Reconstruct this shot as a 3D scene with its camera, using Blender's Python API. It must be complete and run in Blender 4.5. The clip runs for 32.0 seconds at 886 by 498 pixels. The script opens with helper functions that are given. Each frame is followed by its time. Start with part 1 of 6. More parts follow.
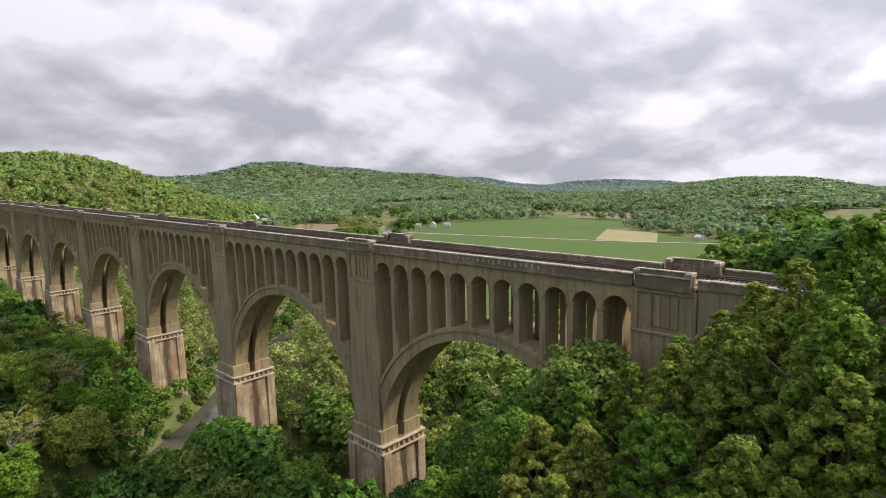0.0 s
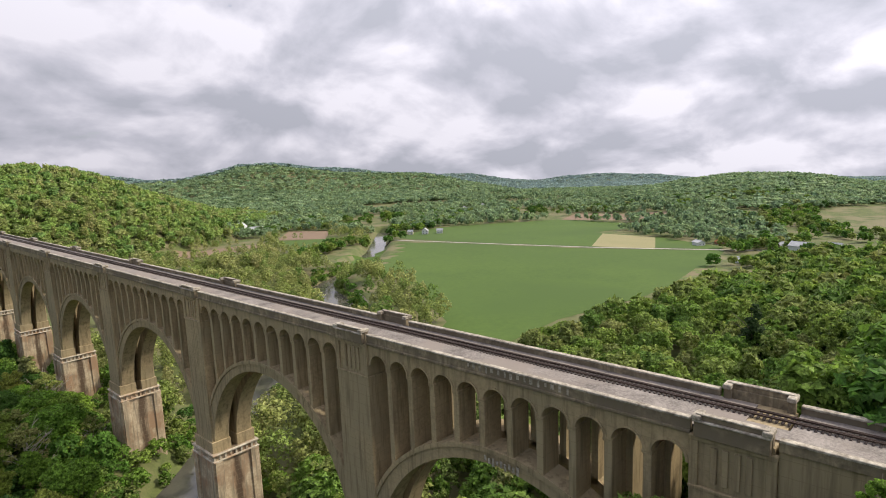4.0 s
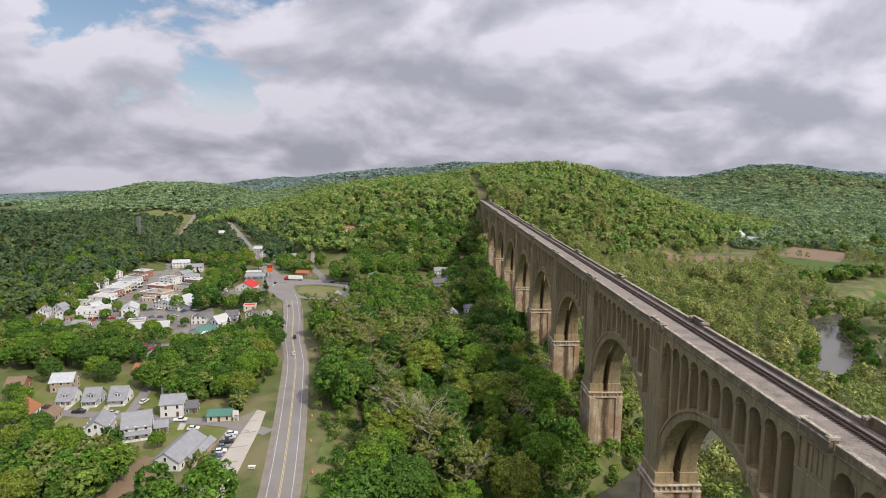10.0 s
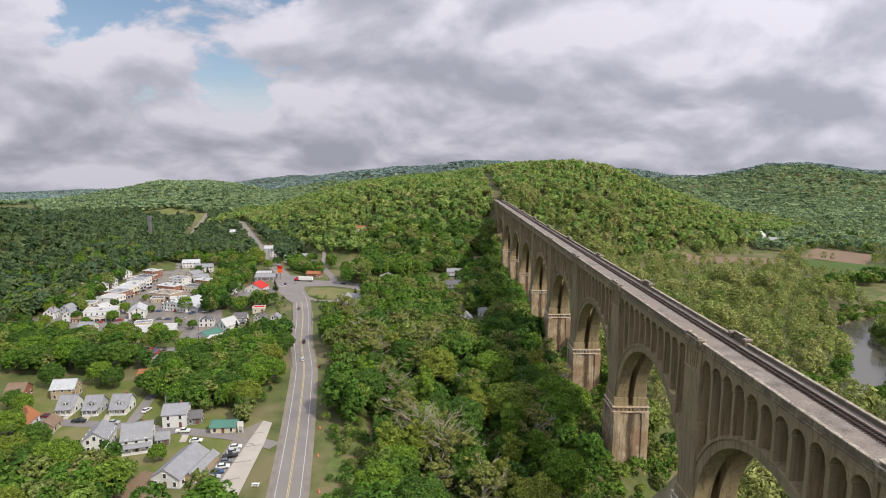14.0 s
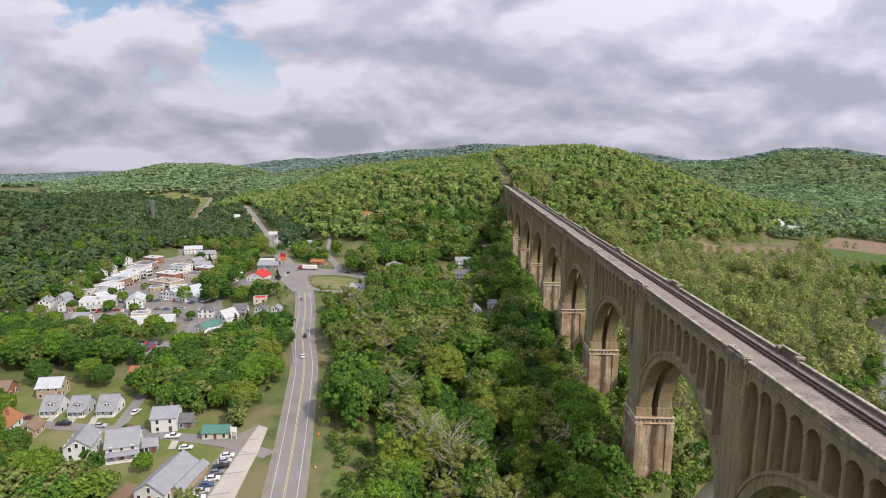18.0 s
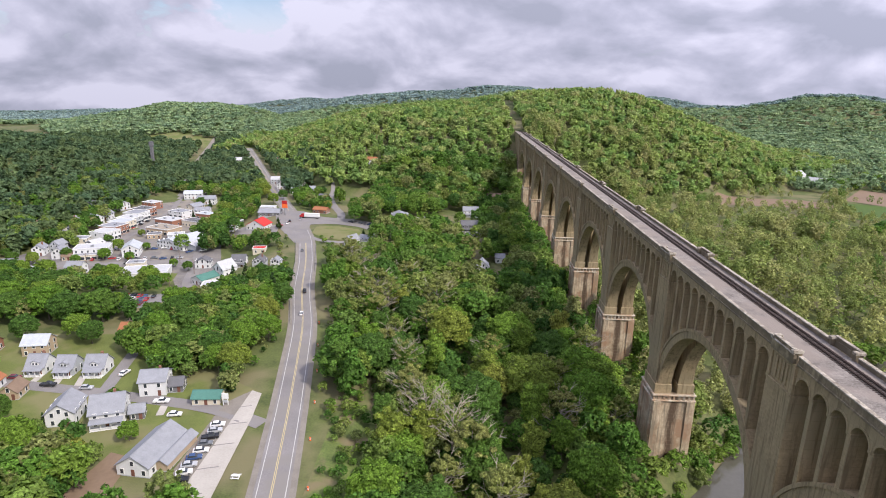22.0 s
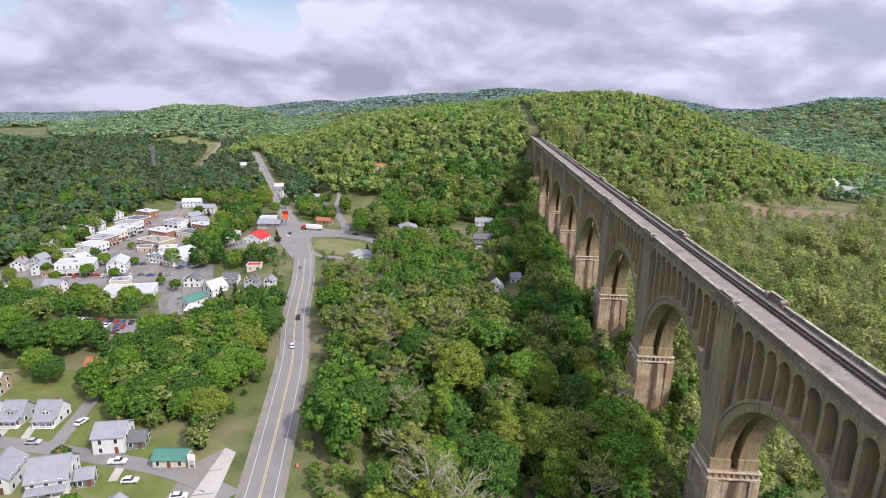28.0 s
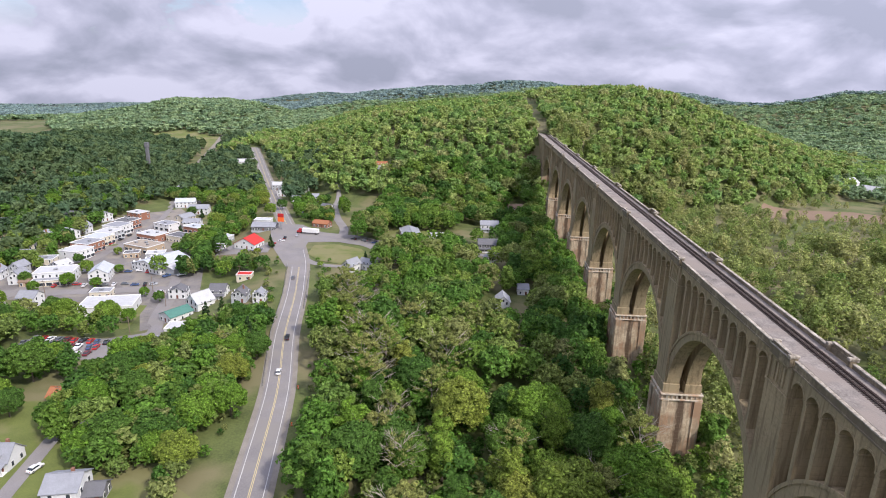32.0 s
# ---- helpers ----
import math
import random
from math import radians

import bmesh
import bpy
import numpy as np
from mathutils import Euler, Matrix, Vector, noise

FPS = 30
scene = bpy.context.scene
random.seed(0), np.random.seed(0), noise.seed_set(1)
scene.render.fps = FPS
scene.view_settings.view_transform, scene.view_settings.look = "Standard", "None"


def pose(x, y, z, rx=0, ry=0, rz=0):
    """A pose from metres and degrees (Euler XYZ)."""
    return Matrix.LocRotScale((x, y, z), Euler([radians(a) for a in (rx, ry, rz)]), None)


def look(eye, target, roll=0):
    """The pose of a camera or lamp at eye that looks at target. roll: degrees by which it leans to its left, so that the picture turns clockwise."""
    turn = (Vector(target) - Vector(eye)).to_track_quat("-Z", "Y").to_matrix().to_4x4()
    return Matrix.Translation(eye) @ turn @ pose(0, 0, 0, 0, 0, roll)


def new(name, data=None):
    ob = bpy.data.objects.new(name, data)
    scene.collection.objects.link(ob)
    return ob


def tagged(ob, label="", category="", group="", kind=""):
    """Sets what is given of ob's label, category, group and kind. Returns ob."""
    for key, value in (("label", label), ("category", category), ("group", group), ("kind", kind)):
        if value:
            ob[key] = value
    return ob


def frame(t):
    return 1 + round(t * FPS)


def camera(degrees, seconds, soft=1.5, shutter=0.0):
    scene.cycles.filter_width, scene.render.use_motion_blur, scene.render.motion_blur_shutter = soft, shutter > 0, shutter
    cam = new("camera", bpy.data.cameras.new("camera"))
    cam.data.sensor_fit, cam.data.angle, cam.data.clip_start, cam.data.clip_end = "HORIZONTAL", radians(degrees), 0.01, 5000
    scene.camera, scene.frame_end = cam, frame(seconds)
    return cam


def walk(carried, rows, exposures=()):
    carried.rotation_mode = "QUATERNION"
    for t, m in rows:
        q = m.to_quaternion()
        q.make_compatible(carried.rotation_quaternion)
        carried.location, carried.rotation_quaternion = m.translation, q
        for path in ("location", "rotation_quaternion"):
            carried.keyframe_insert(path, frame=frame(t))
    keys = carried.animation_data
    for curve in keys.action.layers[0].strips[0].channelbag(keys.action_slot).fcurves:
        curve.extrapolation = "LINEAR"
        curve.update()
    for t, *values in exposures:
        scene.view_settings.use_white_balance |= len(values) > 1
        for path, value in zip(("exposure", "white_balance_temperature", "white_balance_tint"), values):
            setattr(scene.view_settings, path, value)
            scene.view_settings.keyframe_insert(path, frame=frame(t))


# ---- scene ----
cam = camera(74.69, 32.0, soft=1.0)
# seconds, x, y, z, heading clockwise from +y, tilt, roll
PATH = [
    (0, -80.50, -30.40, 87.00, 46.877, -7.780, -1.215),
    (1, -77.03, -26.37, 89.23, 46.908, -8.046, -1.725),
    (2, -73.88, -22.54, 92.55, 47.510, -8.139, -1.681),
    (3, -70.92, -19.66, 96.39, 47.270, -8.249, -2.000),
    (3.5, -69.54, -18.07, 98.50, 47.721, -8.328, -2.373),
    (5.5, -64.89, -14.24, 109.67, 47.356, -8.516, -1.325),
    (6, -64.37, -13.30, 111.52, 47.097, -8.648, -1.089),
    (6.5, -64.50, -12.38, 112.54, 43.902, -8.673, -0.927),
    (7, -64.21, -12.28, 112.59, 32.772, -8.376, -0.386),
    (7.5, -64.09, -15.03, 112.09, 11.721, -8.246, -0.097),
    (8, -63.86, -18.54, 111.76, 3.272, -8.106, 0.136),
    (8.5, -64.15, -20.58, 111.79, 1.853, -7.949, 0.287),
    (9, -64.49, -21.44, 112.00, 1.696, -8.037, 0.453),
    (10, -65.08, -20.28, 112.48, 1.206, -8.063, 0.299),
    (11, -65.20, -18.46, 112.69, 0.847, -8.129, 0.293),
    (12, -65.28, -15.95, 112.76, 0.446, -8.222, 0.457),
    (13, -65.76, -11.99, 112.87, 0.180, -8.273, 0.549),
    (14, -65.99, -8.04, 113.03, 0.012, -8.238, 0.314),
    (14.5, -66.05, -6.07, 113.18, -0.132, -8.163, 0.289),
    (16.5, -65.98, 1.64, 113.70, -0.593, -8.117, 0.271),
    (17, -65.95, 3.83, 113.87, -0.682, -8.118, 0.309),
    (17.5, -65.98, 6.37, 114.11, -0.720, -8.204, 0.395),
    (18, -66.15, 9.29, 114.45, -0.780, -9.862, 0.546),
    (18.5, -66.41, 12.36, 114.87, -0.792, -15.299, 0.706),
    (19, -66.54, 15.03, 115.24, -0.812, -15.312, 0.692),
    (20, -66.58, 19.09, 115.76, -1.020, -15.395, 1.035),
    (21, -66.38, 22.88, 116.10, -1.257, -15.442, 1.207),
    (22, -66.02, 27.33, 116.31, -1.446, -15.447, 1.294),
    (23, -65.64, 32.85, 116.39, -1.788, -15.373, 1.254),
    (24, -65.11, 38.34, 116.54, -2.104, -15.351, 1.200),
    (25, -64.82, 43.48, 117.10, -2.254, -15.642, 1.571),
    (25.5, -64.89, 46.18, 117.34, -2.389, -15.820, 1.790),
    (27.5, -65.92, 57.13, 117.08, -2.631, -15.320, 1.378),
    (28, -65.89, 59.93, 117.09, -2.697, -15.253, 1.374),
    (29, -65.44, 65.84, 117.29, -2.879, -15.339, 1.526),
    (30, -65.07, 72.01, 117.75, -3.142, -15.530, 1.729),
    (31, -65.38, 78.02, 119.10, -3.102, -15.766, 1.559),
    (32, -65.70, 84.05, 120.60, -3.236, -16.067, 1.461),
]


def gaze(x, y, z, heading, tilt, roll):
    h, p = radians(heading), radians(tilt)
    way = Vector((math.sin(h) * math.cos(p), math.cos(h) * math.cos(p), math.sin(p)))
    return look((x, y, z), Vector((x, y, z)) + way * 100, roll)


walk(cam, [(t, gaze(*p)) for t, *p in PATH], [(0, 0.14, 6700, 11), (6, 0.02, 6600, 11), (8, -0.07, 6550, 12), (17.3, -0.07, 6550, 12), (18.8, 0.14, 6250, 17), (32, 0.21, 6000, 18)])
# ---------------------------------------------------------------- world and sun
SUN_WAY = Vector((0.62, -0.52, 0.80)).normalized()


def node(nt, kind, **inputs):
    n = nt.nodes.new(kind)
    for k, v in inputs.items():
        n.inputs[k.replace("_", " ")].default_value = v
    return n


def build_world():
    w = bpy.data.worlds.new("sky")
    scene.world = w
    w.use_nodes = True
    nt = w.node_tree
    nt.nodes.clear()
    out = nt.nodes.new("ShaderNodeOutputWorld")
    sky = nt.nodes.new("ShaderNodeTexSky")
    sky.sky_type, sky.sun_disc = "NISHITA", False
    sky.sun_elevation = math.asin(SUN_WAY.z)
    sky.sun_rotation = math.atan2(SUN_WAY.x, SUN_WAY.y)
    # heaped clouds on a level sheet, so that they crowd together towards the horizon
    tc = nt.nodes.new("ShaderNodeTexCoord")
    sep = nt.nodes.new("ShaderNodeSeparateXYZ")
    nt.links.new(tc.outputs["Generated"], sep.inputs[0])
    lift = node(nt, "ShaderNodeMath"); lift.operation = "MAXIMUM"; lift.inputs[1].default_value = -0.12
    nt.links.new(sep.outputs["Z"], lift.inputs[0])
    deep = node(nt, "ShaderNodeMath"); deep.operation = "ADD"; deep.inputs[1].default_value = 0.48
    nt.links.new(lift.outputs[0], deep.inputs[0])
    inv = node(nt, "ShaderNodeMath"); inv.operation = "DIVIDE"; inv.inputs[0].default_value = 1.0
    nt.links.new(deep.outputs[0], inv.inputs[1])
    flat = nt.nodes.new("ShaderNodeVectorMath"); flat.operation = "MULTIPLY"; flat.inputs[1].default_value = (1.0, 1.0, 0.0)
    nt.links.new(tc.outputs["Generated"], flat.inputs[0])
    com = nt.nodes.new("ShaderNodeVectorMath"); com.operation = "SCALE"
    nt.links.new(flat.outputs[0], com.inputs[0]); nt.links.new(inv.outputs[0], com.inputs["Scale"])

    def clouds(size, scale, detail, rough, shift):
        n = node(nt, "ShaderNodeTexNoise", Scale=scale, Detail=detail, Roughness=rough, Distortion=0.25)
        off = nt.nodes.new("ShaderNodeVectorMath"); off.operation = "MULTIPLY_ADD"
        off.inputs[1].default_value, off.inputs[2].default_value = (size, size, 1), shift
        nt.links.new(com.outputs[0], off.inputs[0]); nt.links.new(off.outputs[0], n.inputs["Vector"])
        return n.outputs["Fac"]

    SHIFT = (3.1, 7.7, 0.4)
    cover, above = clouds(1.0, 2.9, 7.0, 0.55, SHIFT), clouds(0.945, 2.9, 3.0, 0.45, SHIFT)
    ramp = nt.nodes.new("ShaderNodeValToRGB")
    ramp.color_ramp.elements[0].position, ramp.color_ramp.elements[1].position = 0.345, 0.40
    tilted = node(nt, "ShaderNodeMath"); tilted.operation = "MULTIPLY_ADD"; tilted.inputs[1].default_value = 0.20
    nt.links.new(sep.outputs["X"], tilted.inputs[0]); nt.links.new(cover, tilted.inputs[2])
    nt.links.new(tilted.outputs[0], ramp.inputs["Fac"])
    dif = node(nt, "ShaderNodeMath"); dif.operation = "SUBTRACT"
    nt.links.new(cover, dif.inputs[0]); nt.links.new(above, dif.inputs[1])
    big = clouds(1.0, 1.9, 4.0, 0.5, (9.3, 1.2, 2.0))
    lit = node(nt, "ShaderNodeMath"); lit.operation = "MULTIPLY_ADD"; lit.inputs[1].default_value = 1.6
    nt.links.new(dif.outputs[0], lit.inputs[0]); nt.links.new(big, lit.inputs[2])
    grey = nt.nodes.new("ShaderNodeValToRGB")
    e = grey.color_ramp.elements
    e[0].position, e[0].color = 0.30, (0.60, 0.625, 0.73, 1)
    e[1].position, e[1].color = 0.70, (1.10, 1.09, 1.22, 1)
    m = grey.color_ramp.elements.new(0.48); m.color = (0.78, 0.79, 0.915, 1)
    nt.links.new(lit.outputs[0], grey.inputs["Fac"])
    sky_l = node(nt, "ShaderNodeBackground", Strength=0.11)
    nt.links.new(sky.outputs[0], sky_l.inputs["Color"])
    cl = node(nt, "ShaderNodeBackground", Strength=0.91)
    # the cloud sheet is greyer towards the horizon
    low = nt.nodes.new("ShaderNodeMapRange")
    low.inputs[1].default_value, low.inputs[2].default_value, low.inputs[3].default_value, low.inputs[4].default_value = -0.06, 0.34, 0.60, 0.90
    nt.links.new(sep.outputs["Z"], low.inputs[0])
    high = nt.nodes.new("ShaderNodeMapRange")
    high.inputs[1].default_value, high.inputs[2].default_value, high.inputs[3].default_value, high.inputs[4].default_value = 0.34, 1.0, 1.0, 1.55
    nt.links.new(sep.outputs["Z"], high.inputs[0])
    both = node(nt, "ShaderNodeMath"); both.operation = "MULTIPLY"
    nt.links.new(low.outputs[0], both.inputs[0]); nt.links.new(high.outputs[0], both.inputs[1])
    # brighter on the sun's side
    side = nt.nodes.new("ShaderNodeVectorMath"); side.operation = "DOT_PRODUCT"
    side.inputs[1].default_value = Vector((SUN_WAY.x, SUN_WAY.y, 0)).normalized()
    nt.links.new(tc.outputs["Generated"], side.inputs[0])
    glow = nt.nodes.new("ShaderNodeMapRange")
    glow.inputs[1].default_value, glow.inputs[2].default_value, glow.inputs[3].default_value, glow.inputs[4].default_value = -0.6, 0.8, 0.88, 1.22
    nt.links.new(side.outputs["Value"], glow.inputs[0])
    all3 = node(nt, "ShaderNodeMath"); all3.operation = "MULTIPLY"
    nt.links.new(both.outputs[0], all3.inputs[0]); nt.links.new(glow.outputs[0], all3.inputs[1])
    nt.links.new(all3.outputs[0], cl.inputs["Strength"])
    nt.links.new(grey.outputs[0], cl.inputs["Color"])
    # no gaps in the clouds low down
    shut = nt.nodes.new("ShaderNodeMapRange")
    shut.inputs[1].default_value, shut.inputs[2].default_value, shut.inputs[3].default_value, shut.inputs[4].default_value = 0.05, 0.14, 1.0, 0.0
    nt.links.new(sep.outputs["Z"], shut.inputs[0])
    most = node(nt, "ShaderNodeMath"); most.operation = "MAXIMUM"
    nt.links.new(ramp.outputs[0], most.inputs[0]); nt.links.new(shut.outputs[0], most.inputs[1])
    mix = nt.nodes.new("ShaderNodeMixShader")
    nt.links.new(most.outputs[0], mix.inputs[0]); nt.links.new(sky_l.outputs[0], mix.inputs[1]); nt.links.new(cl.outputs[0], mix.inputs[2])
    nt.links.new(mix.outputs[0], out.inputs["Surface"])


build_world()
sun = new("sun", bpy.data.lights.new("sun", "SUN"))
sun.data.energy, sun.data.angle, sun.data.color = 3.75, radians(5), (1.0, 0.925, 0.76)
sun.matrix_world = look(SUN_WAY * 900, (0, 0, 0))

# ---------------------------------------------------------------- materials


def rgb(c):
    return (*c, 1)


def material(name, base, other=None, scale=0.3, fine=4.0, rough=0.85, metal=0.0, bump=0.2, island=0.0, third=None, third_scale=0.05, streak=0.0, amount=1.0, spec=0.3, joints=0.0, seep=None):
    """Two scales of noise between base and other; third: large patches; island: change from piece to piece; streak: stains that run down."""
    m = bpy.data.materials.new(name)
    m.use_nodes = True
    nt = m.node_tree
    b = nt.nodes["Principled BSDF"]
    b.inputs["Roughness"].default_value, b.inputs["Metallic"].default_value = rough, metal
    b.inputs["Specular IOR Level"].default_value = spec
    other = other or tuple(v * 0.7 for v in base)
    geo = nt.nodes.new("ShaderNodeNewGeometry")
    n1 = node(nt, "ShaderNodeTexNoise", Scale=scale, Detail=5.0, Roughness=0.6)
    n2 = node(nt, "ShaderNodeTexNoise", Scale=fine, Detail=4.0, Roughness=0.65)
    for n in (n1, n2):
        nt.links.new(geo.outputs["Position"], n.inputs["Vector"])
    s = node(nt, "ShaderNodeMath"); s.operation = "ADD"
    h = node(nt, "ShaderNodeMath"); h.operation = "MULTIPLY"; h.inputs[1].default_value = 0.5
    nt.links.new(n1.outputs["Fac"], s.inputs[0]); nt.links.new(n2.outputs["Fac"], s.inputs[1]); nt.links.new(s.outputs[0], h.inputs[0])
    r = nt.nodes.new("ShaderNodeValToRGB")
    r.color_ramp.elements[0].position, r.color_ramp.elements[1].position = 0.5 - 0.16 / amount, 0.5 + 0.16 / amount
    r.color_ramp.elements[0].color, r.color_ramp.elements[1].color = rgb(other), rgb(base)
    nt.links.new(h.outputs[0], r.inputs[0])
    col = r.outputs[0]

    def blend(fac, colour, kind="MIX"):
        nonlocal col
        x = nt.nodes.new("ShaderNodeMix"); x.data_type, x.blend_type = "RGBA", kind
        nt.links.new(fac, x.inputs[0]); nt.links.new(col, x.inputs[6])
        x.inputs[7].default_value = rgb(colour)
        col = x.outputs[2]

    if third:
        n3 = node(nt, "ShaderNodeTexNoise", Scale=third_scale, Detail=3.0, Roughness=0.55)
        nt.links.new(geo.outputs["Position"], n3.inputs["Vector"])
        r3 = nt.nodes.new("ShaderNodeValToRGB")
        r3.color_ramp.elements[0].position, r3.color_ramp.elements[1].position = 0.46, 0.60
        nt.links.new(n3.outputs["Fac"], r3.inputs[0])
        blend(r3.outputs[0], third)
    if streak:
        mp = nt.nodes.new("ShaderNodeVectorMath"); mp.operation = "MULTIPLY"; mp.inputs[1].default_value = (1.1, 1.1, 0.09)
        nt.links.new(geo.outputs["Position"], mp.inputs[0])
        n4 = node(nt, "ShaderNodeTexNoise", Scale=1.0, Detail=4.0, Roughness=0.6)
        nt.links.new(mp.outputs[0], n4.inputs["Vector"])
        r4 = nt.nodes.new("ShaderNodeValToRGB")
        r4.color_ramp.elements[0].position, r4.color_ramp.elements[1].position = 0.48, 0.66
        r4.color_ramp.elements[1].color = (streak, streak, streak, 1)
        nt.links.new(n4.outputs["Fac"], r4.inputs[0])
        blend(r4.outputs[0], tuple(v * 0.42 for v in base))
    if joints or seep:
        sp = nt.nodes.new("ShaderNodeSeparateXYZ")
        nt.links.new(geo.outputs["Position"], sp.inputs[0])
    if seep:
        # dark water stains that run down from the slot between the ribs
        ab = node(nt, "ShaderNodeMath"); ab.operation = "ABSOLUTE"
        nt.links.new(sp.outputs["X"], ab.inputs[0])
        mp2 = nt.nodes.new("ShaderNodeVectorMath"); mp2.operation = "MULTIPLY"; mp2.inputs[1].default_value = (0.9, 0.9, 0.16)
        nt.links.new(geo.outputs["Position"], mp2.inputs[0])
        n5 = node(nt, "ShaderNodeTexNoise", Scale=1.0, Detail=5.0, Roughness=0.65)
        nt.links.new(mp2.outputs[0], n5.inputs["Vector"])
        sb = node(nt, "ShaderNodeMath"); sb.operation = "MULTIPLY_ADD"; sb.inputs[1].default_value = -4.4
        nt.links.new(n5.outputs["Fac"], sb.inputs[0]); nt.links.new(ab.outputs[0], sb.inputs[2])
        mr5 = nt.nodes.new("ShaderNodeMapRange"); mr5.inputs[1].default_value, mr5.inputs[2].default_value, mr5.inputs[3].default_value, mr5.inputs[4].default_value = -1.75, -0.55, 0.95, 0.0
        nt.links.new(sb.outputs[0], mr5.inputs[0])
        blend(mr5.outputs[0], seep)
    if joints:
        # level joints between the pours
        dv = node(nt, "ShaderNodeMath"); dv.operation = "DIVIDE"; dv.inputs[1].default_value = joints
        fr = node(nt, "ShaderNodeMath"); fr.operation = "FRACT"
        lt = node(nt, "ShaderNodeMath"); lt.operation = "LESS_THAN"; lt.inputs[1].default_value = 0.05
        st = node(nt, "ShaderNodeMath"); st.operation = "MULTIPLY"; st.inputs[1].default_value = 0.45
        nt.links.new(sp.outputs["Z"], dv.inputs[0]); nt.links.new(dv.outputs[0], fr.inputs[0]); nt.links.new(fr.outputs[0], lt.inputs[0]); nt.links.new(lt.outputs[0], st.inputs[0])
        blend(st.outputs[0], tuple(v * 0.5 for v in base))
    if island:
        hs = nt.nodes.new("ShaderNodeHueSaturation")
        mr = nt.nodes.new("ShaderNodeMapRange"); mr.inputs[3].default_value, mr.inputs[4].default_value = 1 - island, 1 + island
        nt.links.new(geo.outputs["Random Per Island"], mr.inputs[0]); nt.links.new(mr.outputs[0], hs.inputs["Value"]); nt.links.new(col, hs.inputs["Color"])
        col = hs.outputs[0]
    nt.links.new(col, b.inputs["Base Color"])
    if bump:
        bp = node(nt, "ShaderNodeBump", Strength=bump, Distance=0.15)
        nt.links.new(h.outputs[0], bp.inputs["Height"]); nt.links.new(bp.outputs[0], b.inputs["Normal"])
    return m


def leafy(name, colours, source="object", island=0.34, grain=1.5):
    """Foliage: each tree takes its colour from a ramp; leaves vary a little; light passes through."""
    m = bpy.data.materials.new(name)
    m.use_nodes = True
    nt = m.node_tree
    p = nt.nodes["Principled BSDF"]
    p.inputs["Roughness"].default_value, p.inputs["Specular IOR Level"].default_value = 0.65, 0.2
    if source == "object":
        src = nt.nodes.new("ShaderNodeObjectInfo").outputs["Random"]
    else:
        at = nt.nodes.new("ShaderNodeAttribute"); at.attribute_name = "tint"
        src = at.outputs["Fac"]
    ramp = nt.nodes.new("ShaderNodeValToRGB")
    ramp.color_ramp.interpolation = "LINEAR"
    e = ramp.color_ramp.elements
    e[0].color, e[1].color = rgb(colours[0]), rgb(colours[-1])
    for i, c in enumerate(colours[1:-1]):
        e.new((i + 1) / (len(colours) - 1)).color = rgb(c)
    nt.links.new(src, ramp.inputs[0])
    geo = nt.nodes.new("ShaderNodeNewGeometry")
    n1 = node(nt, "ShaderNodeTexNoise", Scale=0.35, Detail=3.0, Roughness=0.6)
    nt.links.new(geo.outputs["Position"], n1.inputs["Vector"])
    mr0 = nt.nodes.new("ShaderNodeMapRange"); mr0.inputs[1].default_value, mr0.inputs[2].default_value, mr0.inputs[3].default_value, mr0.inputs[4].default_value = 0.3, 0.7, 0.9, 1.3
    nt.links.new(n1.outputs["Fac"], mr0.inputs[0])
    mr = nt.nodes.new("ShaderNodeMapRange"); mr.inputs[3].default_value, mr.inputs[4].default_value = 1 - island, 1 + island
    nt.links.new(geo.outputs["Random Per Island"], mr.inputs[0])
    # the grain of single leaves within a spray, dark gaps between them painted in
    n2 = node(nt, "ShaderNodeTexNoise", Scale=grain, Detail=3.0, Roughness=0.7)
    nt.links.new(geo.outputs["Position"], n2.inputs["Vector"])
    mr2 = nt.nodes.new("ShaderNodeMapRange"); mr2.inputs[1].default_value, mr2.inputs[2].default_value, mr2.inputs[3].default_value, mr2.inputs[4].default_value = 0.36, 0.64, 0.45, 1.55
    nt.links.new(n2.outputs["Fac"], mr2.inputs[0])
    mul0 = node(nt, "ShaderNodeMath"); mul0.operation = "MULTIPLY"
    nt.links.new(mr0.outputs[0], mul0.inputs[0]); nt.links.new(mr.outputs[0], mul0.inputs[1])
    mul = node(nt, "ShaderNodeMath"); mul.operation = "MULTIPLY"
    nt.links.new(mul0.outputs[0], mul.inputs[0]); nt.links.new(mr2.outputs[0], mul.inputs[1])
    bp = node(nt, "ShaderNodeBump", Strength=0.6, Distance=0.25)
    nt.links.new(n2.outputs["Fac"], bp.inputs["Height"]); nt.links.new(bp.outputs[0], p.inputs["Normal"])
    hs = nt.nodes.new("ShaderNodeHueSaturation")
    nt.links.new(mul.outputs[0], hs.inputs["Value"]); nt.links.new(ramp.outputs[0], hs.inputs["Color"])
    nt.links.new(hs.outputs[0], p.inputs["Base Color"])
    tr = nt.nodes.new("ShaderNodeBsdfTranslucent")
    nt.links.new(hs.outputs[0], tr.inputs["Color"])
    mix = nt.nodes.new("ShaderNodeMixShader"); mix.inputs[0].default_value = 0.42
    nt.links.new(p.outputs[0], mix.inputs[1]); nt.links.new(tr.outputs[0], mix.inputs[2])
    nt.links.new(mix.outputs[0], nt.nodes["Material Output"].inputs["Surface"])
    return m


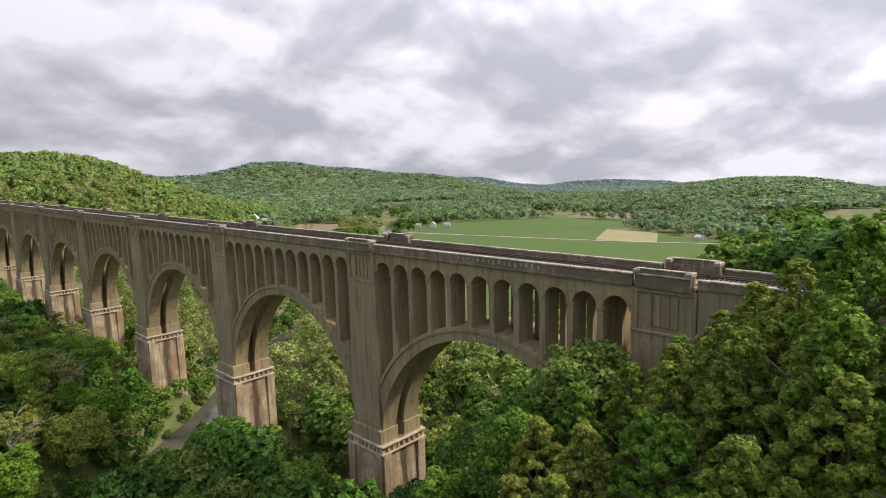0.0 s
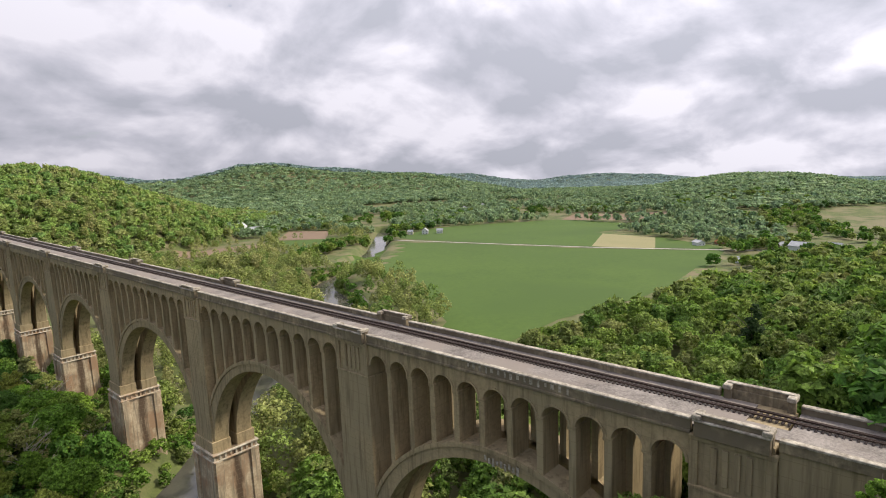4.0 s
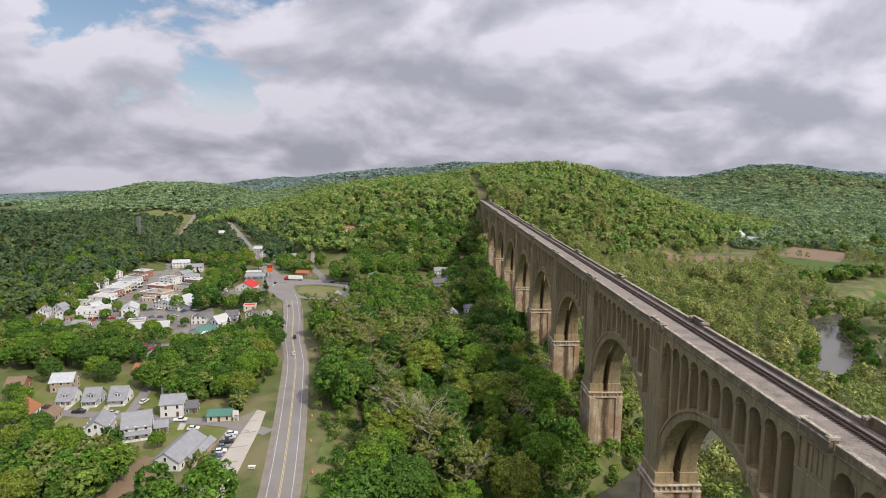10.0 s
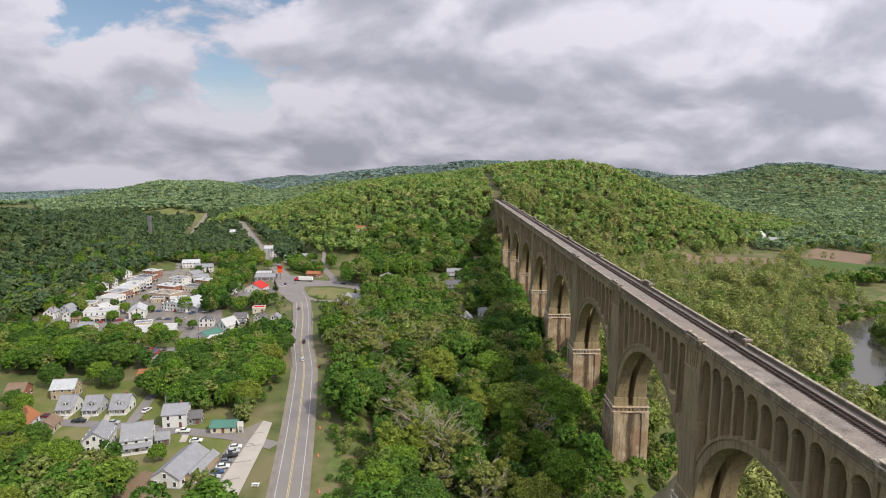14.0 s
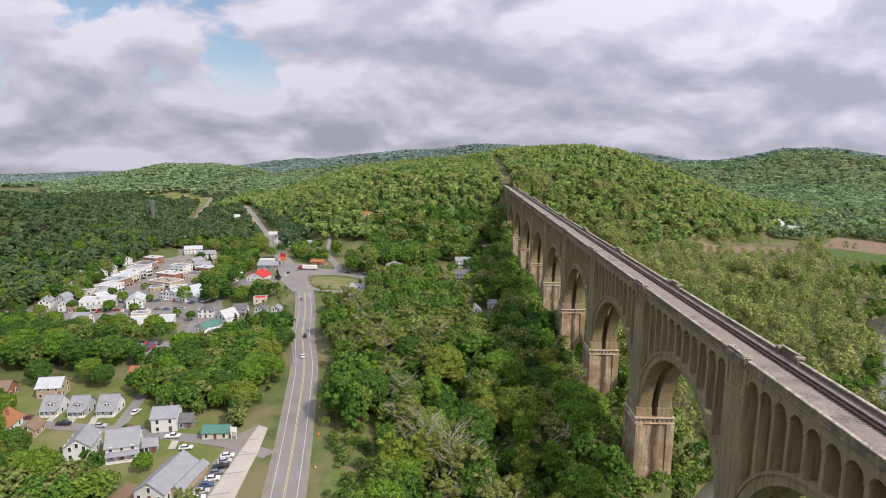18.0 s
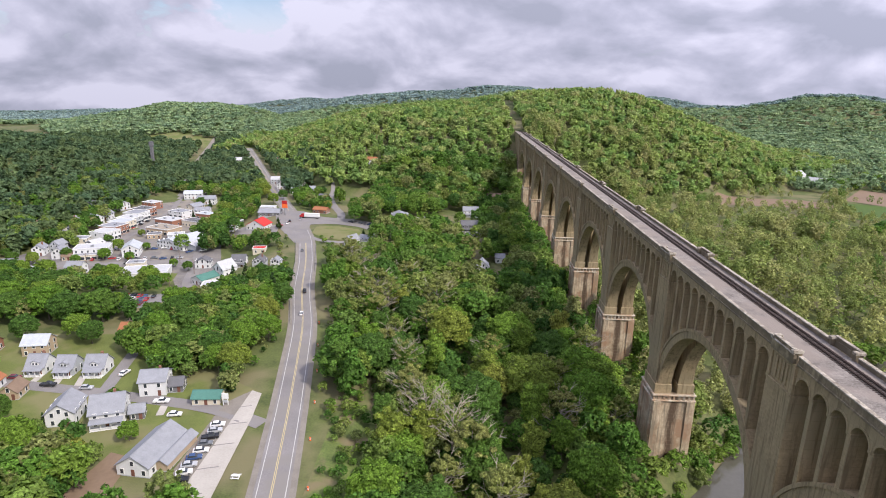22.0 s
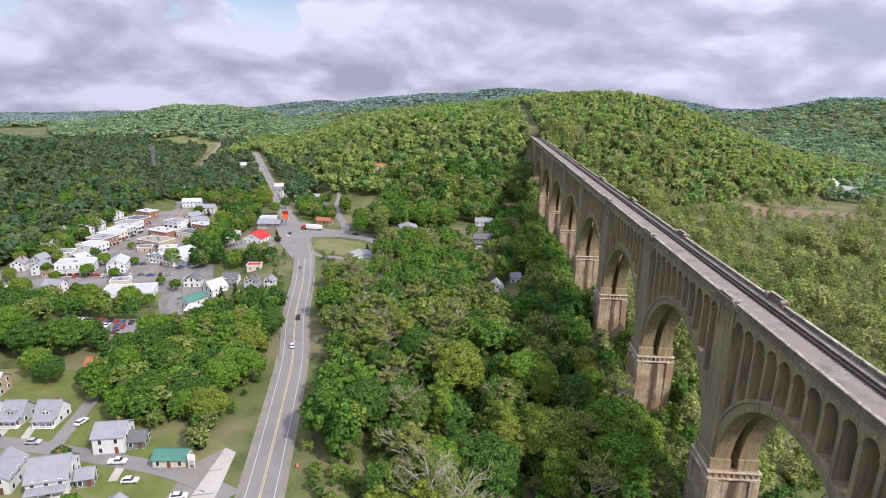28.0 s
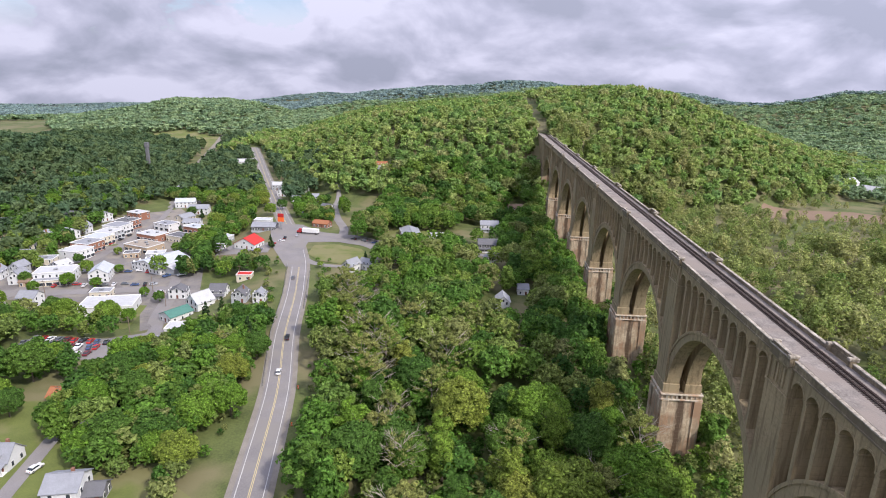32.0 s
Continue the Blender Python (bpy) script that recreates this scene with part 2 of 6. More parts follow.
CONCRETE = material("weathered_concrete", (0.425, 0.330, 0.190), (0.235, 0.181, 0.107), scale=0.12, fine=1.6, bump=0.35, third=(0.300, 0.242, 0.145), third_scale=0.07, streak=0.85, joints=1.85)
PARAPET_CONCRETE = material("spalled_parapet_concrete", (0.36, 0.29, 0.185), (0.115, 0.091, 0.063), scale=0.35, fine=1.1, bump=0.6, third=(0.155, 0.125, 0.085), third_scale=0.16, streak=1.0, amount=1.4)
BASE_CONCRETE = material("stained_pier_concrete", (0.56, 0.46, 0.32), (0.31, 0.225, 0.145), scale=0.2, fine=1.3, bump=0.5, third=(0.32, 0.205, 0.125), third_scale=0.16, streak=1.0, joints=1.3, seep=(0.085, 0.055, 0.035), amount=1.3)
BELT_CONCRETE = material("pale_belt_concrete", (0.64, 0.58, 0.47), (0.36, 0.30, 0.22), scale=0.5, fine=2.4, bump=0.4, third=(0.42, 0.29, 0.19), third_scale=0.3, streak=0.7)
COPING = material("pale_coping", (0.53, 0.475, 0.385), (0.15, 0.125, 0.095), scale=0.5, fine=2.2, bump=0.4, streak=0.5, amount=1.4)
BALLAST = material("track_ballast", (0.31, 0.275, 0.245), (0.115, 0.10, 0.088), scale=0.25, fine=3, bump=0.8, third=(0.235, 0.20, 0.172), third_scale=0.12, amount=1.3)
RAIL = material("rusty_rail", (0.10, 0.07, 0.055), (0.05, 0.035, 0.03), scale=0.5, fine=8, rough=0.55, metal=0.6)
SLEEPER = material("dark_sleeper_wood", (0.11, 0.085, 0.07), (0.05, 0.04, 0.035), scale=0.8, fine=9, island=0.25)
GROUND = material("rough_grass_ground", (0.130, 0.155, 0.045), (0.058, 0.074, 0.024), scale=0.12, fine=1.3, third=(0.165, 0.150, 0.075), third_scale=0.03, bump=0.9)
LAWN = material("mown_lawn", (0.155, 0.180, 0.046), (0.092, 0.115, 0.030), scale=0.15, fine=2.2, third=(0.180, 0.172, 0.075), third_scale=0.05, bump=0.4)
VERGE_GRASS = material("tall_rough_grass", (0.155, 0.195, 0.050), (0.060, 0.090, 0.025), scale=0.25, fine=1.8, third=(0.18, 0.15, 0.08), third_scale=0.09, bump=1.0)
CROP = material("green_crop", (0.080, 0.134, 0.020), (0.053, 0.098, 0.015), scale=0.016, fine=0.3, third=(0.058, 0.104, 0.017), third_scale=0.008, bump=0.2)
SOIL = material("ploughed_soil", (0.235, 0.165, 0.110), (0.18, 0.125, 0.085), scale=0.03, fine=0.8)
STUBBLE = material("dry_stubble", (0.30, 0.26, 0.14), (0.23, 0.22, 0.10), scale=0.03, fine=0.8)
ASPHALT = material("worn_asphalt", (0.265, 0.248, 0.242), (0.165, 0.155, 0.152), scale=0.06, fine=2.5, bump=0.2, third=(0.22, 0.205, 0.19), third_scale=0.1)
SHOULDER = material("shoulder_gravel", (0.27, 0.245, 0.21), (0.18, 0.16, 0.135), scale=0.2, fine=3)
YARD = material("worn_yard", (0.230, 0.213, 0.200), (0.122, 0.113, 0.107), scale=0.09, fine=1.6, third=(0.24, 0.215, 0.18), third_scale=0.07)
PALE_LOT = material("pale_concrete_lot", (0.48, 0.45, 0.40), (0.36, 0.33, 0.29), scale=0.15, fine=2)
LINE_WHITE = material("white_road_paint", (0.58, 0.57, 0.55), (0.36, 0.35, 0.33), scale=0.6, fine=5, bump=0)
LINE_YELLOW = material("yellow_road_paint", (0.55, 0.46, 0.24), (0.40, 0.33, 0.19), scale=0.6, fine=5, bump=0)
WATER = material("brown_creek_water", (0.10, 0.095, 0.075), (0.08, 0.075, 0.06), scale=0.06, fine=0.7, rough=0.12, bump=0.06, spec=0.5)
GRAVEL = material("creek_gravel", (0.38, 0.33, 0.27), (0.25, 0.21, 0.17), scale=0.2, fine=2.5)
BARK = material("grey_bark", (0.16, 0.13, 0.10), (0.08, 0.065, 0.05), scale=0.7, fine=6)
PALE_BARK = material("pale_bark", (0.47, 0.42, 0.33), (0.28, 0.24, 0.19), scale=0.7, fine=6)
LEAF = [leafy("leaf_fresh", [(0.113, 0.219, 0.024), (0.139, 0.245, 0.028), (0.169, 0.260, 0.034)]),
        leafy("leaf_deep", [(0.064, 0.138, 0.023), (0.080, 0.158, 0.026), (0.102, 0.184, 0.027)]),
        leafy("leaf_young", [(0.169, 0.240, 0.037), (0.205, 0.260, 0.040), (0.232, 0.260, 0.048)]),
        leafy("leaf_budding", [(0.200, 0.235, 0.062), (0.245, 0.255, 0.078), (0.185, 0.240, 0.056)]),
        leafy("needle_dark", [(0.031, 0.066, 0.019), (0.047, 0.087, 0.023)])]
SPRING = [(0.050, 0.115, 0.022), (0.080, 0.170, 0.027), (0.115, 0.225, 0.029), (0.070, 0.155, 0.026), (0.165, 0.255, 0.036), (0.200, 0.245, 0.062), (0.100, 0.200, 0.030), (0.215, 0.230, 0.080), (0.140, 0.240, 0.034), (0.060, 0.130, 0.024)]
WOODS = leafy("woods_canopy", SPRING, "tree")
SLOPE_WOODS = leafy("slope_canopy", [(0.080, 0.155, 0.027), (0.125, 0.215, 0.034), (0.170, 0.255, 0.044), (0.215, 0.270, 0.060), (0.105, 0.195, 0.032), (0.230, 0.250, 0.080), (0.150, 0.240, 0.038)], "tree", 0.3)
# spring greens lifted in value so that the colour carries some haze
HAZED_HILL_WOODS = leafy("hazed_hill_canopy", [(0.132, 0.230, 0.066), (0.190, 0.297, 0.077), (0.236, 0.336, 0.084), (0.287, 0.347, 0.102), (0.172, 0.280, 0.072), (0.310, 0.325, 0.126), (0.218, 0.325, 0.079)], "tree", 0.2, 0.8)
# leaf colour darkened for a cloud's shadow on the slope, blued for haze
CLOUD_SHADED_WOODS = leafy("cloud_shaded_canopy", [(0.069, 0.123, 0.061), (0.090, 0.145, 0.066), (0.129, 0.182, 0.071), (0.078, 0.132, 0.064)], "tree", 0.2)
PALE_WOODS = leafy("budding_canopy", [(0.190, 0.265, 0.062), (0.265, 0.300, 0.092), (0.320, 0.330, 0.120), (0.215, 0.280, 0.075), (0.345, 0.340, 0.140), (0.130, 0.225, 0.045), (0.290, 0.310, 0.105)], "tree", 0.3, 1.0)
# ridge and far leaf colours are paled and blued to paint in aerial haze
HAZED_RIDGE_WOODS = leafy("hazed_ridge_canopy", [(0.170, 0.258, 0.142), (0.207, 0.294, 0.150), (0.251, 0.330, 0.156), (0.186, 0.274, 0.150)], "tree", 0.12, 0.25)
HAZED_FAR_WOODS = leafy("hazed_far_canopy", [(0.190, 0.270, 0.267), (0.218, 0.299, 0.274), (0.253, 0.333, 0.282), (0.201, 0.282, 0.282)], "tree", 0.06, 0.15)
WALLS = {n: material(n + "_siding", c, tuple(v * 0.82 for v in c), scale=0.4, fine=3, bump=0.1, amount=0.8) for n, c in dict(
    white=(0.68, 0.685, 0.68), grey=(0.42, 0.44, 0.46), cream=(0.62, 0.56, 0.44), brick=(0.30, 0.14, 0.09), tan=(0.45, 0.35, 0.24), blue=(0.30, 0.38, 0.45), dark=(0.17, 0.17, 0.18), green=(0.20, 0.27, 0.20)).items()}
ROOFS = {n: material(n + "_roof", c, tuple(v * 0.72 for v in c), scale=0.5, fine=4, bump=0.25) for n, c in dict(
    grey=(0.30, 0.31, 0.335), dark=(0.15, 0.15, 0.16), brown=(0.24, 0.17, 0.12), rust=(0.36, 0.15, 0.07), red=(0.55, 0.045, 0.04), white=(0.52, 0.525, 0.535), teal=(0.09, 0.22, 0.18), tan=(0.36, 0.31, 0.25), silver=(0.50, 0.53, 0.56)).items()}
TRIM = material("white_trim", (0.78, 0.78, 0.76), (0.66, 0.66, 0.64), scale=1, fine=5, bump=0)
GLASS = material("window_glass", (0.045, 0.055, 0.065), (0.03, 0.035, 0.045), scale=0.6, fine=2, rough=0.08, bump=0, spec=0.7)
DOOR = material("painted_door", (0.20, 0.09, 0.06), (0.12, 0.05, 0.04), scale=1, fine=6)
CHIMNEY = material("chimney_brick", (0.30, 0.15, 0.10), (0.19, 0.10, 0.07), scale=1, fine=6)
RUBBER = material("tyre_rubber", (0.03, 0.03, 0.03), (0.02, 0.02, 0.02), scale=1, fine=8, bump=0)
STEEL = material("galvanised_steel", (0.42, 0.43, 0.44), (0.30, 0.31, 0.32), scale=0.8, fine=6, rough=0.45, metal=0.7, bump=0)
POLE_WOOD = material("pole_wood", (0.24, 0.18, 0.13), (0.15, 0.11, 0.08), scale=0.8, fine=6)
ORANGE = material("orange_plastic", (0.80, 0.16, 0.03), (0.65, 0.12, 0.03), scale=1, fine=5, bump=0)
PAINTS = {n: material("car_paint_" + n, c, tuple(v * 0.85 for v in c), scale=0.5, fine=3, rough=0.25, bump=0, spec=0.6) for n, c in dict(
    white=(0.75, 0.75, 0.75), black=(0.02, 0.02, 0.022), silver=(0.45, 0.46, 0.48), red=(0.45, 0.03, 0.03), blue=(0.05, 0.09, 0.20), grey=(0.16, 0.17, 0.18), maroon=(0.16, 0.03, 0.04)).items()}

# ---------------------------------------------------------------- mesh helpers


def mesh_of(name, bm, mat):
    me = bpy.data.meshes.new(name)
    bm.normal_update()
    bm.to_mesh(me)
    bm.free()
    for m in (mat if isinstance(mat, (list, tuple)) else [mat]):
        me.materials.append(m)
    return me


def part(name, bm, mat, parent, label="", m=None):
    me = bm if isinstance(bm, bpy.types.Mesh) else mesh_of(name, bm, mat)
    ob = new(name, me)
    ob.parent = parent
    if m is not None:
        ob.matrix_local = m
    if label:
        tagged(ob, label)
    return ob


def thing(name, label, category, m=None, group="", kind=""):
    ob = new(name)
    ob.empty_display_size = 1
    if m is not None:
        ob.matrix_world = m
    return tagged(ob, label, category, group, kind)


def box(bm, x0, y0, z0, x1, y1, z1, bevel=0.0):
    c = Matrix.Translation(((x0 + x1) / 2, (y0 + y1) / 2, (z0 + z1) / 2)) @ Matrix.Diagonal((x1 - x0, y1 - y0, z1 - z0, 1))
    r = bmesh.ops.create_cube(bm, size=1, matrix=c)
    if bevel:
        es = list({e for v in r["verts"] for e in v.link_edges})
        bmesh.ops.bevel(bm, geom=es, offset=bevel, segments=1, affect="EDGES")
    return bm


def boxed(*a, bevel=0.0):
    return box(bmesh.new(), *a, bevel=bevel)


def prism(bm, pts, axis, a, b):
    """A closed outline swept from a to b along axis 0 (x) or 1 (y); pts are the two other coordinates."""
    def at(p, s):
        return (s, p[0], p[1]) if axis == 0 else (p[0], s, p[1])
    u = [bm.verts.new(at(p, a)) for p in pts]
    v = [bm.verts.new(at(p, b)) for p in pts]
    bm.faces.new(u); bm.faces.new(v[::-1])
    n = len(pts)
    for i in range(n):
        bm.faces.new((u[i], v[i], v[(i + 1) % n], u[(i + 1) % n])[::-1])
    bmesh.ops.recalc_face_normals(bm, faces=bm.faces[:])
    return bm


def raw_mesh(name, verts, faces, mat, normals=None, tint=None):
    """A mesh from arrays; faces all have the same number of corners."""
    me = bpy.data.meshes.new(name)
    k = faces.shape[1]
    me.vertices.add(len(verts)); me.vertices.foreach_set("co", np.asarray(verts, np.float32).ravel())
    me.loops.add(faces.size); me.loops.foreach_set("vertex_index", np.asarray(faces, np.int32).ravel())
    me.polygons.add(len(faces)); me.polygons.foreach_set("loop_start", np.arange(0, faces.size, k, dtype=np.int32))
    me.polygons.foreach_set("loop_total", np.full(len(faces), k, np.int32))
    me.update(calc_edges=True)
    me.materials.append(mat)
    if tint is not None:
        me.attributes.new("tint", "FLOAT", "POINT").data.foreach_set("value", np.asarray(tint, np.float32))
    if normals is not None:
        me.polygons.foreach_set("use_smooth", np.ones(len(faces), bool))
        me.normals_split_custom_set_from_vertices(np.asarray(normals, np.float32))
    return me


# ---------------------------------------------------------------- the lie of the land
ROAD = [(-104, -60), (-103, 40), (-106, 100), (-110, 141), (-119, 192), (-133, 264), (-146, 309), (-156, 357), (-171, 414), (-186, 453), (-232, 556), (-292, 692), (-325, 768), (-400, 940)]
CREEK = [(520, 640), (380, 500), (290, 425), (215, 383), (196, 335), (160, 284), (100, 243), (48, 208), (15, 171), (-23, 140), (-58, 114), (-80, 80), (-87, 30), (-90, -40), (-92, -160)]


def smooth(a, b, v):
    t = np.clip((v - a) / (b - a), 0, 1)
    return t * t * (3 - 2 * t)


def to_line(x, y, line):
    """Distance to a line of points and the share of the way along it."""
    best, along = np.full(np.shape(x), 1e9), np.zeros(np.shape(x))
    n = len(line) - 1
    for i in range(n):
        (ax, ay), (bx, by) = line[i][:2], line[i + 1][:2]
        t = np.clip(((x - ax) * (bx - ax) + (y - ay) * (by - ay)) / ((bx - ax) ** 2 + (by - ay) ** 2), 0, 1)
        d = np.hypot(x - ax - t * (bx - ax), y - ay - t * (by - ay))
        w = d < best
        best, along = np.where(w, d, best), np.where(w, (i + t) / n, along)
    return best, along


def crest(eye, dist, rows):
    """A ridge's crest from headings, lifts and heights seen from one point: (heading, height) at a distance."""
    return [(eye[0] + dist * math.sin(radians(a)), eye[1] + dist * math.cos(radians(a)), h) for a, h in rows]


RIDGES = [
    (crest((-64, -21), 2200, [(-17, 30), (-11.6, 64), (-7.3, 87), (-3, 95), (2.5, 120), (5.8, 119), (8, 111), (14, 96)]), 520),
    (crest((-64, -21), 1450, [(-70, 45), (-50, 25), (-38, 8), (-35.6, 16), (-31.9, 35), (-28.6, 47), (-25.6, 68), (-22, 70), (-18.7, 54), (-15.8, 34)]), 300),
    (crest((-64, -21), 3300, [(-60, -10), (-35.5, -42), (-30.6, -28), (-25, -30), (-20.1, 0), (-14.7, 42), (-11.6, 36), (-7, 0)]), 560),
    (crest((-64, -21), 800, [(-80, 66), (-55, 64), (-44, 58), (-37, 50), (-32, 40), (-28, 28), (-25, 12)]), 170),
    (crest((-70, -24), 2050, [(14, 80), (17.1, 80), (23.5, 70), (25.8, 86), (28.6, 114), (32.9, 110), (37, 90), (42.5, 70), (45, 66), (49, 46), (52, 24), (56, -6)]), 520),
    (crest((-77, -27), 3300, [(40, 30), (46, 34), (51, 28), (54, -8), (57, -24), (60, 0), (64, 4), (68, -10), (73, -50), (84, -60)]), 620),
    (crest((-77, -27), 1350, [(58, -30), (62, -4), (66, 20), (70, 38), (74.5, 50), (77.5, 50), (80.5, 42), (84.3, 26), (100, 40), (120, 60)]), 300),
    (crest((-77, -27), 1200, [(150, 90), (180, 100), (210, 90), (240, 60), (265, 55)]), 420),
]
NORTH_X = [-520, -400, -278, -169, -59, 43, 124, 180, 217, 305, 430, 560]
NORTH_H = [0, 10, 42, 62, 80, 94, 99, 95, 86, 56, 18, 0]
FOOT_X = [-600, -400, -300, -200, -100, 0, 100, 200, 300, 430, 600]
FOOT_Y = [1100, 900, 770, 600, 568, 588, 600, 640, 700, 800, 980]


def ground(x, y, split=False):
    x, y = np.asarray(x, float), np.asarray(y, float)
    z = 8 + 5 * smooth(-40, -130, x) + 3 * smooth(-200, -330, x) * smooth(340, 200, y)
    z = z - 6.5 * smooth(285, 335, y) * smooth(-182, -212, x) * smooth(620, 520, y) + 7 * np.exp(-(((x + 212) / 34) ** 2 + ((y - 442) / 40) ** 2))
    far = np.hypot(x, y - 100)
    z = z + 5 * smooth(700, 2500, far) * np.sin(x * 0.004) * np.cos(y * 0.005)
    # the valleys fall away with distance
    z = z - 9.0 * (np.maximum(far - 900, 0) / 1000) ** 2
    # the hill into which the line runs, north
    foot = np.interp(x, FOOT_X, FOOT_Y)
    d = np.maximum(y - foot, 0)
    north = np.interp(x, NORTH_X, NORTH_H) * (1 - np.exp(-(d / 105) ** 1.25)) * smooth(2100, 1250, y)
    # the hill behind the southern end
    south = 62 * smooth(62, -35, y) * (0.08 + 0.92 * smooth(-92, -12, x)) * (1 - 0.62 * smooth(6, 75, x)) * smooth(900, 300, x) + 10 * smooth(150, 40, y) * smooth(10, 60, x) * smooth(700, 300, x)
    hills = np.maximum(north, south)
    for line, width in RIDGES:
        dist, along = to_line(x, y, line)
        h = np.interp(along * (len(line) - 1), range(len(line)), [p[2] for p in line])
        hills = np.maximum(hills, (h - z) * np.exp(-(dist / width) ** 2))
    if split:
        return hills
    z = z + hills
    # bumps on the hills
    z = z + smooth(10, 60, hills) * (3 * np.sin(x * 0.021 + 1.3 * np.sin(y * 0.013)) + 2.5 * np.cos(y * 0.027 + x * 0.011))
    # the road's bed, the creek's cut
    dr, ar = to_line(x, y, ROAD)
    z = z + (np.interp(ar, [0, 0.8, 1], [14, 14, 20]) - z) * smooth(34, 10, dr)
    dc, ac = to_line(x, y, CREEK)
    z = z + (np.minimum(z, -1.0) - z) * smooth(20, 9, dc)
    return z


def gz(x, y):
    return float(ground(np.array([x]), np.array([y]))[0])


def axis_steps(lo, hi, step, reach):
    a = list(np.arange(lo, hi + 1, step))
    s = step
    while a[-1] < reach:
        s = min(s * 1.11, 90)
        a.append(a[-1] + s)
    s = step
    while a[0] > -reach:
        s = min(s * 1.11, 90)
        a.insert(0, a[0] - s)
    return np.array(a)


def build_ground():
    xs, ys = axis_steps(-380, 560, 6, 3900), axis_steps(-110, 760, 6, 4300)
    X, Y = np.meshgrid(xs, ys)
    v = np.stack([X, Y, ground(X, Y)], -1).reshape(-1, 3)
    n, m = len(xs), len(ys)
    i = (np.arange(m - 1)[:, None] * n + np.arange(n - 1)[None, :]).ravel()
    me = raw_mesh("ground", v, np.stack([i, i + 1, i + n + 1, i + n], 1), GROUND)
    me.polygons.foreach_set("use_smooth", np.ones(len(me.polygons), bool))
    tagged(new("ground", me), "grassy valley ground rising into wooded hills", "ground", kind="structure")


build_ground()


def ribbon(name, line, width, lift, mat, label, category, offset=0.0, step=6.0, level=None, parent=None, dash=None):
    """A strip along a line of points, laid on the ground."""
    p = np.array(line, float)
    seg = np.hypot(*np.diff(p, axis=0).T)
    cum = np.concatenate([[0], np.cumsum(seg)])
    s = np.arange(0, cum[-1], step)
    x, y = np.interp(s, cum, p[:, 0]), np.interp(s, cum, p[:, 1])
    for _ in range(6):
        x[1:-1], y[1:-1] = (x[:-2] + 2 * x[1:-1] + x[2:]) / 4, (y[:-2] + 2 * y[1:-1] + y[2:]) / 4
    tx, ty = np.gradient(x), np.gradient(y)
    ln = np.hypot(tx, ty)
    nx, ny = ty / ln, -tx / ln
    w = width if np.ndim(width) else np.full(len(s), width)
    if np.ndim(width):
        w = np.interp(s / s[-1], np.linspace(0, 1, len(width)), width)
    cols = []
    for k in (-0.5, -0.17, 0.17, 0.5):
        px, py = x + nx * (offset + k * w), y + ny * (offset + k * w)
        cx, cy = x + nx * offset, y + ny * offset
        pz = np.full(len(s), level) if level is not None else ground(cx, cy) + lift
        cols.append(np.stack([px, py, pz], 1))
    v = np.stack(cols, 1).reshape(-1, 3)
    f = []
    for i in range(len(s) - 1):
        if dash and (i % dash[1]) >= dash[0]:
            continue
        f += [(i * 4 + j, i * 4 + j + 1, i * 4 + j + 5, i * 4 + j + 4) for j in range(3)]
    ob = new(name, raw_mesh(name, v, np.array(f)[:, ::-1], mat))
    if parent:
        ob.parent = parent
    else:
        tagged(ob, label, category, kind="structure")
    return ob


def patch(name, pts, mat, label, category, lift=0.12, cell=6.0):
    """A piece of ground with its own cover, draped on the land: an outline filled with triangles and cut finer."""
    bm = bmesh.new()
    f = bm.faces.new([bm.verts.new((x, y, 0)) for x, y in pts])
    xs, ys = [p[0] for p in pts], [p[1] for p in pts]
    for axis, vals in ((0, xs), (1, ys)):
        c = min(vals) + cell
        while c < max(vals):
            co, no = ((c, 0, 0), (1, 0, 0)) if axis == 0 else ((0, c, 0), (0, 1, 0))
            bmesh.ops.bisect_plane(bm, geom=bm.verts[:] + bm.edges[:] + bm.faces[:], plane_co=co, plane_no=no)
            c += cell
    bm.verts.ensure_lookup_table()
    zz = ground([v.co.x for v in bm.verts], [v.co.y for v in bm.verts])
    for v, z in zip(bm.verts, zz):
        v.co.z = z + lift
    bm.normal_update()
    if bm.faces and sum(fc.normal.z for fc in bm.faces) < 0:
        bmesh.ops.reverse_faces(bm, faces=bm.faces[:])
    return tagged(new(name, mesh_of(name, bm, mat)), label, category, kind="structure")


ribbon("water", CREEK, [16, 18, 24, 30, 31, 26, 21, 20, 20, 21, 20, 18], 0, WATER, "slow brown creek water between gravel banks", "creek", level=0.15)
ribbon("road_shoulder", ROAD, 12.8, 0.10, SHOULDER, "gravel shoulder along the highway", "road")
road = ribbon("road", ROAD, 9.3, 0.22, ASPHALT, "worn grey two-lane asphalt highway", "road")
ribbon("edge_line", ROAD, 0.22, 0.235, LINE_WHITE, "", "", offset=3.75, parent=road)
ribbon("edge_line", ROAD, 0.22, 0.235, LINE_WHITE, "", "", offset=-3.75, parent=road)
ribbon("centre_line", ROAD, 0.22, 0.235, LINE_YELLOW, "", "", offset=0.22, parent=road)
ribbon("centre_line", ROAD, 0.22, 0.235, LINE_YELLOW, "", "", offset=-0.22, parent=road)
FIELD = [(290, 461), (409, 516), (447, 403), (475, 269), (521, 153), (386, 134), (298, 140), (221, 157), (126, 153), (109, 172), (180, 208), (248, 310)]
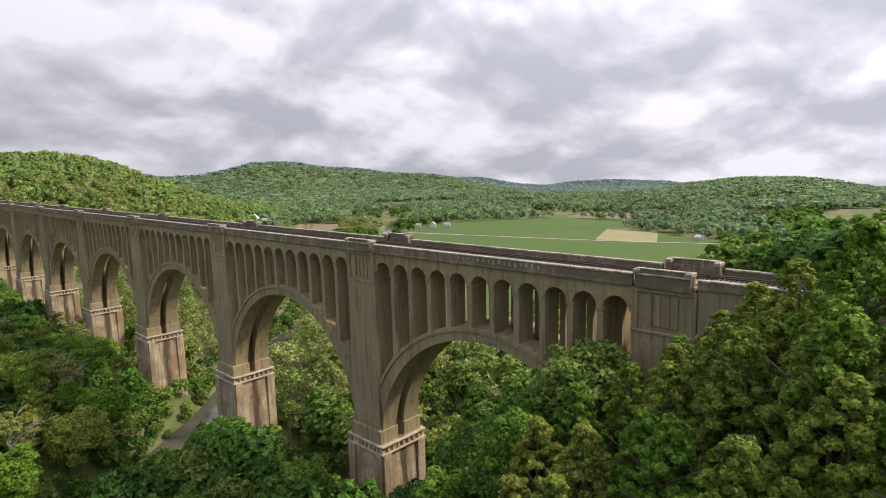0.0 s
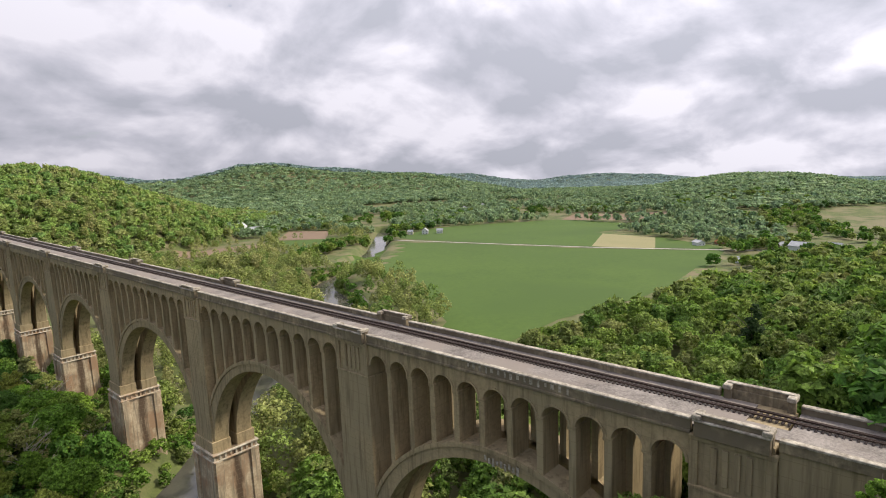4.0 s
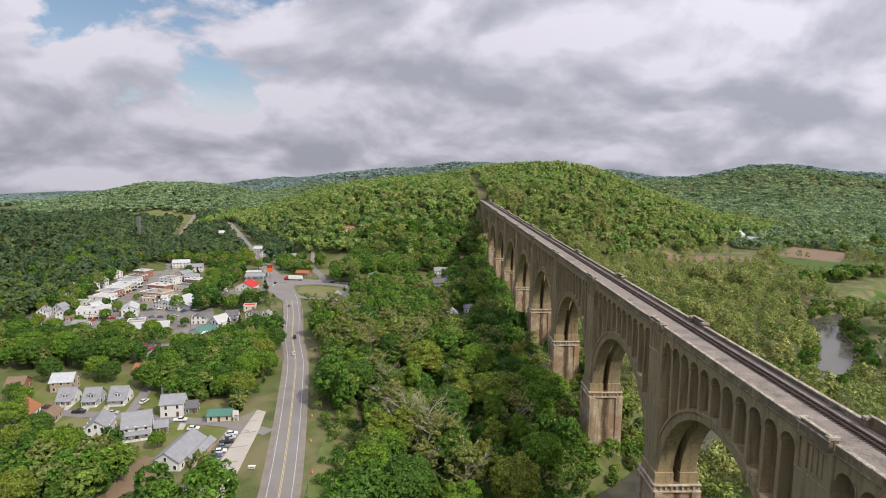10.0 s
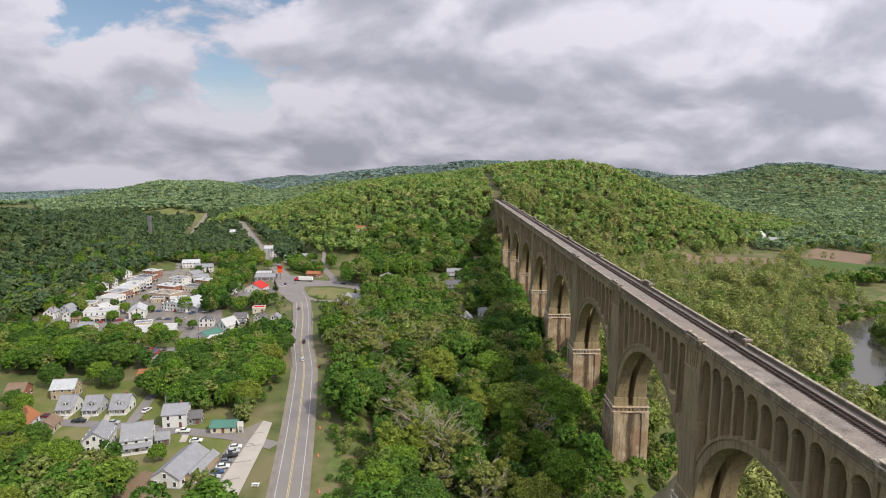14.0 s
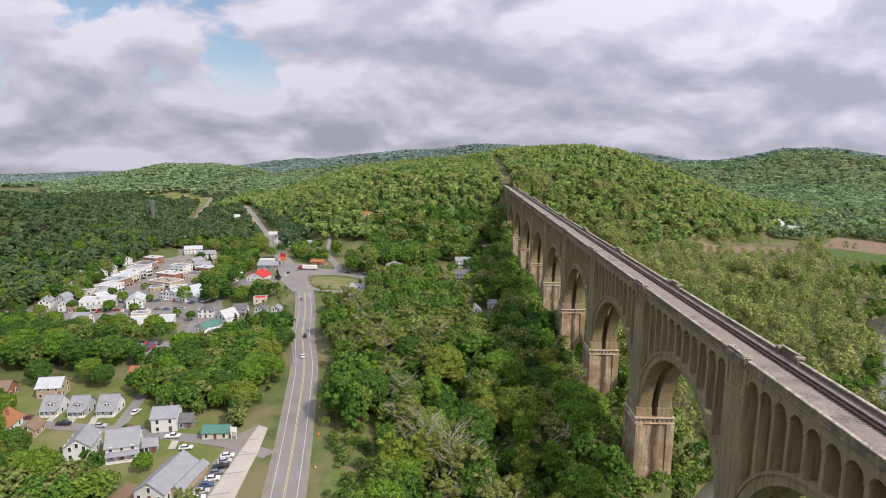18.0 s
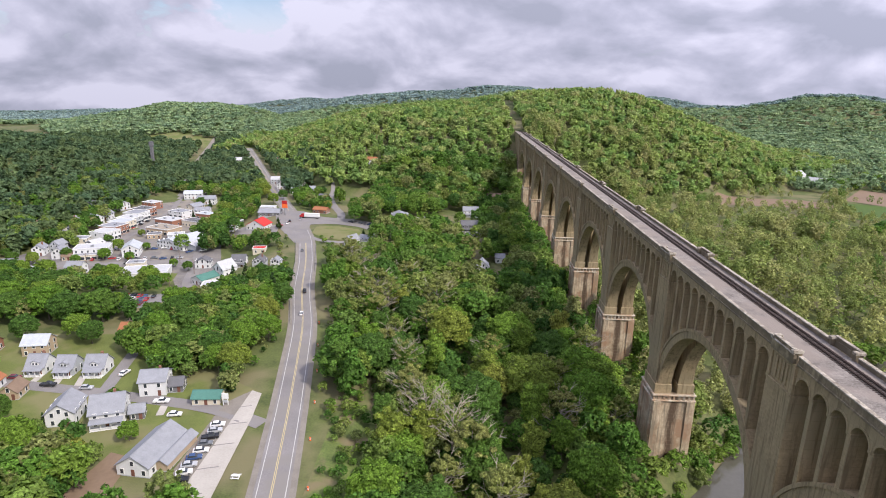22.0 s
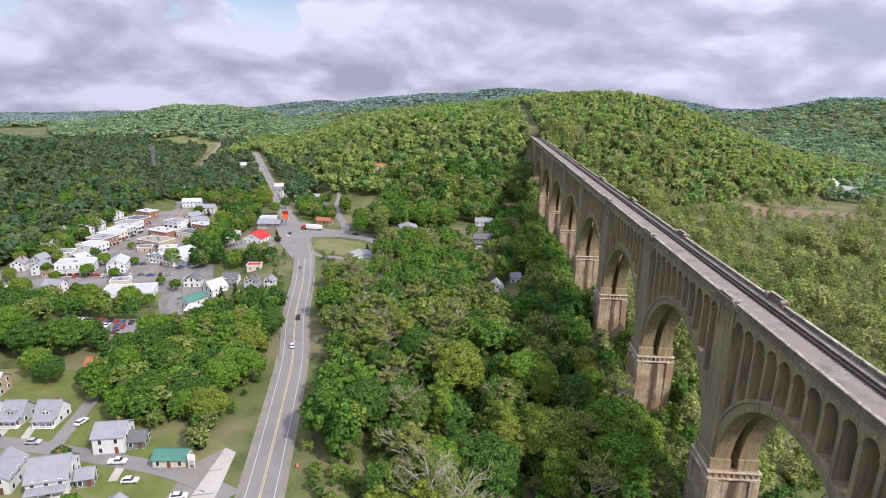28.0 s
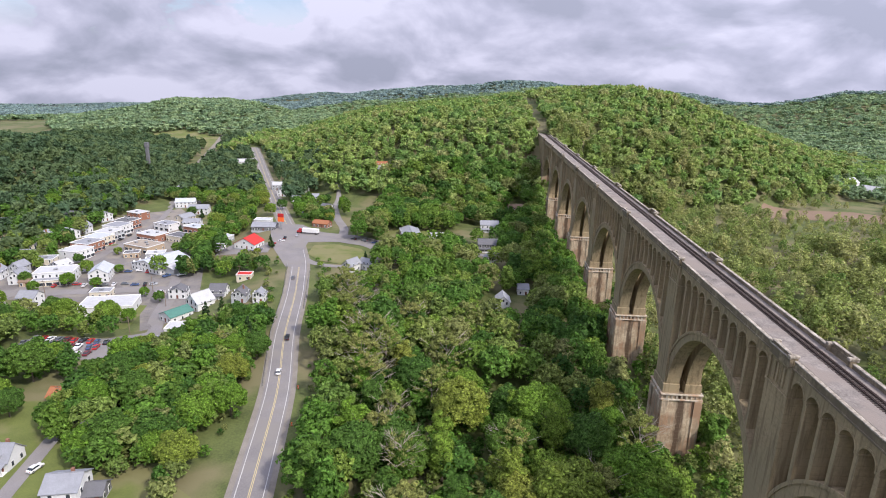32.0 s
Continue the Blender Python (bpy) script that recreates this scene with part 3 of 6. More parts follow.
FIELDS = [
    (FIELD, CROP, "flat bright green crop field by the creek"),
    ([(440, 540), (557, 560), (721, 457), (708, 293), (600, 330), (585, 240), (540, 160), (527, 160), (487, 277), (457, 405)], CROP, "green field beyond the farm lane"),
    ([(490, 277), (498, 212), (585, 247), (592, 316)], STUBBLE, "tan stubble field strip"),
    ([(720, 450), (760, 300), (840, 330), (820, 480)], SOIL, "brown ploughed strip"),
    ([(352, 662), (392, 612), (455, 682), (420, 740)], SOIL, "reddish ploughed field"),
    ([(185, 622), (313, 610), (326, 642), (300, 660), (215, 662)], SOIL, "brown ploughed field by the woods"),
    ([(-620, 985), (-545, 1022), (-470, 990), (-446, 915), (-520, 935)], LAWN, "pale green hillside meadow"),
    ([(300, 560), (398, 540), (420, 600), (340, 650)], CROP, "narrow green field by the hedgerow"),
]
for pts, mat, label in FIELDS:
    patch("field", pts, mat, label, "field", cell=20, lift=0.2 if mat != STUBBLE else 0.35)
ribbon("farm_lane", [(-395, 735), (-411, 778), (-445, 890), (-470, 980), (-500, 1085)], 7.5, 0.4, SHOULDER, "pale straight track up the far hillside", "lane")
ribbon("farm_lane", [(420, 545), (452, 404), (483, 272), (524, 153), (560, 60)], 4.0, 0.4, PALE_LOT, "pale farm lane along the field", "lane")
# ---------------------------------------------------------------- the viaduct
PITCH, SPANS = 63.4, 10          # from pier to pier
HALF_T = 4.3                     # half a tower along the line
HALF_W = 5.2                     # half the width across
TOP = 73.0                       # top of the tower caps
SPRING, RIN = 29.6, 27.4         # springing of the great arches and their radius
BAY = (PITCH - 2 * HALF_T) / 11  # small arches
GAP = 1.05                       # half the slot between the twin ribs

viaduct = thing("railway_viaduct", "long weathered tan concrete railway viaduct with ten great arches", "bridge")


def arc(cy, cz, r, a0, a1, n):
    return [(cy + r * math.cos(a0 + (a1 - a0) * i / n), cz + r * math.sin(a0 + (a1 - a0) * i / n)) for i in range(n + 1)]


def rib_mesh():
    """One of the twin ribs of a great arch, thicker towards its feet, with a lip along its upper edge."""
    bm = bmesh.new()
    n = 40
    inner = arc(0, SPRING, RIN, math.pi, 0, n)
    outer = [(-y0, z0) for y0, z0 in arc(0, SPRING - 1.6, RIN + 4.1, 0.16, math.pi - 0.16, n)]
    outer = [(max(-PITCH / 2 + HALF_T - 1.2, min(PITCH / 2 - HALF_T + 1.2, y)), z) for y, z in outer]
    rings = []
    for x in (0.0, HALF_W - 0.25 - GAP):
        rings.append(([bm.verts.new((x, *p)) for p in inner], [bm.verts.new((x, *p)) for p in outer]))
    (i0, o0), (i1, o1) = rings
    for k in range(n):
        bm.faces.new((i0[k], i0[k + 1], o0[k + 1], o0[k]))
        bm.faces.new((i1[k], o1[k], o1[k + 1], i1[k + 1]))
        bm.faces.new((i0[k], i1[k], i1[k + 1], i0[k + 1]))
        bm.faces.new((o0[k], o0[k + 1], o1[k + 1], o1[k]))
    bmesh.ops.recalc_face_normals(bm, faces=bm.faces[:])
    return mesh_of("arch_rib", bm, CONCRETE)


def lip_mesh():
    bm = bmesh.new()
    n = 40
    a = [(-y0, z0) for y0, z0 in arc(0, SPRING - 1.6, RIN + 4.1, 0.22, math.pi - 0.22, n)]
    b = [(-y0, z0) for y0, z0 in arc(0, SPRING - 1.6, RIN + 3.35, 0.22, math.pi - 0.22, n)]
    r = [[bm.verts.new((x, *p)) for p in line] for x in (0, 0.28) for line in (b, a)]
    for k in range(n):
        for p, q in ((0, 1), (1, 3), (3, 2), (2, 0)):
            bm.faces.new((r[p][k], r[q][k], r[q][k + 1], r[p][k + 1]))
    bmesh.ops.recalc_face_normals(bm, faces=bm.faces[:])
    return mesh_of("arch_moulding", bm, CONCRETE)


def small_arch_mesh():
    """One bay of the open spandrel: the vault between two cross walls, up to the deck."""
    bm = bmesh.new()
    r, n = BAY / 2 - 0.52, 12
    zs, zt = 66.9, 70.9
    pts = [(-BAY / 2, zs), (-BAY / 2, zt), (BAY / 2, zt), (BAY / 2, zs), (r, zs)] + arc(0, zs, r, 0, math.pi, n)[1:]
    prism(bm, pts, 0, -HALF_W, HALF_W)
    bmesh.ops.triangulate(bm, faces=[f for f in bm.faces if len(f.verts) > 4])
    return mesh_of("small_arch", bm, CONCRETE)


def cross_wall_mesh(z0):
    """Half of a cross wall that carries the small arches, with its impost."""
    bm = bmesh.new()
    box(bm, GAP, -0.52, z0, HALF_W - 0.12, 0.52, 66.9)
    box(bm, GAP - 0.05, -0.68, 66.35, HALF_W + 0.06, 0.68, 66.95, bevel=0.08)
    return mesh_of("cross_wall", bm, CONCRETE)


def extrados(y):
    r = RIN + 4.1
    return SPRING - 1.6 + math.sqrt(max(r * r - y * y, 0))


def hood_mesh():
    """The raised edge round a small arch on one face."""
    bm = bmesh.new()
    r, n = BAY / 2 - 0.52, 12
    a, b = arc(0, 66.9, r + 0.02, 0, math.pi, n), arc(0, 66.9, r + 0.34, 0, math.pi, n)
    q = [[bm.verts.new((x, *p)) for p in line] for x in (-HALF_W - 0.12, -HALF_W + 0.05) for line in (a, b)]
    for k in range(n):
        for i, j in ((0, 1), (1, 3), (3, 2), (2, 0)):
            bm.faces.new((q[i][k], q[j][k], q[j][k + 1], q[i][k + 1]))
    bmesh.ops.recalc_face_normals(bm, faces=bm.faces[:])
    return mesh_of("arch_hood", bm, CONCRETE)


RIB, LIP, SMALL, HOOD = rib_mesh(), lip_mesh(), small_arch_mesh(), hood_mesh()
FLIP = Matrix.Rotation(math.pi, 4, "Z")
cross = {}
for j in range(1, 11):
    y = -PITCH / 2 + HALF_T + j * BAY
    cross[j] = cross_wall_mesh(extrados(abs(y) + 0.2) - 0.9)
parapet_bm = boxed(-HALF_W - 0.25, -PITCH / 2 + HALF_T, 70.9, -HALF_W + 0.35, PITCH / 2 - HALF_T, 72.15, bevel=0.05)
box(parapet_bm, -HALF_W - 0.42, -PITCH / 2 + HALF_T, 70.55, -HALF_W + 0.1, PITCH / 2 - HALF_T, 70.95, bevel=0.06)
PARAPET = mesh_of("parapet", parapet_bm, PARAPET_CONCRETE)
COPE = mesh_of("coping", boxed(-HALF_W - 0.36, -PITCH / 2 + HALF_T, 72.15, -HALF_W + 0.46, PITCH / 2 - HALF_T, 72.42, bevel=0.06), COPING)
SLAB = mesh_of("deck_slab", boxed(-HALF_W + 0.35, -PITCH / 2, 70.9, HALF_W - 0.35, PITCH / 2, 71.15), CONCRETE)
BED = mesh_of("ballast_bed", boxed(-HALF_W + 0.36, -PITCH / 2, 71.15, HALF_W - 0.36, PITCH / 2, 71.45), BALLAST)

for s in range(SPANS):
    mid = (s + 0.5) * PITCH
    at = Matrix.Translation((0, mid, 0))
    span = part("arch_span", bmesh.new(), CONCRETE, viaduct, "great semicircular arch with eleven small arches above", at)
    for side in (1, -1):
        turn = Matrix.Identity(4) if side > 0 else FLIP
        part("arch_rib", RIB, None, span, m=turn @ Matrix.Translation((GAP, 0, 0)))
        part("arch_moulding", LIP, None, span, m=turn @ Matrix.Translation((HALF_W - 0.27, 0, 0)))
        part("parapet", PARAPET, None, span, m=turn)
        part("coping", COPE, None, span, m=turn)
        for j in range(1, 11):
            y = -PITCH / 2 + HALF_T + j * BAY
            part("cross_wall", cross[j if side > 0 else 11 - j], None, span, m=Matrix.Translation((0, y, 0)) @ turn)
    for j in range(11):
        part("small_arch", SMALL, None, span, m=Matrix.Translation((0, -PITCH / 2 + HALF_T + (j + 0.5) * BAY, 0)))
        for turn in (Matrix.Identity(4), FLIP):
            part("arch_hood", HOOD, None, span, m=Matrix.Translation((0, -PITCH / 2 + HALF_T + (j + 0.5) * BAY, 0)) @ turn)
    part("deck_slab", SLAB, None, span)
    part("ballast_bed", BED, None, span)


# a tower from the springing to the deck: two legs with a slot between them, a solid head; a thin filler is added deep
# in the slot to block light
TOWER_HEAD = mesh_of("pier", boxed(-HALF_W - 0.15, -HALF_T + 0.25, 64.6, HALF_W + 0.15, HALF_T - 0.25, 71.3, bevel=0.05), CONCRETE)
LEG = mesh_of("tower_leg", boxed(GAP, -HALF_T - 0.05, SPRING - 0.4, HALF_W + 0.35, HALF_T + 0.05, 64.6, bevel=0.12), CONCRETE)
SPRINGER = mesh_of("springer_block", boxed(GAP - 0.25, -HALF_T - 0.55, SPRING - 0.4, HALF_W + 0.70, HALF_T + 0.55, SPRING + 3.2, bevel=0.1), CONCRETE)
LIGHT_BLOCK = mesh_of("slot_web", boxed(-GAP - 0.02, -0.4, SPRING - 0.4, GAP + 0.02, 0.4, 64.6), CONCRETE)


F = -HALF_W - 0.15
HEAD = [("tower_band", mesh_of("tower_band", boxed(F - 0.38, -HALF_T - 0.12, 64.3, F + 0.3, HALF_T + 0.12, 64.75, bevel=0.08), CONCRETE)),
        ("corner_strip", mesh_of("corner_strip", boxed(F - 0.30, -HALF_T - 0.05, 64.75, F + 0.3, -HALF_T + 0.9, 70.0, bevel=0.05), CONCRETE)),
        ("corner_strip", mesh_of("corner_strip", boxed(F - 0.30, HALF_T - 0.9, 64.75, F + 0.3, HALF_T + 0.05, 70.0, bevel=0.05), CONCRETE)),
        ("tower_cornice", mesh_of("tower_cornice", boxed(F - 0.34, -HALF_T - 0.1, 70.0, F + 0.4, HALF_T + 0.1, 70.6, bevel=0.06), CONCRETE))]
HEAD += [("panel_rib", mesh_of("panel_rib", boxed(F - 0.24, y - 0.33, 65.4, F + 0.2, y + 0.33, 69.6, bevel=0.06), CONCRETE)) for y in (-1.75, -0.6, 0.6, 1.75)]


HALF_R = 3.75                    # half a refuge along the line


def refuge_mesh():
    """The refuge on a tower: a thick wall that steps out, with a raised block at each end."""
    bm = bmesh.new()
    f = -HALF_W - 0.15
    box(bm, f - 0.75, -HALF_R, 70.6, f + 0.02, HALF_R, 72.5, bevel=0.08)
    box(bm, f - 0.60, -HALF_R + 0.25, 72.5, f - 0.10, HALF_R - 0.25, 73.15, bevel=0.06)
    for y in (-HALF_R + 0.3, HALF_R - 0.3):
        box(bm, f - 0.05, y - 0.4, 71.2, f + 0.75, y + 0.4, 72.95, bevel=0.08)
    return mesh_of("refuge_wall", bm, PARAPET_CONCRETE)


def refuge_cap_mesh():
    bm = bmesh.new()
    f = -HALF_W - 0.15
    box(bm, f - 0.95, -HALF_R - 0.15, 72.38, f - 0.55, HALF_R + 0.15, 72.62, bevel=0.07)
    box(bm, f - 0.70, -HALF_R + 0.15, 73.15, f + 0.02, HALF_R - 0.15, 73.33, bevel=0.05)
    for y in (-HALF_R + 0.28, HALF_R - 0.28):
        box(bm, f - 1.0, y - 0.48, 72.62, f + 0.95, y + 0.48, 73.2, bevel=0.09)
    return mesh_of("refuge_cap", bm, COPING)


BASE_X, BASE_Y, BELT = 6.2, 5.7, 27.7


def base_mesh(depth):
    bm = bmesh.new()
    w, l = BASE_X - 0.25, BASE_Y - 0.25
    lo, hi = [], []
    for sx, sy in ((-1, -1), (1, -1), (1, 1), (-1, 1)):
        hi.append((sx * w, sy * l))
        lo.append((sx * (w + 0.45), sy * (l + 0.45)))
    vh = [bm.verts.new((*p, BELT)) for p in hi]
    vl = [bm.verts.new((*p, BELT - depth)) for p in lo]
    bm.faces.new(vh)
    for i in range(4):
        bm.faces.new((vl[i], vl[(i + 1) % 4], vh[(i + 1) % 4], vh[i]))
    bmesh.ops.bevel(bm, geom=[e for e in bm.edges if abs(e.verts[0].co.z - e.verts[1].co.z) > 1], offset=0.25, segments=1, affect="EDGES")
    return mesh_of("pier_base", bm, BASE_CONCRETE)


COURSE = mesh_of("belt_course", boxed(-BASE_X - 0.25, -BASE_Y - 0.25, 0, BASE_X + 0.25, BASE_Y + 0.25, 0.42, bevel=0.08), BELT_CONCRETE)
CORE = mesh_of("belt_core", boxed(-BASE_X + 0.35, -BASE_Y + 0.35, 0, BASE_X - 0.35, BASE_Y - 0.35, 2.2), BASE_CONCRETE)
DENTIL = mesh_of("belt_post", boxed(-0.28, -0.28, 0, 0.28, 0.28, 1.32, bevel=0.04), BELT_CONCRETE)
REFUGE, CAP = refuge_mesh(), refuge_cap_mesh()
TDECK = mesh_of("tower_parapet_link", boxed(-HALF_W - 0.2, -HALF_T, 70.6, -HALF_W + 0.3, HALF_T, 71.5), CONCRETE)
for k in range(SPANS + 1):
    y = k * PITCH
    at = Matrix.Translation((0, y, 0))
    pier = part("pier", TOWER_HEAD, None, viaduct, "tall concrete pier tower with a slotted shaft", at)
    part("slot_web", LIGHT_BLOCK, None, pier)
    for turn in (Matrix.Identity(4), FLIP):
        for piece, me in HEAD:
            part(piece, me, None, pier, m=turn)
        part("tower_leg", LEG, None, pier, m=turn)
        part("springer_block", SPRINGER, None, pier, m=turn)
        part("refuge_wall", REFUGE, None, pier, m=turn)
        part("refuge_cap", CAP, None, pier, m=turn)
    low = gz(0, y)
    if low > BELT - 2 and k not in (1, 2, 3):
        part("pier_base", mesh_of("pier_base", boxed(-BASE_X, -BASE_Y, min(low - 3, 20), BASE_X, BASE_Y, 45, bevel=0.2), BASE_CONCRETE), None, pier)
        continue
    part("pier_base", base_mesh(BELT - low + 5), None, pier, "rust-streaked concrete pier base")
    w, l = BASE_X - 0.25, BASE_Y - 0.25
    foot = BELT - low + 5
    strip_y = mesh_of("corner_strip", boxed(-1.1, -0.35, -foot, 1.1, 0.35, 0, bevel=0.06), BASE_CONCRETE)
    strip_x = mesh_of("corner_strip", boxed(-0.35, -1.1, -foot, 0.35, 1.1, 0, bevel=0.06), BASE_CONCRETE)
    for a in (-1, 1):
        for b in (-1, 1):
            part("corner_strip", strip_y, None, pier, m=Matrix.Translation((a * (w - 1.0), b * (l + 0.2), BELT)))
            part("corner_strip", strip_x, None, pier, m=Matrix.Translation((a * (w + 0.2), b * (l - 1.0), BELT)))
    part("belt_core", CORE, None, pier, m=Matrix.Translation((0, 0, BELT)))
    part("belt_course", COURSE, None, pier, m=Matrix.Translation((0, 0, BELT)))
    part("belt_course", COURSE, None, pier, m=Matrix.Translation((0, 0, BELT + 1.75)))
    for sx in (1, -1):
        for i in range(9):
            part("belt_post", DENTIL, None, pier, m=Matrix.Translation((sx * (BASE_X - 0.3), -BASE_Y + 0.5 + i * (2 * BASE_Y - 1) / 8, BELT + 0.42)))
    for sy in (1, -1):
        for i in range(1, 8):
            part("belt_post", DENTIL, None, pier, m=Matrix.Translation((-BASE_X + 0.3 + i * (2 * BASE_X - 0.6) / 8, sy * (BASE_Y - 0.3), BELT + 0.42)))

# approaches at both ends
for y0, y1, name in ((-150, -HALF_T - 0.1, "south"), (SPANS * PITCH + HALF_T + 0.1, SPANS * PITCH + 60, "north")):
    ap = part("approach_wall", boxed(-HALF_W, y0, 40, HALF_W, y1, 71.2), CONCRETE, viaduct)
    for sx in (1, -1):
        a, b = sorted((sx * (HALF_W + 0.25), sx * (HALF_W - 0.35)))
        part("parapet", boxed(a, y0, 71.1, b, y1, 72.15, bevel=0.05), PARAPET_CONCRETE, ap)
        a, b = sorted((sx * (HALF_W + 0.36), sx * (HALF_W - 0.46)))
        part("coping", boxed(a, y0, 72.15, b, y1, 72.42, bevel=0.05), COPING, ap)
    part("ballast_bed", boxed(-HALF_W + 0.36, y0, 71.2, HALF_W - 0.36, y1, 71.45), BALLAST, ap)
    if name == "south":
        for yy in (-42.0, -84.0):
            for turn in (Matrix.Identity(4), FLIP):
                part("refuge_wall", REFUGE, None, ap, m=Matrix.Translation((0, yy, 0)) @ turn)
                part("refuge_cap", CAP, None, ap, m=Matrix.Translation((0, yy, 0)) @ turn)

# the track, nearer to the eastern parapet
Y0, Y1, TRACK = -150.0, SPANS * PITCH + 90, 2.0
track = thing("railway_track", "single rusty railway track on dark sleepers in ballast", "track")
for x in (TRACK - 0.75, TRACK + 0.75, TRACK - 0.48, TRACK + 0.48):
    part("rail", boxed(x - 0.075, Y0, 71.60, x + 0.075, Y1, 71.80, bevel=0.02), RAIL, track)
SLEEPER_MESH = mesh_of("sleeper", boxed(-1.3, -0.12, 71.40, 1.3, 0.12, 71.60, bevel=0.02), SLEEPER)
ys = np.arange(Y0 + 0.3, Y1, 0.62)
single = (ys > 4) & (ys < 190)
for y in ys[single]:
    part("sleeper", SLEEPER_MESH, None, track, m=Matrix.Translation((TRACK + random.uniform(-0.06, 0.06), y, random.uniform(-0.03, 0.01))))
ys = ys[~single]
n = len(ys)
c = np.array([(sx * 1.3, sy * 0.12, z) for sx in (-1, 1) for sy in (-1, 1) for z in (71.40, 71.60)])
v = (c[None] + np.stack([np.full(n, TRACK), ys, np.random.default_rng(3).uniform(-0.03, 0.01, n)], 1)[:, None]).reshape(-1, 3)
f = np.array([(0, 1, 3, 2), (4, 6, 7, 5), (0, 4, 5, 1), (2, 3, 7, 6), (1, 5, 7, 3)])
tagged(part("distant_sleeper_rest", raw_mesh("distant_sleeper_rest", v, (np.arange(n)[:, None, None] * 8 + f[None]).reshape(-1, 4), SLEEPER), None, track), kind="stuff")
part("old_track_bed", boxed(-3.6, Y0, 71.44, -0.6, Y1, 71.52, bevel=0.03), BALLAST, track, "bare ballast of the lifted second track")

# pale painted scrawls on the first span's western face, unreadable from here
for i in range(9):
    yy = 27.6 + i * 0.72
    part("paint_mark", boxed(-HALF_W - 0.145, yy, 57.0 + 0.25 * (i % 3), -HALF_W - 0.11, yy + 0.42, 58.3 - 0.2 * (i % 2)), COPING, viaduct, "pale painted mark" if i == 0 else "")
for i in range(16):
    yy = 19.5 + i * 1.1
    part("pale_stain", boxed(-HALF_W - 0.262, yy, 71.15 + 0.1 * (i % 4), -HALF_W - 0.24, yy + 0.3 + 0.1 * (i % 3), 72.05), COPING, viaduct)
# ---------------------------------------------------------------- trees
RNG = np.random.default_rng(5)


def leaf_cloud(n, size, lobes, seed):
    """n leaf sprays on the shells of several lobes (x, y, z, r): corners, triangles and the lie of the canopy at each corner."""
    g = np.random.default_rng(seed)
    lobes = np.array(lobes, float)
    w = lobes[:, 3] ** 2
    k = g.choice(len(lobes), n, p=w / w.sum())
    d = g.normal(size=(n, 3))
    d /= np.linalg.norm(d, axis=1)[:, None]
    d[:, 2] = np.where(d[:, 2] < -0.35, -d[:, 2] * 0.6, d[:, 2])
    r = lobes[k, 3] * g.uniform(0.78, 1.06, n)
    c = lobes[k, :3] + d * r[:, None] * np.array([1, 1, 0.85])
    nrm = d + g.normal(scale=0.5, size=(n, 3)) + np.array([0, 0, 0.3])
    nrm /= np.linalg.norm(nrm, axis=1)[:, None]
    t = np.cross(nrm, g.normal(size=(n, 3)))
    t /= np.linalg.norm(t, axis=1)[:, None]
    b = np.cross(nrm, t)
    s = size * g.uniform(0.6, 1.35, n)[:, None]
    q = [c + t * s * 0.75, c - t * s * 0.5 + b * s * 0.6 - nrm * s * 0.1, c - t * s * 0.5 - b * s * 0.6 - nrm * s * 0.1]
    v = np.stack(q, 1).reshape(-1, 3)
    i = np.arange(n) * 3
    soft = d * 0.45 + nrm * 0.8 + np.array([0, 0, 0.25])
    soft /= np.linalg.norm(soft, axis=1)[:, None]
    return v, np.stack([i, i + 1, i + 2], 1), np.repeat(soft, 3, axis=0)


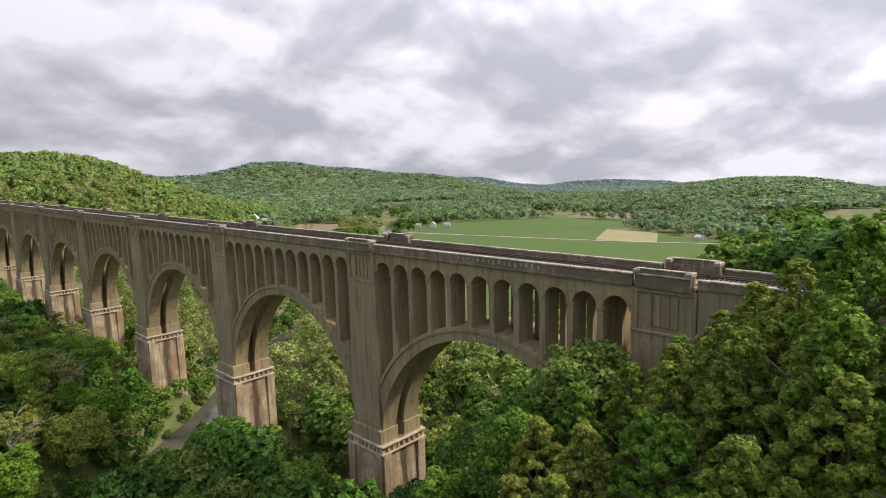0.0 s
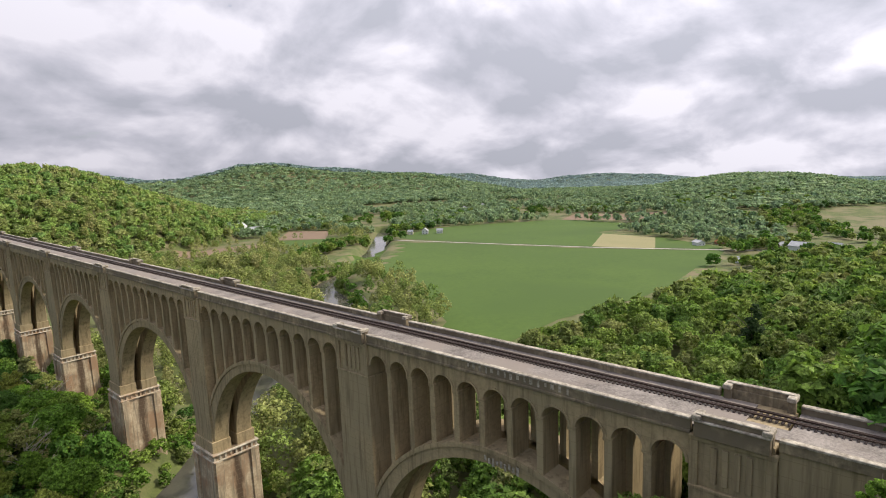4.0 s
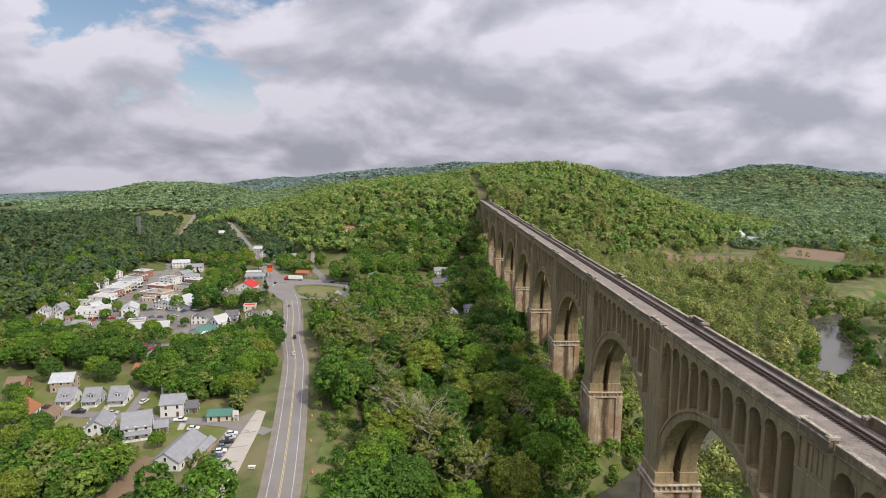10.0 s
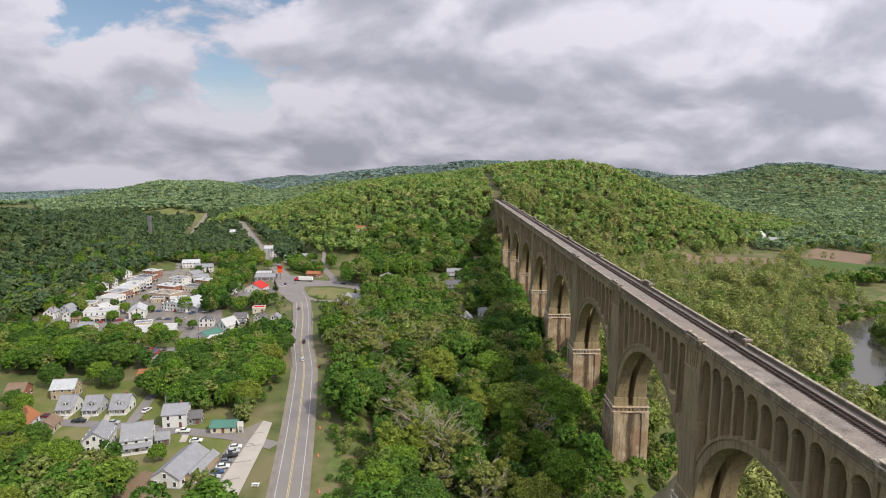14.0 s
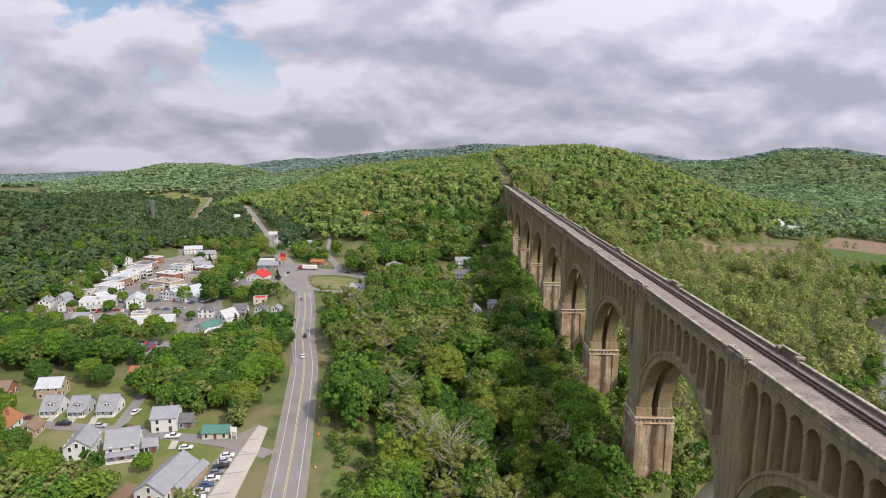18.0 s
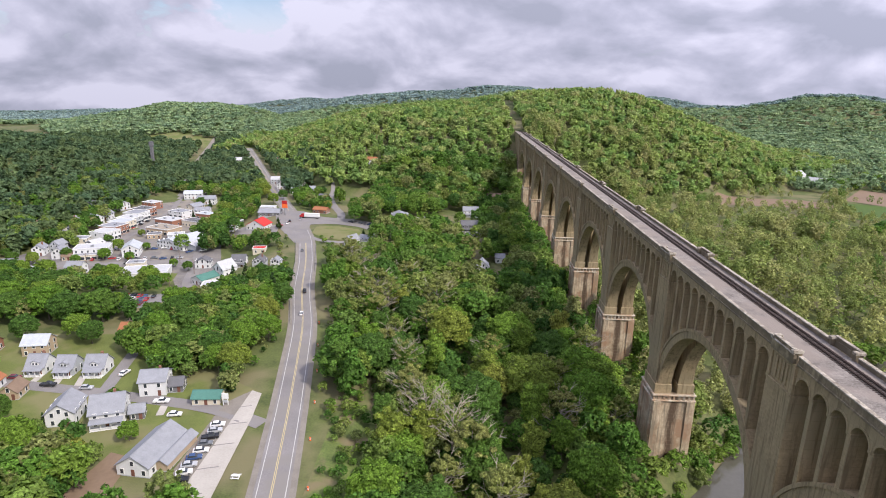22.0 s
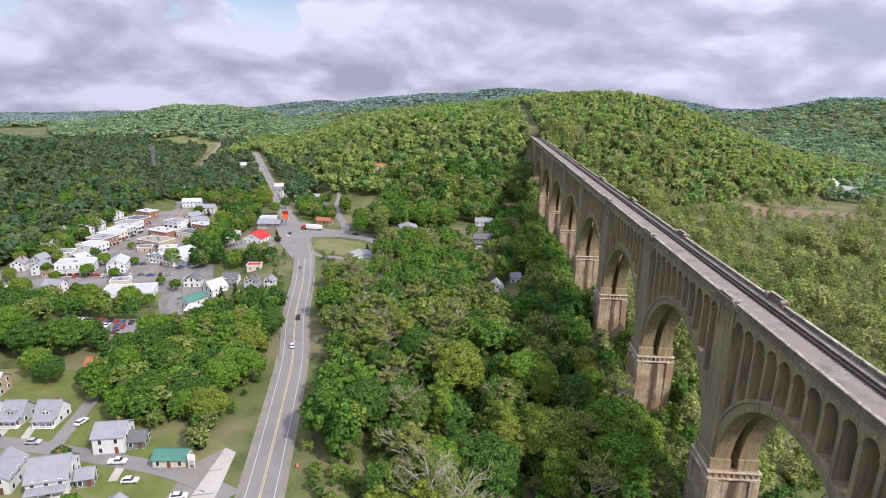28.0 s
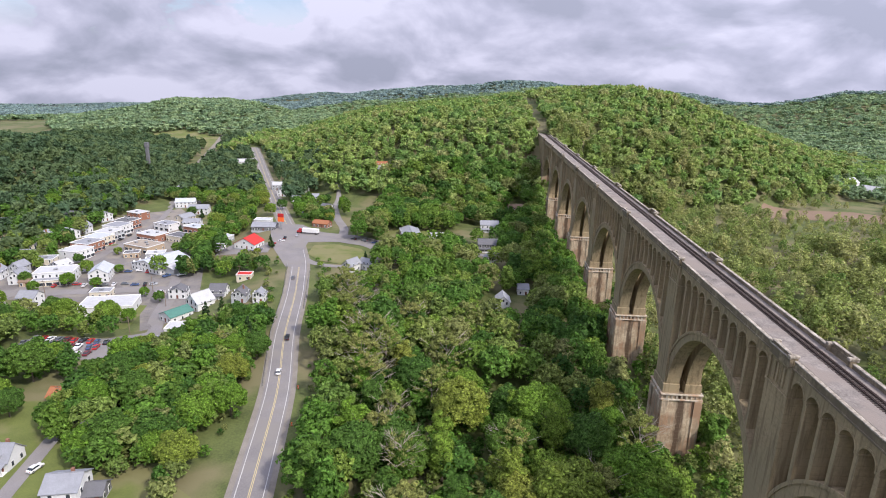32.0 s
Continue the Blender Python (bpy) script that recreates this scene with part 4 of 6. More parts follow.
def lobes_for(kind, seed):
    g = np.random.default_rng(seed)
    out = []
    if kind == "round":
        for i in range(34):
            a, h = 2.4 * i + g.uniform(-0.5, 0.5), 0.30 + 0.58 * ((i * 11) % 34) / 33
            rr = 0.33 * math.sqrt(max(0.05, 1 - ((h - 0.56) / 0.37) ** 2)) * g.uniform(0.85, 1.08)
            out.append((rr * math.cos(a), rr * math.sin(a), h, g.uniform(0.055, 0.10)))
        out += [(0, 0, 0.58, 0.36), (g.uniform(-0.06, 0.06), g.uniform(-0.06, 0.06), 0.72, 0.25)]
    elif kind == "tall":
        for i in range(30):
            a, h = 2.4 * i + g.uniform(-0.5, 0.5), 0.22 + 0.72 * ((i * 7) % 30) / 29
            rr = 0.21 * math.sin(math.pi * min(1, (h - 0.08) / 0.97)) ** 0.8 * g.uniform(0.7, 1.15)
            out.append((rr * math.cos(a), rr * math.sin(a), h, g.uniform(0.04, 0.075)))
        out += [(0, 0, 0.40, 0.19), (0, 0, 0.58, 0.20), (0, 0, 0.76, 0.15)]
    elif kind == "poplar":
        for i in range(170):
            a, h = 2.4 * i + g.uniform(-0.6, 0.6), 0.06 + 0.92 * (i + g.uniform(0, 1)) / 170
            rr = 0.205 * math.sin(math.pi * (0.14 + 0.84 * h)) * math.sqrt(g.uniform(0.25, 1.0))
            out.append((rr * math.cos(a), rr * math.sin(a), h, g.uniform(0.02, 0.05) * (1.15 - 0.5 * h)))
    elif kind in ("thin", "bare"):
        for _ in range(75):
            a, h = g.uniform(0, 6.28), g.uniform(0.28, 0.98)
            rr = 0.27 * math.sin(math.pi * min(1, (h - 0.1) / 1.0)) * math.sqrt(g.uniform(0.05, 1.3))
            out.append((rr * math.cos(a), rr * math.sin(a), h, g.uniform(0.022, 0.055)))
    else:  # cone
        for i in range(16):
            h = 0.14 + 0.83 * i / 15
            for _ in range(2):
                a = g.uniform(0, 6.28)
                rr = 0.17 * (1.02 - h)
                out.append((rr * math.cos(a), rr * math.sin(a), h, 0.03 + 0.09 * (1 - h)))
    return out


def limbs_mesh(kind, seed, mat, scale_r=1.0):
    """Trunk and limbs, tapered, for a tree of height 1."""
    g = np.random.default_rng(seed)
    bm = bmesh.new()

    def tube(p, q, r0, r1):
        p, q = Vector(p), Vector(q)
        way = q - p
        m = Matrix.Translation((p + q) / 2) @ way.to_track_quat("Z", "Y").to_matrix().to_4x4()
        bmesh.ops.create_cone(bm, segments=6, radius1=r0, radius2=r1, depth=way.length, cap_ends=False, matrix=m)

    lean = g.uniform(-0.02, 0.02, 2)
    tube((0, 0, -0.03), (lean[0], lean[1], 0.42), 0.017 * scale_r, 0.011 * scale_r)
    tube((lean[0], lean[1], 0.42), (lean[0] * 2, lean[1] * 2, 0.86), 0.011 * scale_r, 0.003)
    if kind == "bare":
        for i in range(13):
            h, a = 0.22 + 0.045 * i, 2.4 * i + g.uniform(-0.4, 0.4)
            l = g.uniform(0.26, 0.36) * (1.1 - 0.75 * h)
            e = (l * math.cos(a), l * math.sin(a), h + l * g.uniform(0.7, 1.3))
            tube((lean[0] * h / 0.42, lean[1] * h / 0.42, h), e, 0.0085, 0.0045)
            for _ in range(5):
                s, b, k = g.uniform(0.35, 1.0), a + g.uniform(-1.2, 1.2), g.uniform(0.09, 0.17)
                p = (e[0] * s, e[1] * s, h + (e[2] - h) * s)
                q = (p[0] + k * math.cos(b), p[1] + k * math.sin(b), p[2] + k * g.uniform(0.2, 1.2))
                tube(p, q, 0.0042, 0.002)
                for _ in range(4):
                    c, j = b + g.uniform(-1.1, 1.1), g.uniform(0.05, 0.1)
                    tube(q, (q[0] + j * math.cos(c), q[1] + j * math.sin(c), q[2] + j * g.uniform(-0.1, 1.1)), 0.002, 0.0009)
        return mesh_of("trunk", bm, mat)
    for _ in range(16 if kind == "thin" else 8):
        h = g.uniform(0.25, 0.7)
        a = g.uniform(0, 6.28)
        l = g.uniform(0.14, 0.27) * (1.25 if kind == "thin" else 1)
        e = (lean[0] + l * math.cos(a), lean[1] + l * math.sin(a), h + l * g.uniform(0.5, 1.1))
        tube((lean[0], lean[1], h), e, 0.006 * scale_r, 0.0022)
        if kind == "thin":
            for _ in range(3):
                b = a + g.uniform(-0.9, 0.9)
                k = g.uniform(0.08, 0.15)
                tube(e, (e[0] + k * math.cos(b), e[1] + k * math.sin(b), e[2] + k * g.uniform(0.3, 1.2)), 0.0026, 0.001)
    return mesh_of("trunk", bm, mat)


KINDS = []   # kind, trunk mesh, crown mesh, label
for kind, leaf, count, size, bark, label in (
        ("round", 0, 3900, 0.042, BARK, "broad leafy tree in fresh spring green"), ("round", 1, 3900, 0.042, BARK, "broad leafy tree in deep green"),
        ("tall", 0, 3600, 0.034, BARK, "tall narrow leafy tree in fresh green"), ("tall", 2, 3600, 0.033, BARK, "tall tree in young yellow-green leaf"),
        ("round", 2, 3900, 0.037, BARK, "spreading tree in young yellow-green leaf"), ("thin", 3, 3000, 0.024, PALE_BARK, "half-bare tree with pale limbs and tan buds"),
        ("cone", 4, 2600, 0.038, BARK, "dark needle-leaved conifer with a pointed top"), ("tall", 1, 3600, 0.034, BARK, "tall leafy tree in deep green"), ("bare", 3, 1000, 0.022, PALE_BARK, "nearly bare tree with pale branching limbs")):
    i = len(KINDS)
    v, f, nn = leaf_cloud(int(count * 2.4), size * 0.66, lobes_for(kind, 40 + i), 80 + i)
    KINDS.append((kind, limbs_mesh(kind, 60 + i, bark, 1.2 if kind == "thin" else 1.0), raw_mesh("crown", v, f, LEAF[leaf], nn), label))


def tree(k, x, y, h, wide=1.0, group=""):
    kind, trunk, crown, label = KINDS[k]
    m = Matrix.Translation((x, y, gz(x, y) - 0.2)) @ Matrix.Rotation(random.uniform(0, 6.28), 4, "Z")
    t = thing("tree" if kind != "cone" else "conifer", label, "tree", m, group)
    s = Matrix.Diagonal((h * wide, h * wide, h, 1))
    part("trunk", trunk, None, t, m=s)
    part("crown", crown, None, t, m=s)
    return t


def inside(px, py, pts):
    r = np.zeros(np.shape(px), bool)
    j = len(pts) - 1
    for i in range(len(pts)):
        (xi, yi), (xj, yj) = pts[i], pts[j]
        c = ((yi > py) != (yj > py)) & (px < (xj - xi) * (py - yi) / (yj - yi + 1e-9) + xi)
        r ^= c
        j = i
    return r


def scatter(x0, y0, x1, y1, step, seed, jitter=0.45):
    g = np.random.default_rng(seed)
    X, Y = np.meshgrid(np.arange(x0, x1, step), np.arange(y0, y1, step))
    X, Y = X.ravel() + g.uniform(-jitter, jitter, X.size) * step, Y.ravel() + g.uniform(-jitter, jitter, Y.size) * step
    return X, Y


TOWN = [(-345, 150), (-345, 520), (-300, 600), (-262, 600), (-200, 480), (-178, 430), (-160, 350), (-140, 262), (-126, 190), (-117, 140)]
CLEAR = [(118, 240, 15), (140, 258, 17), (163, 272, 17), (184, 296, 16), (203, 326, 15), (-34, 132, 13), (-20, 128, 11), (-46, 128, 11), (-50, 351, 13), (-47, 360, 11), (-57, 424, 15), (-58, 452, 15), (-55, 505, 17), (-132, 388, 16), (-142, 392, 13), (-112, 458, 18), (-34, 570, 12), (-92, 468, 13), (-40, 378, 9), (-150, 432, 24), (-128, 440, 17)]   # circles kept free of trees: x, y, r; houses add theirs


def free(x, y, gap=0.0):
    ok = (np.abs(x) > 8.5 + gap) | (y < -160) | (y > 690)
    ok &= to_line(x, y, ROAD)[0] > 10.5 + gap
    ok &= to_line(x, y, CREEK)[0] > 11.5 + gap
    for pts, _, _ in FIELDS:
        ok &= ~inside(x, y, pts)
    for line in STREETS:
        ok &= to_line(x, y, line)[0] > 5.5
    for cx, cy, r in CLEAR:
        ok &= np.hypot(x - cx, y - cy) > r + gap
    return ok


def woods(name, label, x, y, h, wide, protos, mat):
    """Many trees joined into one mesh, built from a few crown shapes."""
    vs, fs, ns, ts, base = [], [], [], [], 0
    g = np.random.default_rng(len(x))
    pick = g.integers(0, len(protos), len(x))
    z = ground(x, y)
    for k, (pv, pf, pn) in enumerate(protos):
        idx = np.nonzero(pick == k)[0]
        if not len(idx):
            continue
        a = g.uniform(0, 6.28, len(idx))
        c, s = np.cos(a)[:, None], np.sin(a)[:, None]
        w = (h[idx] * wide[idx])[:, None]
        px = (pv[None, :, 0] * c - pv[None, :, 1] * s) * w + x[idx][:, None]
        py = (pv[None, :, 0] * s + pv[None, :, 1] * c) * w + y[idx][:, None]
        pz = pv[None, :, 2] * h[idx][:, None] + z[idx][:, None]
        vs.append(np.stack([px, py, pz], -1).reshape(-1, 3))
        nx, ny = pn[None, :, 0] * c - pn[None, :, 1] * s, pn[None, :, 0] * s + pn[None, :, 1] * c
        ns.append(np.stack([nx, ny, np.broadcast_to(pn[None, :, 2], nx.shape)], -1).reshape(-1, 3))
        ts.append(np.repeat(g.uniform(0, 1, len(idx)), len(pv)))
        fs.append((np.arange(len(idx))[:, None, None] * len(pv) + pf[None]).reshape(-1, pf.shape[1]) + base)
        base += len(idx) * len(pv)
    me = raw_mesh(name, np.concatenate(vs), np.concatenate(fs), mat, np.concatenate(ns), np.concatenate(ts))
    return tagged(new(name, me), label, "woods", kind="stuff")


def protos(kinds, count, size, seed):
    return [leaf_cloud(count, size, lobes_for(k, seed + i), seed + 20 + i) for i, k in enumerate(kinds)]


def build_woods():
    mid_p = protos(("round", "tall", "round", "thin", "round", "round"), 820, 0.062, 300)
    near_p = protos(("round", "tall", "round", "tall", "round"), 900, 0.062, 350)
    town_p = protos(("round", "tall", "round"), 420, 0.085, 390)
    slope_p = protos(("round", "tall", "round"), 170, 0.15, 380)
    far_p = protos(("round", "round", "round"), 18, 0.40, 400)
    bank_p = protos(("tall", "round", "tall", "round"), 3000, 0.030, 360)
    thin_p = protos(("tall", "tall", "thin", "tall", "round"), 480, 0.046, 500)
    hill_p = protos(("round", "tall", "round"), 105, 0.188, 450)
    bush_p = protos(("round", "round", "thin"), 170, 0.11, 480)
    g = np.random.default_rng(9)
    # woods west of the viaduct and round the southern end, past the nearest trees
    x, y = scatter(-160, -90, 60, 640, 8.7, 1)
    keep = free(x, y) & (to_line(x, y, ROAD)[0] > 15) & (to_line(x, y, CREEK)[0] > 15) & ~inside(x, y, TOWN) & (x > -150) & ~inside(x, y, VERGE)
    keep &= ~inside(x, y, CLEARING) & ((x < 12) | (y < 60)) & (np.abs(x) > 11)
    keep &= ~(inside(x, y, NEAR_PLOT) & (g.uniform(size=len(x)) < 0.45))
    keep &= ~((x > -75) & (x < -9) & (y < 34) & (y > -75) & (g.uniform(size=len(x)) < 0.15)) & ~((x > -47) & (x < -9) & (y > -33) & (y < 7))
    x, y = x[keep], y[keep]
    z = ground(x, y)
    h, w = g.uniform(11, 19, len(x)), g.uniform(0.95, 1.25, len(x))
    south = (x > -90) & (y < 60)
    h = np.where(south, np.minimum(h, np.maximum(79 - z, 5)), h)
    h = np.where((y > 325) & (y < 400) & (x < -95), h * 0.75, h)
    h, w = np.where(inside(x, y, NEAR_PLOT), h * 0.72, h), np.where(south, w * 1.15, w)
    b = (x > -80) & (x < 0) & (y < 50) & (y > -75)
    n = (y < 130) & (x < 12) & ~b
    woods("woods", "tall leafy trees on the bank beside the abutment", x[b], y[b], h[b], w[b], bank_p, WOODS)
    woods("woods", "leafy woods on the bank below the southern end", x[n], y[n], h[n], w[n], near_p, WOODS)
    n |= b
    woods("woods", "dense leafy woods below the viaduct in spring green", x[~n], y[~n], h[~n], w[~n], mid_p, WOODS)
    # bushes under the arches and along the creek
    x, y = scatter(-30, 20, 30, 640, 5.2, 21)
    keep = (to_line(x, y, CREEK)[0] > 9.5) & ((np.abs((y + PITCH / 2) % PITCH - PITCH / 2) > 8.6) | (np.abs(x) > 8.8)) & (np.abs(x) < 16)
    bx, by = scatter(-90, -60, 330, 480, 4.2, 22)
    dc = to_line(bx, by, CREEK)[0]
    kb = (dc > 9.8) & (dc < 17) & (np.abs(bx) > 8) & ~inside(bx, by, FIELD)
    x, y = np.concatenate([x[keep], bx[kb]]), np.concatenate([y[keep], by[kb]])
    woods("bushes", "green bushes under the arches and along the creek", x, y, g.uniform(3.5, 8, len(x)), g.uniform(1.0, 1.5, len(x)), bush_p, WOODS)
    # undergrowth between the trees below the viaduct
    x, y = scatter(-125, 120, -8, 300, 5.0, 25)
    keep = free(x, y) & inside(x, y, NEAR_PLOT) & ~inside(x, y, VERGE)
    x, y = x[keep], y[keep]
    woods("bushes", "undergrowth between the trees below the viaduct", x, y, g.uniform(3, 6.5, len(x)), g.uniform(1.1, 1.6, len(x)), bush_p, WOODS)
    # shrubs on the verges
    x, y = scatter(-112, 100, -78, 320, 3.4, 23)
    d = to_line(x, y, ROAD)[0]
    keep = (d > 10.5) & (d < 26) & (g.uniform(size=len(x)) < np.where(d > 15, 0.85, 0.40))
    vx, vy = scatter(-185, 120, -112, 420, 4.0, 24)
    d = to_line(vx, vy, ROAD)[0]
    kv = (d > 10.5) & (d < 18) & (vy > 215) & (g.uniform(size=len(vx)) < 0.4)
    x, y = np.concatenate([x[keep], vx[kv]]), np.concatenate([y[keep], vy[kv]])
    woods("bushes", "low shrubs in the rough grass along the road", x, y, g.uniform(1.4, 4.2, len(x)), g.uniform(1.1, 1.7, len(x)), bush_p, WOODS)
    # riverside woods east, pale and half bare
    x, y = scatter(12, 62, 460, 720, 9.3, 2)
    keep = free(x, y) & ((to_line(x, y, CREEK)[0] < 150) | (y > 470) & (x < 300)) & (g.uniform(size=len(x)) < 0.9)
    keep &= ~inside(x, y, FIELD) & ~((x > 260) & (y < 520)) & ~((x > 90) & (y < 200)) & (to_line(x, y, CREEK)[0] > 14)
    clump = np.sin(x * 0.055 + 0.8 * np.sin(y * 0.031)) * np.sin(y * 0.047 + 1.1) + 0.5 * np.sin((x + y) * 0.09)
    keep &= (clump > -0.75) | (g.uniform(size=len(x)) < 0.8)
    x, y, clump = x[keep], y[keep], clump[keep]
    h = g.uniform(8, 17, len(x)) + np.clip(clump, 0, 1) * 8
    h = np.where((x > 150) & (y > 500), h * 0.65, h)
    woods("woods", "pale half-bare riverside woods", x, y, h, g.uniform(0.9, 1.25, len(x)), thin_p, PALE_WOODS)
    # woods on the south-eastern slope
    x, y = scatter(14, -140, 640, 170, 9.4, 3)
    keep = free(x, y) & (y < np.interp(x, [20, 108, 150, 194, 246, 293, 352, 420], [120, 128, 134, 131, 118, 110, 82, 30])) & (y > 0.12 * x - 150)
    keep &= ~((x > 400) & (y > 20) & (g.uniform(size=len(x)) < 0.75))
    x, y = x[keep], y[keep]
    n = (x < 210) & (y > -90)
    h, w = g.uniform(10, 18, len(x)), g.uniform(0.95, 1.25, len(x))
    c = (x < 70) & (y > -70) & (y < 50)
    woods("woods", "leafy trees on the slope behind the abutment", x[c], y[c], h[c], w[c], bank_p, SLOPE_WOODS)
    n &= ~c
    woods("woods", "leafy woods on the slope by the green field", x[n], y[n], h[n], w[n], mid_p, SLOPE_WOODS)
    n |= c
    woods("woods", "woods on the lower slope of the valley side", x[~n], y[~n], h[~n], w[~n], slope_p, SLOPE_WOODS)
    # the northern hill, and the woods behind the town
    x, y = scatter(-420, 540, 520, 1080, 10.2, 4)
    keep = free(x, y) & (ground(x, y, True) > 3.5) & (np.abs(x) > 7) & ~((x < -290) & (y < 770))
    x, y = x[keep], y[keep]
    woods("hill_woods", "spring-green woods covering the hill at the far end, lightened for haze", x, y, g.uniform(10, 16, len(x)), g.uniform(0.9, 1.25, len(x)), hill_p, HAZED_HILL_WOODS)
    x, y = scatter(-760, 230, -225, 1000, 10.8, 14)
    a = np.degrees(np.arctan2(x + 64, y - 80))
    keep = free(x, y) & ~inside(x, y, TOWN) & (a > -62) & ~inside(x, y, CENTRE) & (to_line(x, y, [(-395, 735), (-411, 778), (-445, 890), (-470, 980), (-500, 1085)])[0] > 11)
    keep &= ~((x > -420) & (y > 760) & (ground(x, y, True) > 3.5) & (y < 1080))
    keep &= (x < -345) | (y > 560) | (g.uniform(size=len(x)) < 0.3)
    x, y = x[keep], y[keep]
    # the cloud shadow on this slope lies in the leaf colour
    woods("hill_woods", "green woods on the slope behind the town, cloud shade painted into their colour", x, y, g.uniform(10, 16, len(x)), g.uniform(0.9, 1.25, len(x)), hill_p, CLOUD_SHADED_WOODS)
    # trees among the town's houses
    X, Y = [], []
    for i, (pts, step) in enumerate(TOWN_WOODS):
        x, y = scatter(min(p[0] for p in pts), min(p[1] for p in pts), max(p[0] for p in pts), max(p[1] for p in pts), step * 0.85, 150 + i)
        k = inside(x, y, pts) & free(x, y, -1.5)
        X.append(x[k]); Y.append(y[k])
    x, y = np.concatenate(X), np.concatenate(Y)
    woods("town_woods", "leafy trees and bushes between the houses", x, y, g.uniform(6, 13, len(x)), g.uniform(1.0, 1.35, len(x)), town_p, WOODS)
    # far hills
    X, Y = [], []
    for lo, hi, step, seed in ((600, 1500, 11.5, 5), (1500, 2600, 19, 6), (2600, 3900, 30, 7)):
        x, y = scatter(-2900, -500, 3900, 3900, step, seed)
        d, a = np.hypot(x + 64, y - 20), np.degrees(np.arctan2(x + 64, y - 20))
        up = ground(x, y, True)
        open_land = np.sin(x * 0.0061 + 1.1) * np.sin(y * 0.0072 + 0.6) + 0.5 * np.sin((x + y) * 0.011) > 0.72
        keep = (d > lo) & (d < hi) & (a > -50) & (a < 100) & ((up > 9) | (d > 1700)) & ~(open_land & (up < 45) & (x < 400)) & ~((np.abs(x - 50) < 470) & (y > 540) & (y < 1080)) & ~((x < -225) & (x > -760) & (y < 1000)) & ~inside(x, y, FIELDS[-2][0])
        X.append(x[keep]); Y.append(y[keep])
    x, y = np.concatenate(X), np.concatenate(Y)
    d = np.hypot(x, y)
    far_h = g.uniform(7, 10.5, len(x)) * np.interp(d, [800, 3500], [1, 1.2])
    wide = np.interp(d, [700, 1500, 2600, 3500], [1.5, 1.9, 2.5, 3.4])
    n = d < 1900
    # haze is painted into both leaf colours, bluest past 1900 m
    woods("far_woods", "green woods on the hills round the valley, haze tinted into their colour", x[n], y[n], far_h[n], wide[n], far_p, HAZED_RIDGE_WOODS)
    woods("far_woods", "green woods on the distant hills, bluish haze painted into their colour", x[~n], y[~n], far_h[~n], wide[~n], far_p, HAZED_FAR_WOODS)
    # loose woods on the valley floor and the foot of the hills, past the fields
    x, y = scatter(330, 120, 1500, 1700, 13.0, 41)
    d = np.hypot(x + 64, y - 20)
    gaps = np.sin(x * 0.013 + 0.4) * np.sin(y * 0.017 + 1.9) + 0.4 * np.sin((x - y) * 0.031)
    keep = free(x, y) & (d > 560) & (gaps < 0.42) & (ground(x, y, True) <= 11) & (y > 0.45 * x - 160) & ((y > 760) | (x > 560) | (d > 800))
    x, y = x[keep], y[keep]
    # these trees share the ridge colour with its painted haze
    woods("valley_woods", "trees scattered over the valley floor in the haze-tinted ridge green", x, y, g.uniform(8, 15, len(x)), g.uniform(1.0, 1.4, len(x)), protos(("round", "tall", "round"), 64, 0.20, 640), HAZED_RIDGE_WOODS)
    # hedgerows and lone clumps in the valley
    hx, hy = [], []
    for line, w, n in (([(250, 470), (330, 520), (420, 545)], 16, 60), ([(430, 545), (560, 600), (700, 640)], 40, 120), ([(420, 830), (560, 760), (740, 650), (900, 420), (980, 200)], 60, 260),
                       ([(300, 800), (520, 700)], 26, 80), ([(620, 440), (760, 380)], 10, 26), ([(600, 100), (520, 140)], 26, 40), ([(640, 60), (760, 160), (900, 160)], 50, 120), ([(430, 110), (500, 60)], 22, 40)):
        p = np.array(line, float)
        t = g.uniform(0, len(p) - 1, n)
        hx.append(np.interp(t, range(len(p)), p[:, 0]) + g.normal(scale=w / 2, size=n)); hy.append(np.interp(t, range(len(p)), p[:, 1]) + g.normal(scale=w / 2, size=n))
    x, y = np.concatenate(hx), np.concatenate(hy)
    k = free(x, y)
    x, y = x[k], y[k]
    woods("hedgerow", "hedgerows and clumps of trees between the fields", x, y, g.uniform(7, 13, len(x)), g.uniform(1.0, 1.4, len(x)), protos(("round", "round"), 90, 0.2, 600), WOODS)


CENTRE = [(-345, 325), (-345, 420), (-350, 560), (-320, 600), (-250, 590), (-200, 480), (-200, 330)]
CLEARING = [(-100, 470), (-122, 462), (-120, 505), (-85, 505), (-72, 540), (-40, 545), (-40, 500), (-66, 490), (-66, 455), (-90, 448)]
NEAR_PLOT = [(-98, 215), (-95, 150), (-70, 128), (-12, 128), (-12, 260), (-60, 285), (-118, 285)]
VERGE = [(-104, 130), (-104, 185), (-96, 215), (-84, 160), (-90, 130)]


